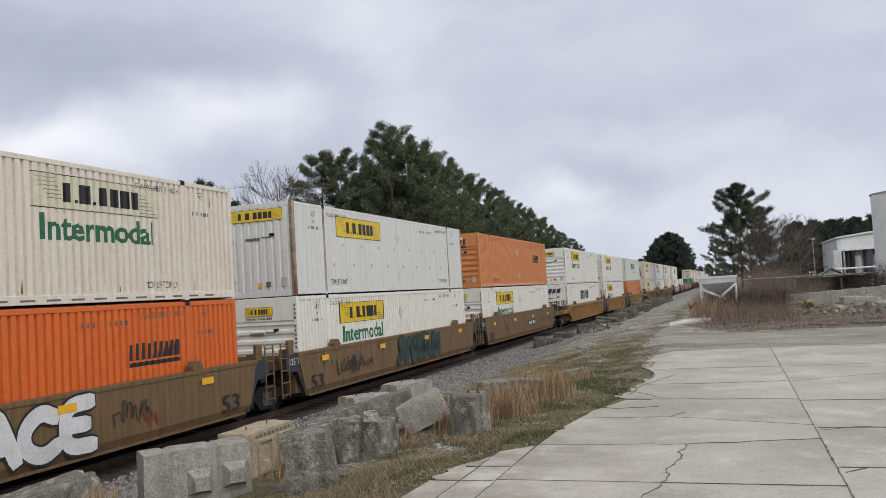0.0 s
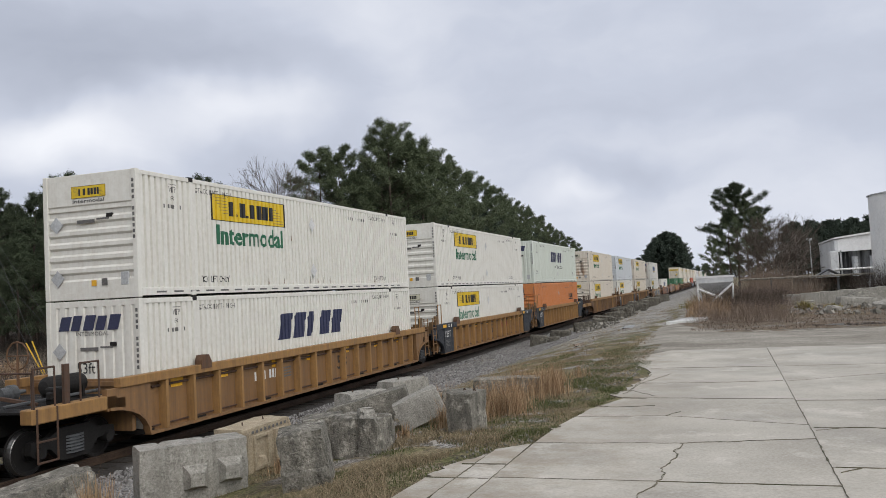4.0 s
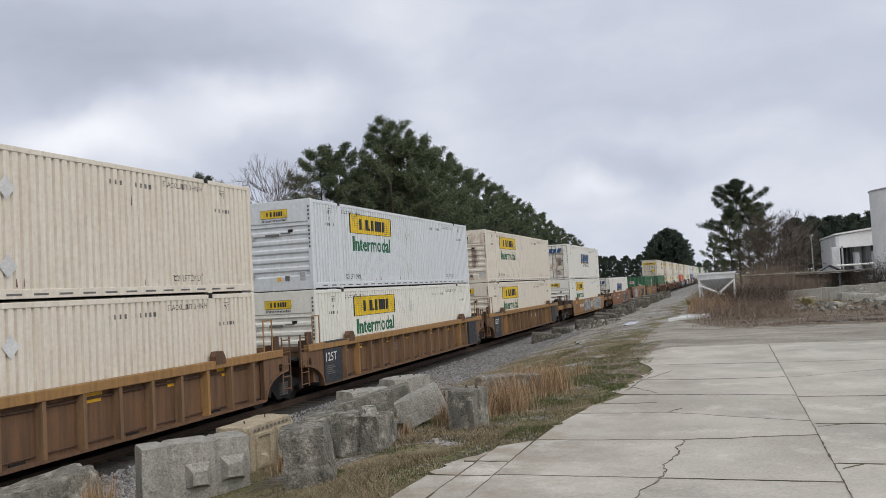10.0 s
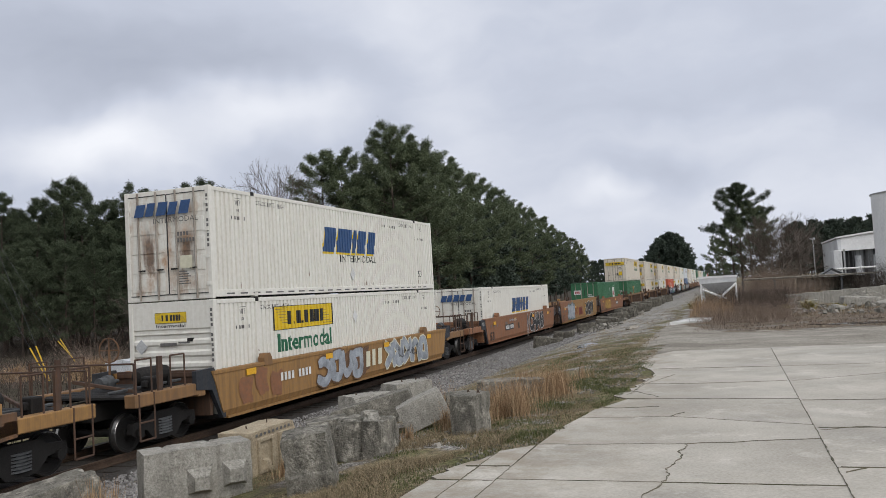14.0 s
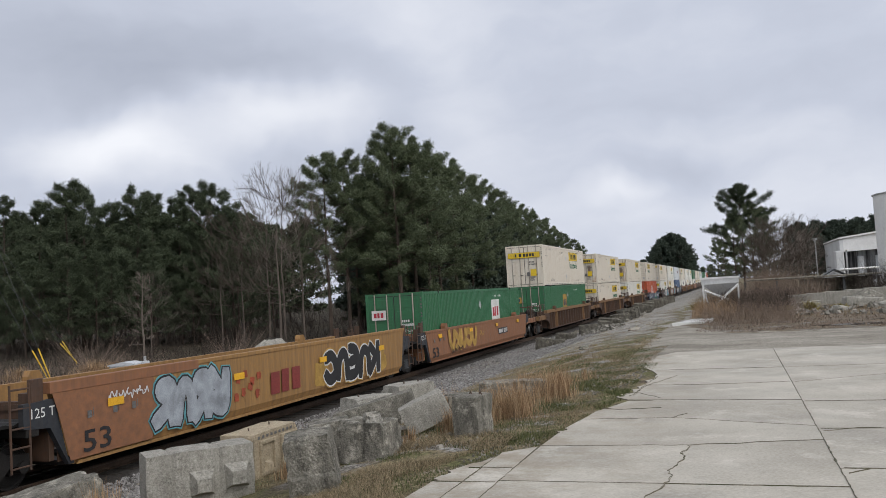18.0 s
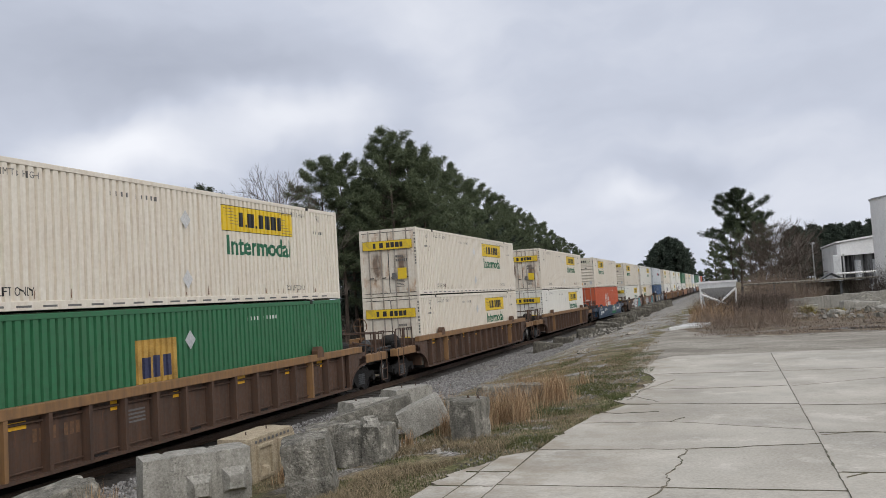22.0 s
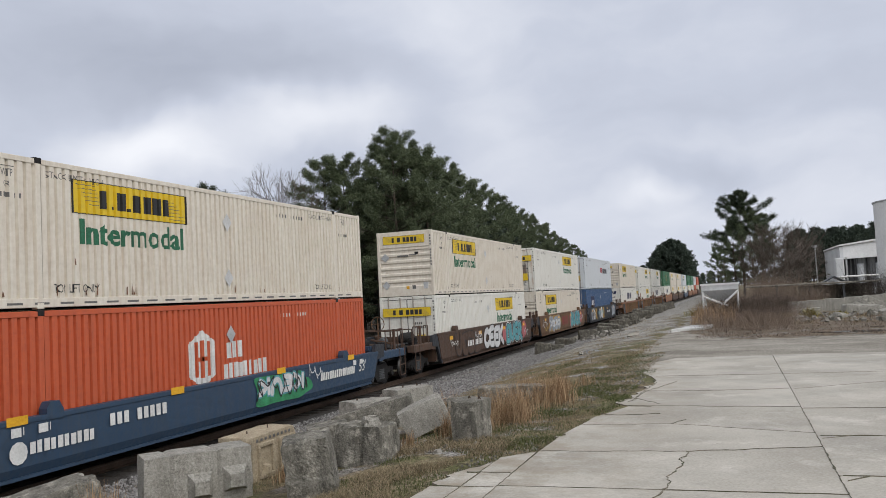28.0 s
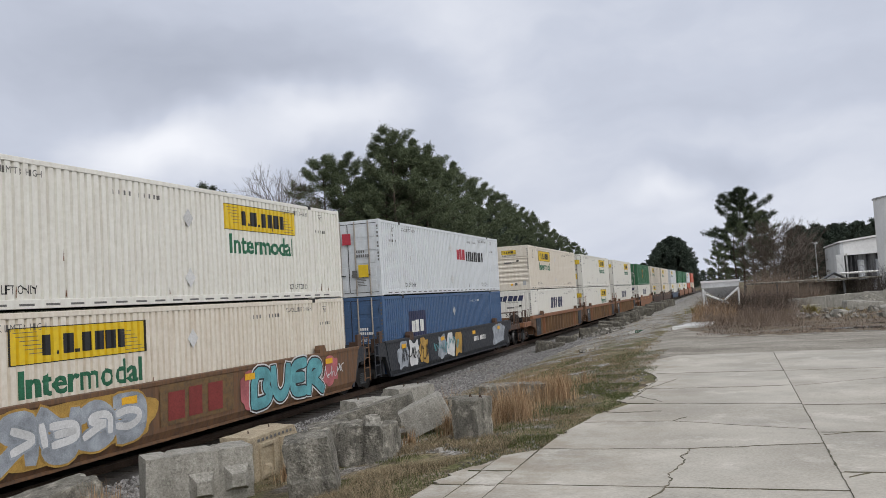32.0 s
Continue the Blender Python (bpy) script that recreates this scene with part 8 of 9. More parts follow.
def pine_kind(seed, height, reach, bare, limbs=48, subs=7, per=5, leaves=27, size=0.28, needles="needles", wide=0.075, lift=0.10, tip_off=(0.62, 3.0), inner=0.45):
    """One pine: trunk mesh and a crown of many small needle tufts on forked limbs."""
    bm = bmesh.new()
    lines = tree_limbs(bm, seed, height, height * 0.0125, limbs, bare, reach, lift, tip_off)
    trunk = sealed(bm, "trunk")
    trunk.materials.append(P["bark"])
    rng = np.random.default_rng(seed)
    vs, fs = [], []
    for base, tip in lines:
        b, t = np.array(base), np.array(tip)
        ln = np.linalg.norm(t - b)
        way = (t - b) / ln
        for k in range(subs):
            f = inner + (1 - inner) * (k + rng.random()) / subs
            o = b + (t - b) * f
            q = way + rng.normal(0, 0.6, 3) * (1, 1, 0.4) + (0, 0, 0.25)
            q /= np.linalg.norm(q)
            sl = (0.30 + 0.25 * rng.random()) * max(1.3, ln * 0.55) * (1.15 - 0.5 * f)
            for j in range(per):
                c = o + q * sl * (j + 0.6) / per + rng.normal(0, 0.13, 3)
                r = size * rng.uniform(0.7, 1.3)
                d = rng.normal(0, 1, (leaves, 3))
                d[:, 2] = d[:, 2] * 0.7 + 0.5
                d /= np.linalg.norm(d, axis=1)[:, None]
                side = np.cross(d, rng.normal(0, 1, (leaves, 3)))
                side /= np.linalg.norm(side, axis=1)[:, None] + 1e-9
                off = rng.normal(0, 0.3 * r, (leaves, 3))
                e = c + off + d * r * rng.uniform(0.6, 1.1, (leaves, 1))
                w = side * r * wide
                n = len(vs)
                vs += np.stack([c + off, e + w, e - w], 1).reshape(-1, 3).tolist()
                fs += [(n + 3 * u, n + 3 * u + 1, n + 3 * u + 2) for u in range(leaves)]
    return trunk, raw("crown", vs, fs, P[needles])


PINES = [pine_kind(3, 17.0, 3.5, 0.34, 44), pine_kind(8, 16.0, 3.1, 0.40, 40), pine_kind(15, 15.0, 3.7, 0.16), pine_kind(23, 17.5, 3.4, 0.30, 50), pine_kind(31, 14.0, 3.4, 0.12),
         pine_kind(41, 17.0, 5.9, 0.30, 40, 9, 6, 24, 0.38, "midneedles", 0.075, -0.05, (0.70, 1.9), 0.40), pine_kind(47, 17.0, 4.0, 0.12, 54, 6, 4, 9, 0.60, "hazeneedles", 0.24), pine_kind(53, 16.0, 4.2, 0.10, 54, 6, 4, 9, 0.60, "hazeneedles", 0.24)]

# the same trees with needles darkened for the shade inside the closed wood
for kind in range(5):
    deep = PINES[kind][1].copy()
    deep.materials[0] = P["shadeneedles"]
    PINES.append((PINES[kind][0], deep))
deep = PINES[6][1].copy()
deep.materials[0] = P["shadeneedles"]
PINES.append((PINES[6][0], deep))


def pine(kind, x, y, scale, turn, group, words="tall dark green pine tree", z=None):
    t = thing("pine_tree", words, "tree", group)
    part("trunk", PINES[kind][0], None, t)
    part("crown", PINES[kind][1], None, t)
    zz = ground_z(x, y) if z is None else z
    t.matrix_world = Matrix.Translation((x, y, zz)) @ Matrix.Rotation(turn, 4, "Z") @ Matrix.Diagonal((scale, scale, scale, 1))
    return t


HEIGHTS = (17.0, 16.0, 15.0, 17.5, 14.0, 17.0, 17.0, 16.0, 17.0, 16.0, 15.0, 17.5, 14.0, 17.0)


def pine_to(az, up, dist, kind, group, words="tall dark green pine tree"):
    """A pine that stands dist metres off at a bearing (degrees left of the track's line) and reaches up degrees over the eye's level."""
    x, y = -dist * math.sin(radians(az)), dist * math.cos(radians(az))
    g = ground_z(x, y)
    top = EYE[2] + dist * math.tan(radians(up)) - g
    return pine(kind, x, y, top / HEIGHTS[kind], az * 1.7 + up, group, words)


rnd = random.Random(77)
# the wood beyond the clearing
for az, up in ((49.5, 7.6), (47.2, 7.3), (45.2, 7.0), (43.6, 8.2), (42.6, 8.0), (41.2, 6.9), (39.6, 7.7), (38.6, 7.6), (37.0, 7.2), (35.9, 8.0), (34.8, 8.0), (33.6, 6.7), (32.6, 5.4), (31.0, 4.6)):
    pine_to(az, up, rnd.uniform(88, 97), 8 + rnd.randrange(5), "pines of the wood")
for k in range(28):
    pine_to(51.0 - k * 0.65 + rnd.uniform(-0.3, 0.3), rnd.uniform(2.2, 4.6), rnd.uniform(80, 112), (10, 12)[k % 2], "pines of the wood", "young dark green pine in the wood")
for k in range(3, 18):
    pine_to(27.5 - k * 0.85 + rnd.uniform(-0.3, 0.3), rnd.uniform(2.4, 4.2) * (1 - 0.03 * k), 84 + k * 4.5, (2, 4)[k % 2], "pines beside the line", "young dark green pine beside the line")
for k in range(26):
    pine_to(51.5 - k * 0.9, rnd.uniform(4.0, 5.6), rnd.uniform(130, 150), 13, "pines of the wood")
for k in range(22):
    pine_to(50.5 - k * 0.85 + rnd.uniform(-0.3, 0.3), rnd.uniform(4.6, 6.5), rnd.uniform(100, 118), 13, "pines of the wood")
# the tall pines nearer the track and the line that runs on beside it
for az, up, d, k in ((27.2, 9.7, 75, 1), (25.9, 9.95, 76, 0), (25.2, 8.2, 82, 1), (23.7, 8.6, 79, 2), (22.9, 10.6, 77, 3), (22.3, 11.7, 74, 3), (21.2, 10.5, 76, 0), (20.3, 9.9, 77, 2), (19.5, 9.75, 82, 3), (18.4, 8.9, 88, 0), (17.3, 8.25, 97, 3),
                    (16.4, 7.5, 106, 0), (15.4, 6.8, 118, 1), (14.6, 6.2, 130, 3), (13.8, 5.7, 143, 0), (13.0, 5.2, 158, 2), (12.2, 4.65, 176, 1), (11.5, 4.1, 196, 0), (10.9, 3.6, 220, 3), (10.3, 3.15, 250, 1), (9.8, 2.75, 285, 0)):
    pine_to(az, up, d, k, "pines beside the line")
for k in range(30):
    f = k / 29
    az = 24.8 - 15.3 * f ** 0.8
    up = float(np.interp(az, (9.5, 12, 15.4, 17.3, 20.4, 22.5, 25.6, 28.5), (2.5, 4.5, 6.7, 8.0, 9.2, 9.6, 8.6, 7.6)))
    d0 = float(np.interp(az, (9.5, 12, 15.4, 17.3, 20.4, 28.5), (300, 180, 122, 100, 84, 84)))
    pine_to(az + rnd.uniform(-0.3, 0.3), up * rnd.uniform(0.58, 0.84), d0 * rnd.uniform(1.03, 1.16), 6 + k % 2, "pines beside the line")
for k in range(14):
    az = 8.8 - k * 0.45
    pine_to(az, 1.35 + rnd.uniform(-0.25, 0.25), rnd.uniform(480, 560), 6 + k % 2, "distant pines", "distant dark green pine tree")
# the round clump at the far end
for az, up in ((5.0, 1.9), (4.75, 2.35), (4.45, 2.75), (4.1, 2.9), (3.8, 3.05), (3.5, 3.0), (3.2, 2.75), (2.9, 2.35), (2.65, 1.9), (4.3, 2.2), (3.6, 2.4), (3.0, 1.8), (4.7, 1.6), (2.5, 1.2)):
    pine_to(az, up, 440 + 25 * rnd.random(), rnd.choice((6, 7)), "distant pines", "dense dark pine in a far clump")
# right of the track
pine_to(-0.7, 5.95, 135, 5, "pines on the waste ground", "tall pine with open drooping limbs")
pine_to(-1.9, 4.3, 139, 1, "pines on the waste ground")
pine_to(-0.2, 4.0, 133, 2, "pines on the waste ground")
pine_to(-1.3, 4.7, 136, 2, "pines on the waste ground")
pine_to(0.9, 2.4, 150, 4, "pines on the waste ground")
for k in range(20):
    pine_to(-3.8 - k * 0.34, 2.95 + 0.2 * math.sin(k * 1.9), rnd.uniform(290, 320), 6 + k % 2, "distant pines", "distant dark green pine tree")
for k in range(12):
    pine_to(1.9 - k * 0.55, 0.75 + 0.2 * math.sin(k * 2.3), rnd.uniform(520, 560), 6 + k % 2, "distant pines", "distant dark green pine tree")


def bare_tree(seed, height, girth, reach):
    """A leafless tree: limbs that fork three times."""
    bm = bmesh.new()
    lines = tree_limbs(bm, seed, height, girth, 16, 0.28, reach)
    trunk = sealed(bm, "trunk")
    trunk.materials.append(P["greybark"])
    rng = np.random.default_rng(seed)
    vs, fs = [], []

    def shoot(p, d, ln, w, depth):
        e = p + d * ln
        u = np.cross(d, (0.3, 0.5, 0.8))
        u = u / (np.linalg.norm(u) + 1e-9) * w
        n = len(vs)
        vs.extend([p - u, p + u, e + u * 0.5, e - u * 0.5])
        fs.append((n, n + 1, n + 2, n + 3))
        if depth:
            for k in range(3):
                q = d + rng.normal(0, 0.38, 3) + np.array((0, 0, 0.22))
                shoot(p + d * ln * rng.uniform(0.4, 1.0), q / np.linalg.norm(q), ln * rng.uniform(0.5, 0.75), w * 0.6, depth - 1)

    for base, tip in lines:
        b, t = np.array(base), np.array(tip)
        d = (t - b) / np.linalg.norm(t - b)
        for k in range(4):
            q = d + rng.normal(0, 0.35, 3) + np.array((0, 0, 0.3))
            shoot(b + (t - b) * (0.3 + 0.22 * k), q / np.linalg.norm(q), reach * 0.42, 0.026, 3)
    return trunk, raw("crown", vs, fs, P["greybark"])


BARE = [bare_tree(4, 13.5, 0.12, 3.9), bare_tree(9, 9.0, 0.12, 3.0), bare_tree(14, 9.0, 0.13, 0.75)]
for me in BARE[2]:
    me.materials[0] = P["palebark"]


def leafless(kind, az, up, dist, group):
    x, y = -dist * math.sin(radians(az)), dist * math.cos(radians(az))
    g = ground_z(x, y)
    t = thing("leafless_tree", "bare grey-brown leafless tree", "tree", group)
    part("trunk", BARE[kind][0], None, t)
    part("crown", BARE[kind][1], None, t)
    s = (EYE[2] + dist * math.tan(radians(up)) - g) / (15.0, 10.2, 9.6)[kind]
    t.matrix_world = Matrix.Translation((x, y, g)) @ Matrix.Rotation(az + up, 4, "Z") @ Matrix.Diagonal((s, s, s, 1))


for az, up, d in ((31.3, 8.2, 73), (30.3, 8.8, 71), (33.0, 5.9, 72), (34.4, 4.6, 70), (38.9, 2.6, 62)):
    leafless(0, az, up, d, "leafless trees by the clearing")
for az, up, d in ((-1.9, 3.6, 124), (-2.6, 3.6, 120), (-3.0, 3.3, 118), (-3.6, 3.2, 116), (-2.0, 2.6, 112), (-4.2, 2.7, 114), (0.5, 1.4, 115), (-4.6, 1.9, 108), (-2.8, 2.0, 105), (-3.4, 1.7, 102), *[(-1.3 - 0.24 * k, 2.0 + 0.9 * math.sin(k * 1.7) + (0.7 if 6 < k < 18 else 0), 100 + 7 * (k % 4)) for k in range(14)]):
    leafless(1, az, up, d, "leafless trees on the waste ground")

leafless(2, 39.4, 3.2, 50, "leafless trees by the clearing")
leafless(0, 30.6, 9.0, 62, "leafless trees by the clearing")
leafless(0, 29.0, 7.0, 66, "leafless trees by the clearing")

# ---- waste ground: bin, wall, tank, shed ----
bin_ = thing("hopper_bin", "pale steel hopper bin on slanting legs among weeds", "hopper", at=(-0.9, 57, 0))


def bin_form(bm):
    top = [(-1.1, -0.9), (1.2, -0.9), (1.2, 0.9), (-1.1, 0.9)]
    mid = [(-1.1, -0.9, 1.72), (1.2, -0.9, 1.76), (1.2, 0.9, 1.76), (-1.1, 0.9, 1.72)]
    low = [(-0.2, -0.25, 1.02), (0.45, -0.25, 1.02), (0.45, 0.25, 1.02), (-0.2, 0.25, 1.02)]
    a = [bm.verts.new((x, y, 2.12)) for x, y in top]
    b = [bm.verts.new(p) for p in mid]
    c = [bm.verts.new(p) for p in low]
    for lo, hi in ((b, a), (c, b)):
        for i in range(4):
            bm.faces.new((lo[i], lo[(i + 1) % 4], hi[(i + 1) % 4], hi[i]))
    bm.faces.new(c)


bm = bmesh.new()
bin_form(bm)
part("hopper", bm, P["siding"], bin_)
part("rim", box(bmesh.new(), -1.15, 1.25, -0.95, -0.89, 2.06, 2.18), P["tankpaint"], bin_)
for a, b in (((-1.0, -0.85, 0), (-1.02, -0.85, 1.7)), ((-0.8, 0.8, 0), (-1.02, 0.85, 1.7)), ((-0.7, -0.98, 0.1), (1.15, -0.96, 1.65)), ((-0.95, -1.02, 1.35), (0.5, -1.0, 0.7)), ((1.1, 0.8, 0), (1.15, 0.85, 1.65))):
    part("leg", rod(bmesh.new(), a, b, 0.06, 6), P["tankpaint"], bin_)

wall = thing("concrete_wall", "low broken concrete wall on waste ground", "wall", at=(0, 0, 0))
for k in range(6):
    part("panel", box(bmesh.new(), 3.2 + k * 1.15, 4.34 + k * 1.15, 58 + 0.2 * k, 58.35 + 0.2 * k, -0.2, 0.72 + 0.05 * k, 0.02), P["concrete"], wall)
bm = bmesh.new()
bmesh.ops.create_cone(bm, cap_ends=False, segments=22, radius1=1.9, radius2=0.15, depth=1.0, matrix=Matrix.Translation((7.7, 56.6, 0.42)))
lumpy(bm, 0.04, 3, 3)
tagged(new("gravel_mound", sealed(bm, "gravel_mound")), "heap of pale gravel before a low wall", "gravel heap").data.materials.append(P["darkcrete"])
shed = thing("low_canopy", "long low grey flat roof on posts", "canopy")
part("roof", box(bmesh.new(), 0.9, 10.6, 70, 74, 1.68, 1.82, 0.03), P["darkcrete"], shed)
for x in (0.8, 3.2, 5.6, 8.0, 10.4):
    part("post", box(bmesh.new(), x - 0.08, x + 0.08, 70.4, 70.56, -0.1, 1.62), P["shade_steel"], shed)
part("back_wall", box(bmesh.new(), 5.0, 10.4, 73.5, 73.7, -0.1, 1.62), P["darkcrete"], shed)

hall = thing("industrial_hall", "white metal-clad industrial hall with an open dark bay", "building", at=(10.2, 88, 0))
part("wall_band", slab_of(bmesh.new(), [(0, 3.9), (9, 4.1), (9, 6.15), (0, 5.15)], "y", 0, 0.3), P["tankpaint"], hall)
part("side_wall", box(bmesh.new(), -0.3, 0.0, 0, 14, -0.1, 5.1), P["siding"], hall)
part("front_block", box(bmesh.new(), -1.0, -0.35, -2.5, 0.0, -0.1, 3.95, 0.03), P["siding"], hall)
part("roof", slab_of(bmesh.new(), [(-0.4, 5.15), (9, 6.15), (16, 5.4), (16, 5.6), (9, 6.35), (-0.4, 5.3)], "y", -0.2, 14), P["tankpaint"], hall)
part("back_wall", box(bmesh.new(), 0, 16, 13.7, 14, -0.1, 5.3), P["shade_steel"], hall)
part("bay_wall", box(bmesh.new(), 0.0, 9, 1.3, 1.5, -0.1, 4.6), P["bay_steel"], hall)
part("bay_ceiling", box(bmesh.new(), 0.0, 9, 0.3, 1.3, 4.3, 4.5), P["shade_steel"], hall)
for x in (1.5, 3.1, 6.4, 7.9):
    part("silo", rod(bmesh.new(), (x, 0.85, -0.1), (x, 0.85, 3.4), 0.3, 12), P["greybox"], hall)
part("low_wall", box(bmesh.new(), 0.0, 9, -0.05, 0.15, -0.1, 1.15), P["greybox"], hall)
for x in (0.15, 3.6, 7.6):
    part("column", box(bmesh.new(), x, x + 0.13, 0.0, 0.3, 1.4, 4.1), P["galv"], hall)
part("pipe", rod(bmesh.new(), (-0.8, -2.6, 2.2), (8.5, -0.3, 2.3), 0.09, 8), P["tankpaint"], hall)
part("duct", rod(bmesh.new(), (5.2, 0.8, -0.1), (5.2, 0.8, 4.2), 0.4, 14), P["galv"], hall)
tank = thing("storage_tank", "large white cylindrical storage tank", "tank", at=(14.9, 75, 0))
bm = bmesh.new()
bmesh.ops.create_cone(bm, cap_ends=True, segments=48, radius1=3.7, radius2=3.7, depth=8.1, matrix=Matrix.Translation((0, 0, 4.0)))
part("shell", bm, P["tankpaint"], tank)
bm = bmesh.new()
bmesh.ops.create_cone(bm, cap_ends=True, segments=48, radius1=3.78, radius2=0.4, depth=0.7, matrix=Matrix.Translation((0, 0, 8.42)))
part("top", bm, P["galv"], tank)
part("rim", rod(bmesh.new(), (0, 0, 8.0), (0, 0, 8.1), 3.78, 48), P["galv"], tank)
hut = thing("small_shed", "small white shed with a pitched roof", "shed", at=(8.6, 82, 0))
part("wall", box(bmesh.new(), -0.9, 0.9, 0, 1.8, -0.1, 1.6), P["tankpaint"], hut)
part("roof", slab_of(bmesh.new(), [(-1.2, 1.55), (0, 2.2), (1.2, 1.55), (1.2, 1.65), (0, 2.32), (-1.2, 1.65)], "y", -0.2, 2.0), P["shade_steel"], hut)
lamp = thing("yard_lamp", "slim galvanised yard lamp post", "lamp post", at=(9.5, 108, 0))
part("pole", rod(bmesh.new(), (0, 0, -0.1), (0, 0, 6.0), 0.065, 8), P["galv"], lamp)
part("head", box(bmesh.new(), -0.35, 0.25, -0.15, 0.15, 5.9, 6.15, 0.03), P["galv"], lamp)
tarp = thing("pale_slab", "pale broken concrete slab at the lane's edge", "concrete slab", at=(-2.0, 42.6, 0.0))
bm = slab_of(bmesh.new(), jag((-0.95, -1.7), (0.55, -1.0), 5, 0.1, 1)[:-1] + jag((0.55, -1.0), (0.95, 2.6), 6, 0.16, 2)[:-1] + jag((0.95, 2.6), (-0.2, 2.2), 4, 0.12, 3)[:-1] + jag((-0.2, 2.2), (-0.95, -1.7), 7, 0.12, 4)[:-1], "z", -0.1, 0.07)
part("body", bm, P["lens"], tarp)

puddle_m, nt_p, bs_p = nodes_of("muddy_water")
bs_p.inputs["Base Color"].default_value, bs_p.inputs["Roughness"].default_value = (0.05, 0.045, 0.04, 1), 0.06
bumped(nt_p, bs_p, noise_of(nt_p, coords(nt_p), 3.0), 0.05, 0.01)
for k, (cx, cy, rx, ry) in enumerate(((6.4, 36.7, 3.2, 0.55), (9.5, 39.6, 3.6, 0.7), (-5.6, 33.0, 0.35, 1.2), (-4.8, 43, 0.4, 1.6))):
    rr = random.Random(k)
    gz = sum(ground_z(cx + rx * math.cos(a), cy + ry * math.sin(a)) for a in np.arange(0, 6.28, 0.5)) / 13 + 0.012
    out = [(cx + rx * (1 + rr.uniform(-0.2, 0.2)) * math.cos(a), cy + ry * (1 + rr.uniform(-0.25, 0.25)) * math.sin(a)) for a in np.linspace(0, 2 * math.pi, 25)[:-1]]
    tagged(new("puddle", sealed(slab_of(bmesh.new(), out, "z", gz - 0.1, gz + 0.005), "puddle")), "shallow muddy puddle on the waste ground", "puddle", kind="structure").data.materials.append(puddle_m)

# ---- beyond the track, left: cabinet, guy wires ----
cab = thing("signal_cabinet", "pale grey steel equipment cabinet beyond the track", "cabinet", at=(-28.1, 33.0, ground_z(-28.1, 33.0)))
part("body", box(bmesh.new(), -0.75, 0.75, -0.4, 0.4, 0.1, 0.88, 0.03), P["greybox"], cab)
part("lid", slab_of(bmesh.new(), [(-0.8, 0.88), (0.8, 0.88), (0.8, 0.98), (0.1, 1.09), (-0.8, 0.95)], "y", -0.45, 0.45), P["greybox"], cab)
part("base", box(bmesh.new(), -0.85, 0.85, -0.5, 0.5, -0.1, 0.1, 0.02), P["concrete"], cab)
part("meter_box", box(bmesh.new(), 0.95, 1.25, -0.2, 0.1, 0.58, 1.08, 0.02), P["greybox"], cab)
part("meter_post", box(bmesh.new(), 1.06, 1.14, -0.1, 0.0, -0.1, 1.3), P["galv"], cab)
for px, py, tall, ax, ay, tops in ((-37.8, 31.6, 14.5, -34.3, 34.43, (9.9, 14.0)), (-51.0, 42.0, 16.0, -45.3, 48.0, (15.4, 11.5))):
    pole = thing("utility_pole", "weathered wooden utility pole with guy wires", "utility pole", "poles beyond the track", at=(px, py, -1.33))
    part("pole", rod(bmesh.new(), (0, 0, -0.2), (0, 0, tall), 0.16, 10, 0.11), P["wood"], pole)
    for k, tz in enumerate(tops):
        a, b = Vector((ax - px + 0.12 * k, ay - py, 0.0)), Vector((0, 0, tz))
        part("guy_wire", rod(bmesh.new(), b, a, 0.011, 5), P["shade_steel"], pole)
        part("wire_guard", rod(bmesh.new(), a, a + (b - a).normalized() * 2.0, 0.035, 8), P["guard"], pole, "yellow plastic guard")
bm = bmesh.new()
bmesh.ops.create_cone(bm, cap_ends=False, segments=26, radius1=2.6, radius2=0.4, depth=1.75, matrix=Matrix.Translation((-23.4, 38.7, -0.55)))
lumpy(bm, 0.10, 5, 4)
tagged(new("gravel_mound", sealed(bm, "gravel_mound")), "heap of pale grey gravel beyond the track", "gravel heap").data.materials.append(P["concrete"])

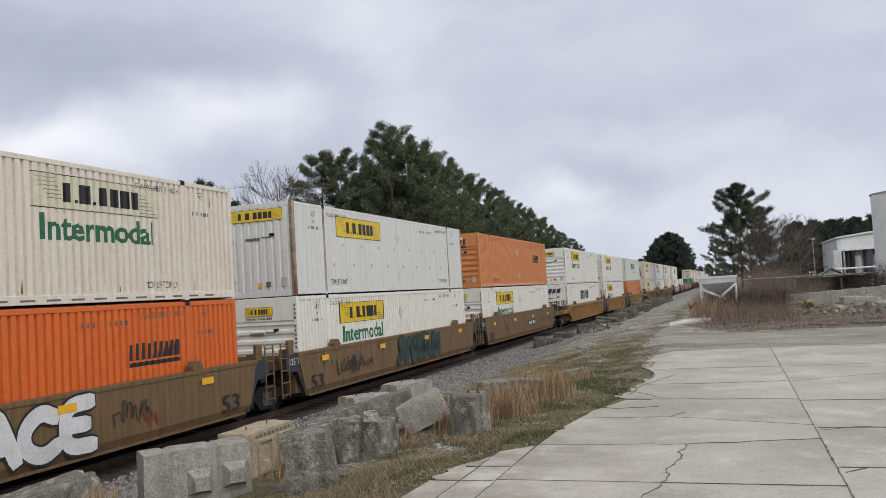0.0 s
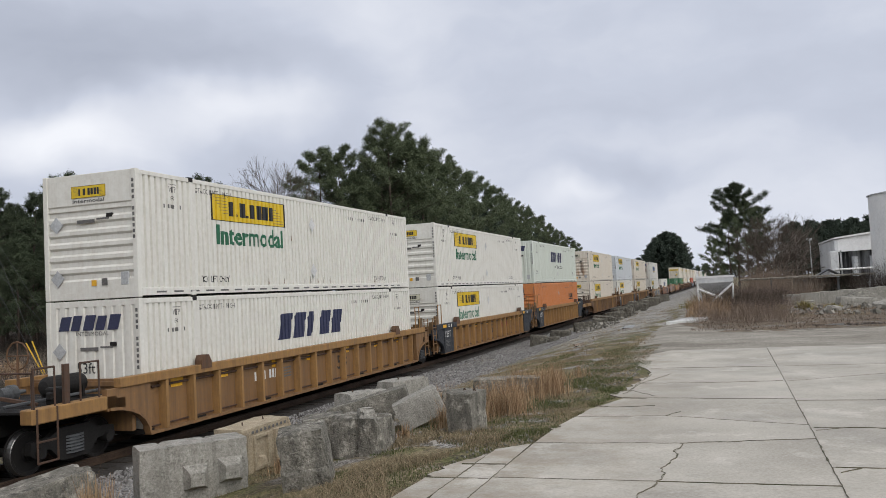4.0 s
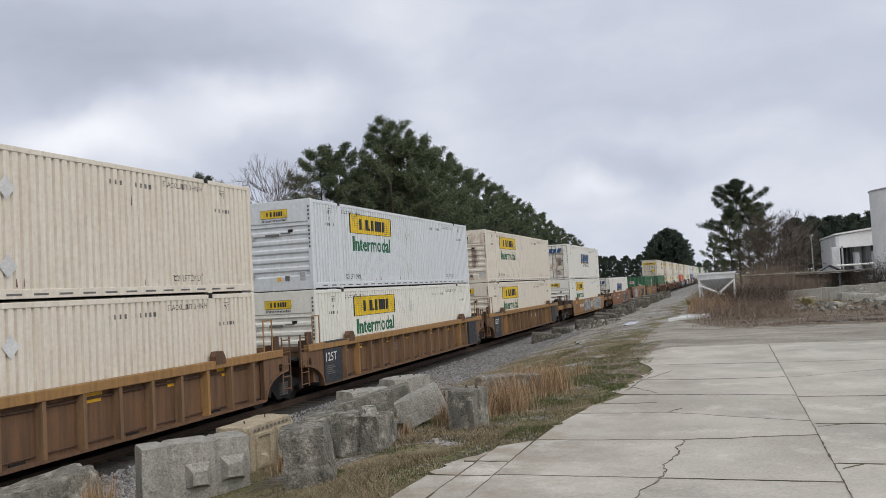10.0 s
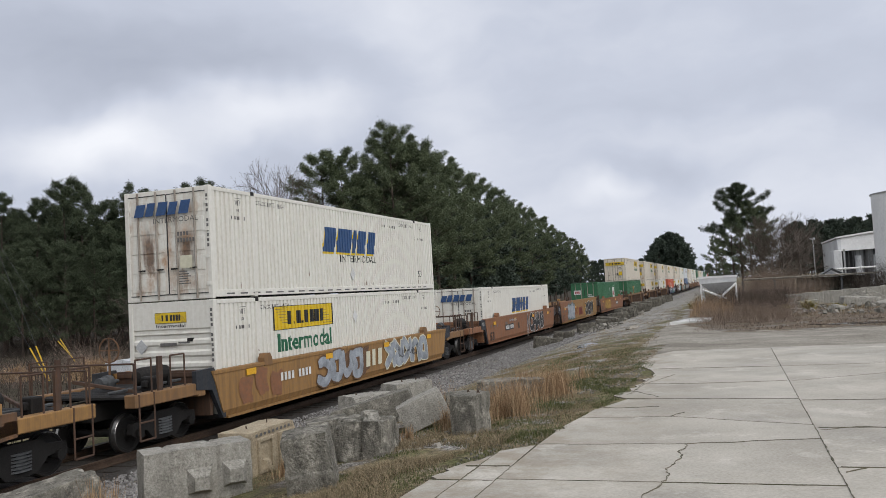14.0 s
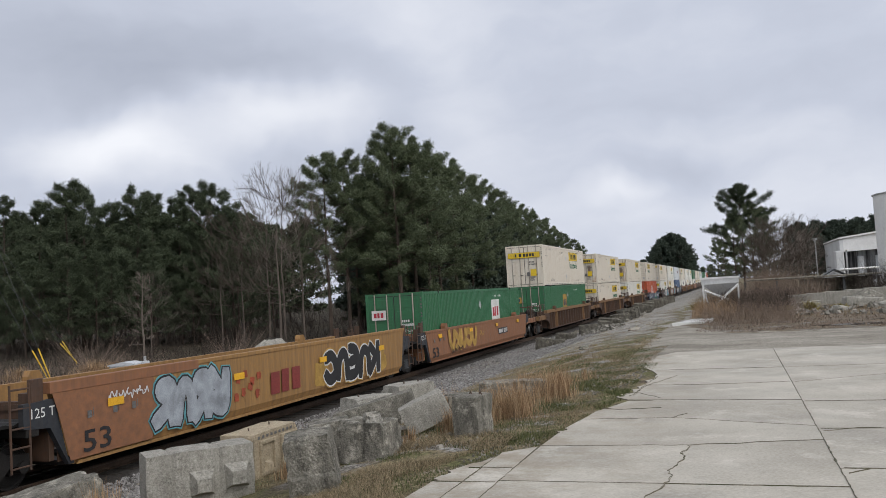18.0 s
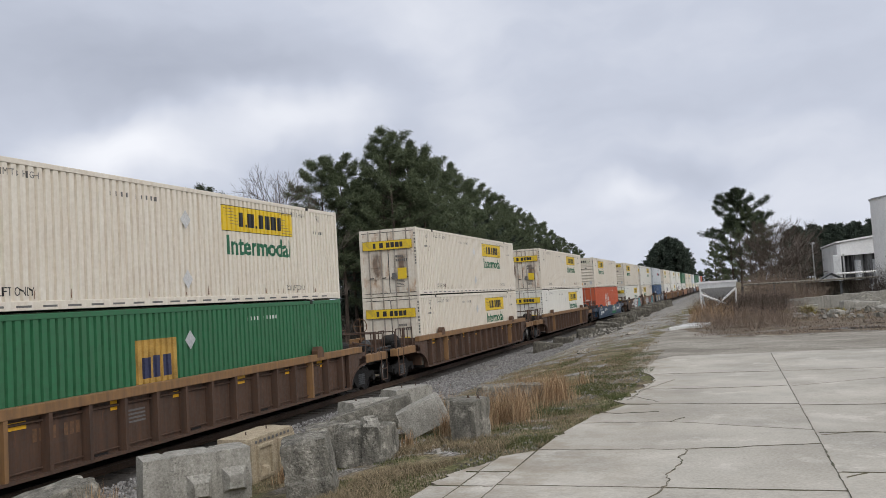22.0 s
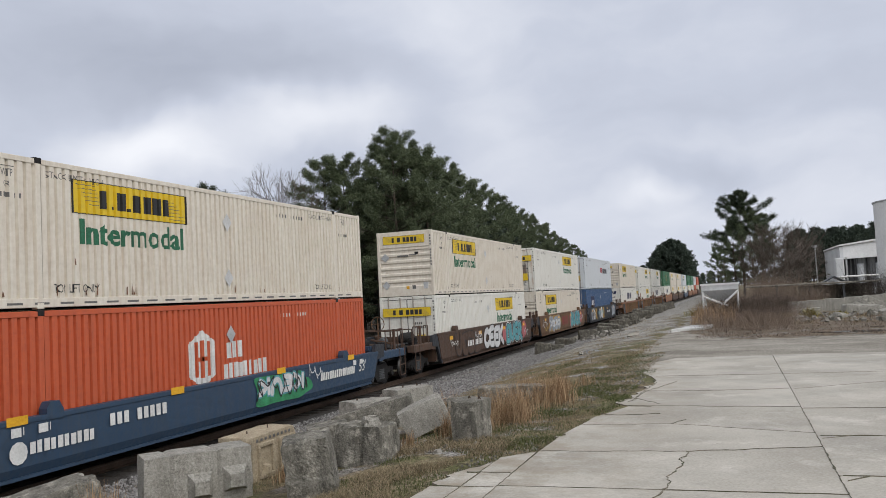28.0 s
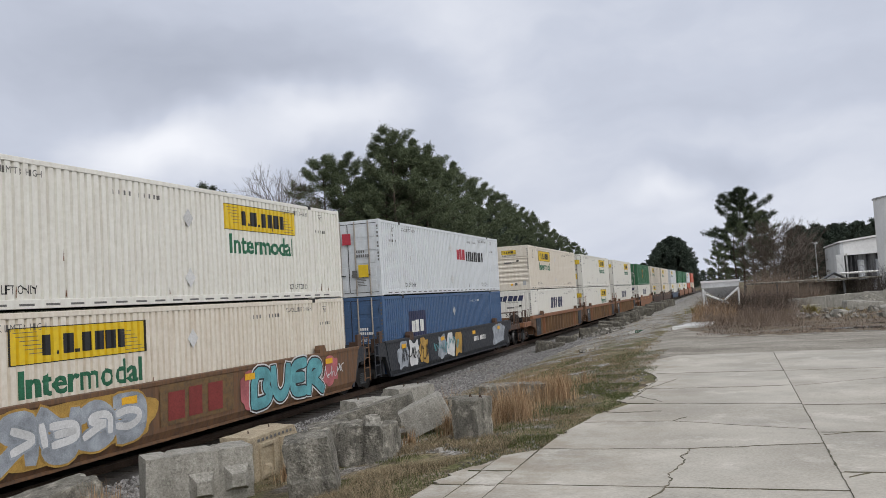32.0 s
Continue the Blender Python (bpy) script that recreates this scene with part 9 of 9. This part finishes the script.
# ---- sky ----
def cloud_material():
    m = bpy.data.materials.new("cloud_cover")
    m.use_nodes = True
    nt = m.node_tree
    nt.nodes.clear()
    tc = nt.nodes.new("ShaderNodeTexCoord")
    v = put(nt, "Mapping", Vector=tc.outputs["Object"], Scale=(1 / 1650, 1 / 1650, 1 / 1650)).outputs[0]
    warp = put(nt, "TexNoise", Vector=v, Scale=5.0, Detail=4.0).outputs["Color"]
    off = put(nt, "VectorMath", i0=warp, i1=(-0.5, -0.5, -0.5))
    amount = put(nt, "VectorMath", i0=off.outputs[0])
    amount.operation = "SCALE"
    amount.inputs["Scale"].default_value = 0.13
    w = put(nt, "VectorMath", i0=v, i1=amount.outputs[0]).outputs[0]
    flat = put(nt, "Mapping", Vector=w, Scale=(1.0, 1.0, 2.4)).outputs[0]
    total = put(nt, "Math", i0=steps(nt, noise_of(nt, flat, 2.6, 5, 0.5), 0.25, 0.75, -0.15, 0.15), i1=steps(nt, noise_of(nt, flat, 8.0, 5, 0.5), 0.25, 0.75, -0.07, 0.07)).outputs[0]
    # breaks and heavier banks in the cover: bearing, height, half widths (degrees), strength
    for az, el, wa, we, k in ((33.5, 13.2, 4.6, 2.0, 0.55), (43.5, 10.4, 5.4, 2.0, 0.48), (41.0, 16.0, 10.0, 3.4, -0.34), (30.0, 15.2, 5.0, 1.6, -0.16), (29.0, 9.0, 5.0, 3.0, -0.08), (24.0, 17.0, 6.0, 4.0, 0.20),
                              (13.0, 12.0, 9.0, 3.0, -0.02), (11.5, 6.3, 2.4, 0.9, 0.24), (20.0, 10.5, 4.0, 2.0, 0.14), (2.0, 9.5, 4.5, 1.8, 0.16), (6.0, 7.6, 6.0, 1.0, -0.12), (-4.0, 6.0, 9.0, 2.2, 0.20), (3.0, 3.0, 12.0, 2.6, 0.16), (-3.0, 15.0, 8.0, 3.5, -0.08), (45.0, 24.0, 20.0, 5.0, -0.1)):
        a, e = radians(az), radians(el)
        c = (-math.cos(e) * math.sin(a), math.cos(e) * math.cos(a), math.sin(e))
        d = put(nt, "VectorMath", i0=w, i1=c)
        d.operation = "SUBTRACT"
        turned = put(nt, "VectorRotate", Vector=d.outputs[0], Axis=(0, 0, 1), Angle=-a)
        s = put(nt, "VectorMath", i0=turned.outputs[0], i1=(1 / radians(wa), 1 / radians(wa), 1 / radians(we)))
        s.operation = "MULTIPLY"
        ln = put(nt, "VectorMath", i0=s.outputs[0])
        ln.operation = "LENGTH"
        spot = put(nt, "MapRange", i0=ln.outputs["Value"], i1=0.0, i2=1.9, i3=k, i4=0.0)
        spot.interpolation_type = "SMOOTHSTEP"
        total = put(nt, "Math", i0=total, i1=spot.outputs[0]).outputs[0]
    ramp = nt.nodes.new("ShaderNodeValToRGB")
    nt.links.new(steps(nt, total, -0.5, 0.5), ramp.inputs[0])
    e = ramp.color_ramp.elements
    e[0].position, e[0].color = 0.05, (0.383, 0.42, 0.512, 1)
    e[1].position, e[1].color = 0.95, (0.905, 0.925, 0.985, 1)
    e.new(0.5).color = (0.58, 0.622, 0.73, 1)
    em = put(nt, "Emission", Color=ramp.outputs[0], Strength=1.0)
    out = nt.nodes.new("ShaderNodeOutputMaterial")
    nt.links.new(em.outputs[0], out.inputs[0])
    return m


sv, sf, R = [], [], 1650.0
azs, els = np.arange(-36, 85, 4.0), np.arange(-2, 55, 3.0)
for el in els:
    for az in azs:
        sv.append((-R * math.cos(radians(el)) * math.sin(radians(az)), R * math.cos(radians(el)) * math.cos(radians(az)), R * math.sin(radians(el))))
na = len(azs)
for j in range(len(els) - 1):
    for i in range(na - 1):
        sf.append((j * na + i, j * na + i + 1, (j + 1) * na + i + 1, (j + 1) * na + i))
clouds = tagged(new("backdrop_clouds", raw("backdrop_clouds", sv, sf, cloud_material())), "grey overcast cloud cover with brighter breaks", "sky", kind="structure")


# ---- what moves ----
def motions():
    steps_of = [2.0 * k for k in range(17)]
    for ob, x, y, z in MOVING:
        walk(ob, [(t, pose(x, y - gone(t), z)) for t in steps_of])
    times = [k / FPS for k in range(32 * FPS + 1)]
    for w, car, along, q in AXLES:
        y0 = car.location.y + gone(32.0) + along          # the wagon now stands where it ends
        near = [t for t in times if 9.0 < y0 - gone(t) < 42.0]
        if len(near) < 2:
            near = [0.0, 1 / FPS]
        rows = [(t, pose(0, q, 0, math.degrees(gone(t) / 0.42) % 360)) for t in near]
        if near[0] > 0:
            rows.insert(0, (0.0, rows[0][1]))
        if near[-1] < 32:
            rows.append((32.0, rows[-1][1]))
        walk(w, rows)
    walk(clouds, [(t, pose(EYE[0], EYE[1], 0, 0, 0, -0.20 * t)) for t in (0.0, 8.0, 16.0, 24.0, 32.0)])


motions()
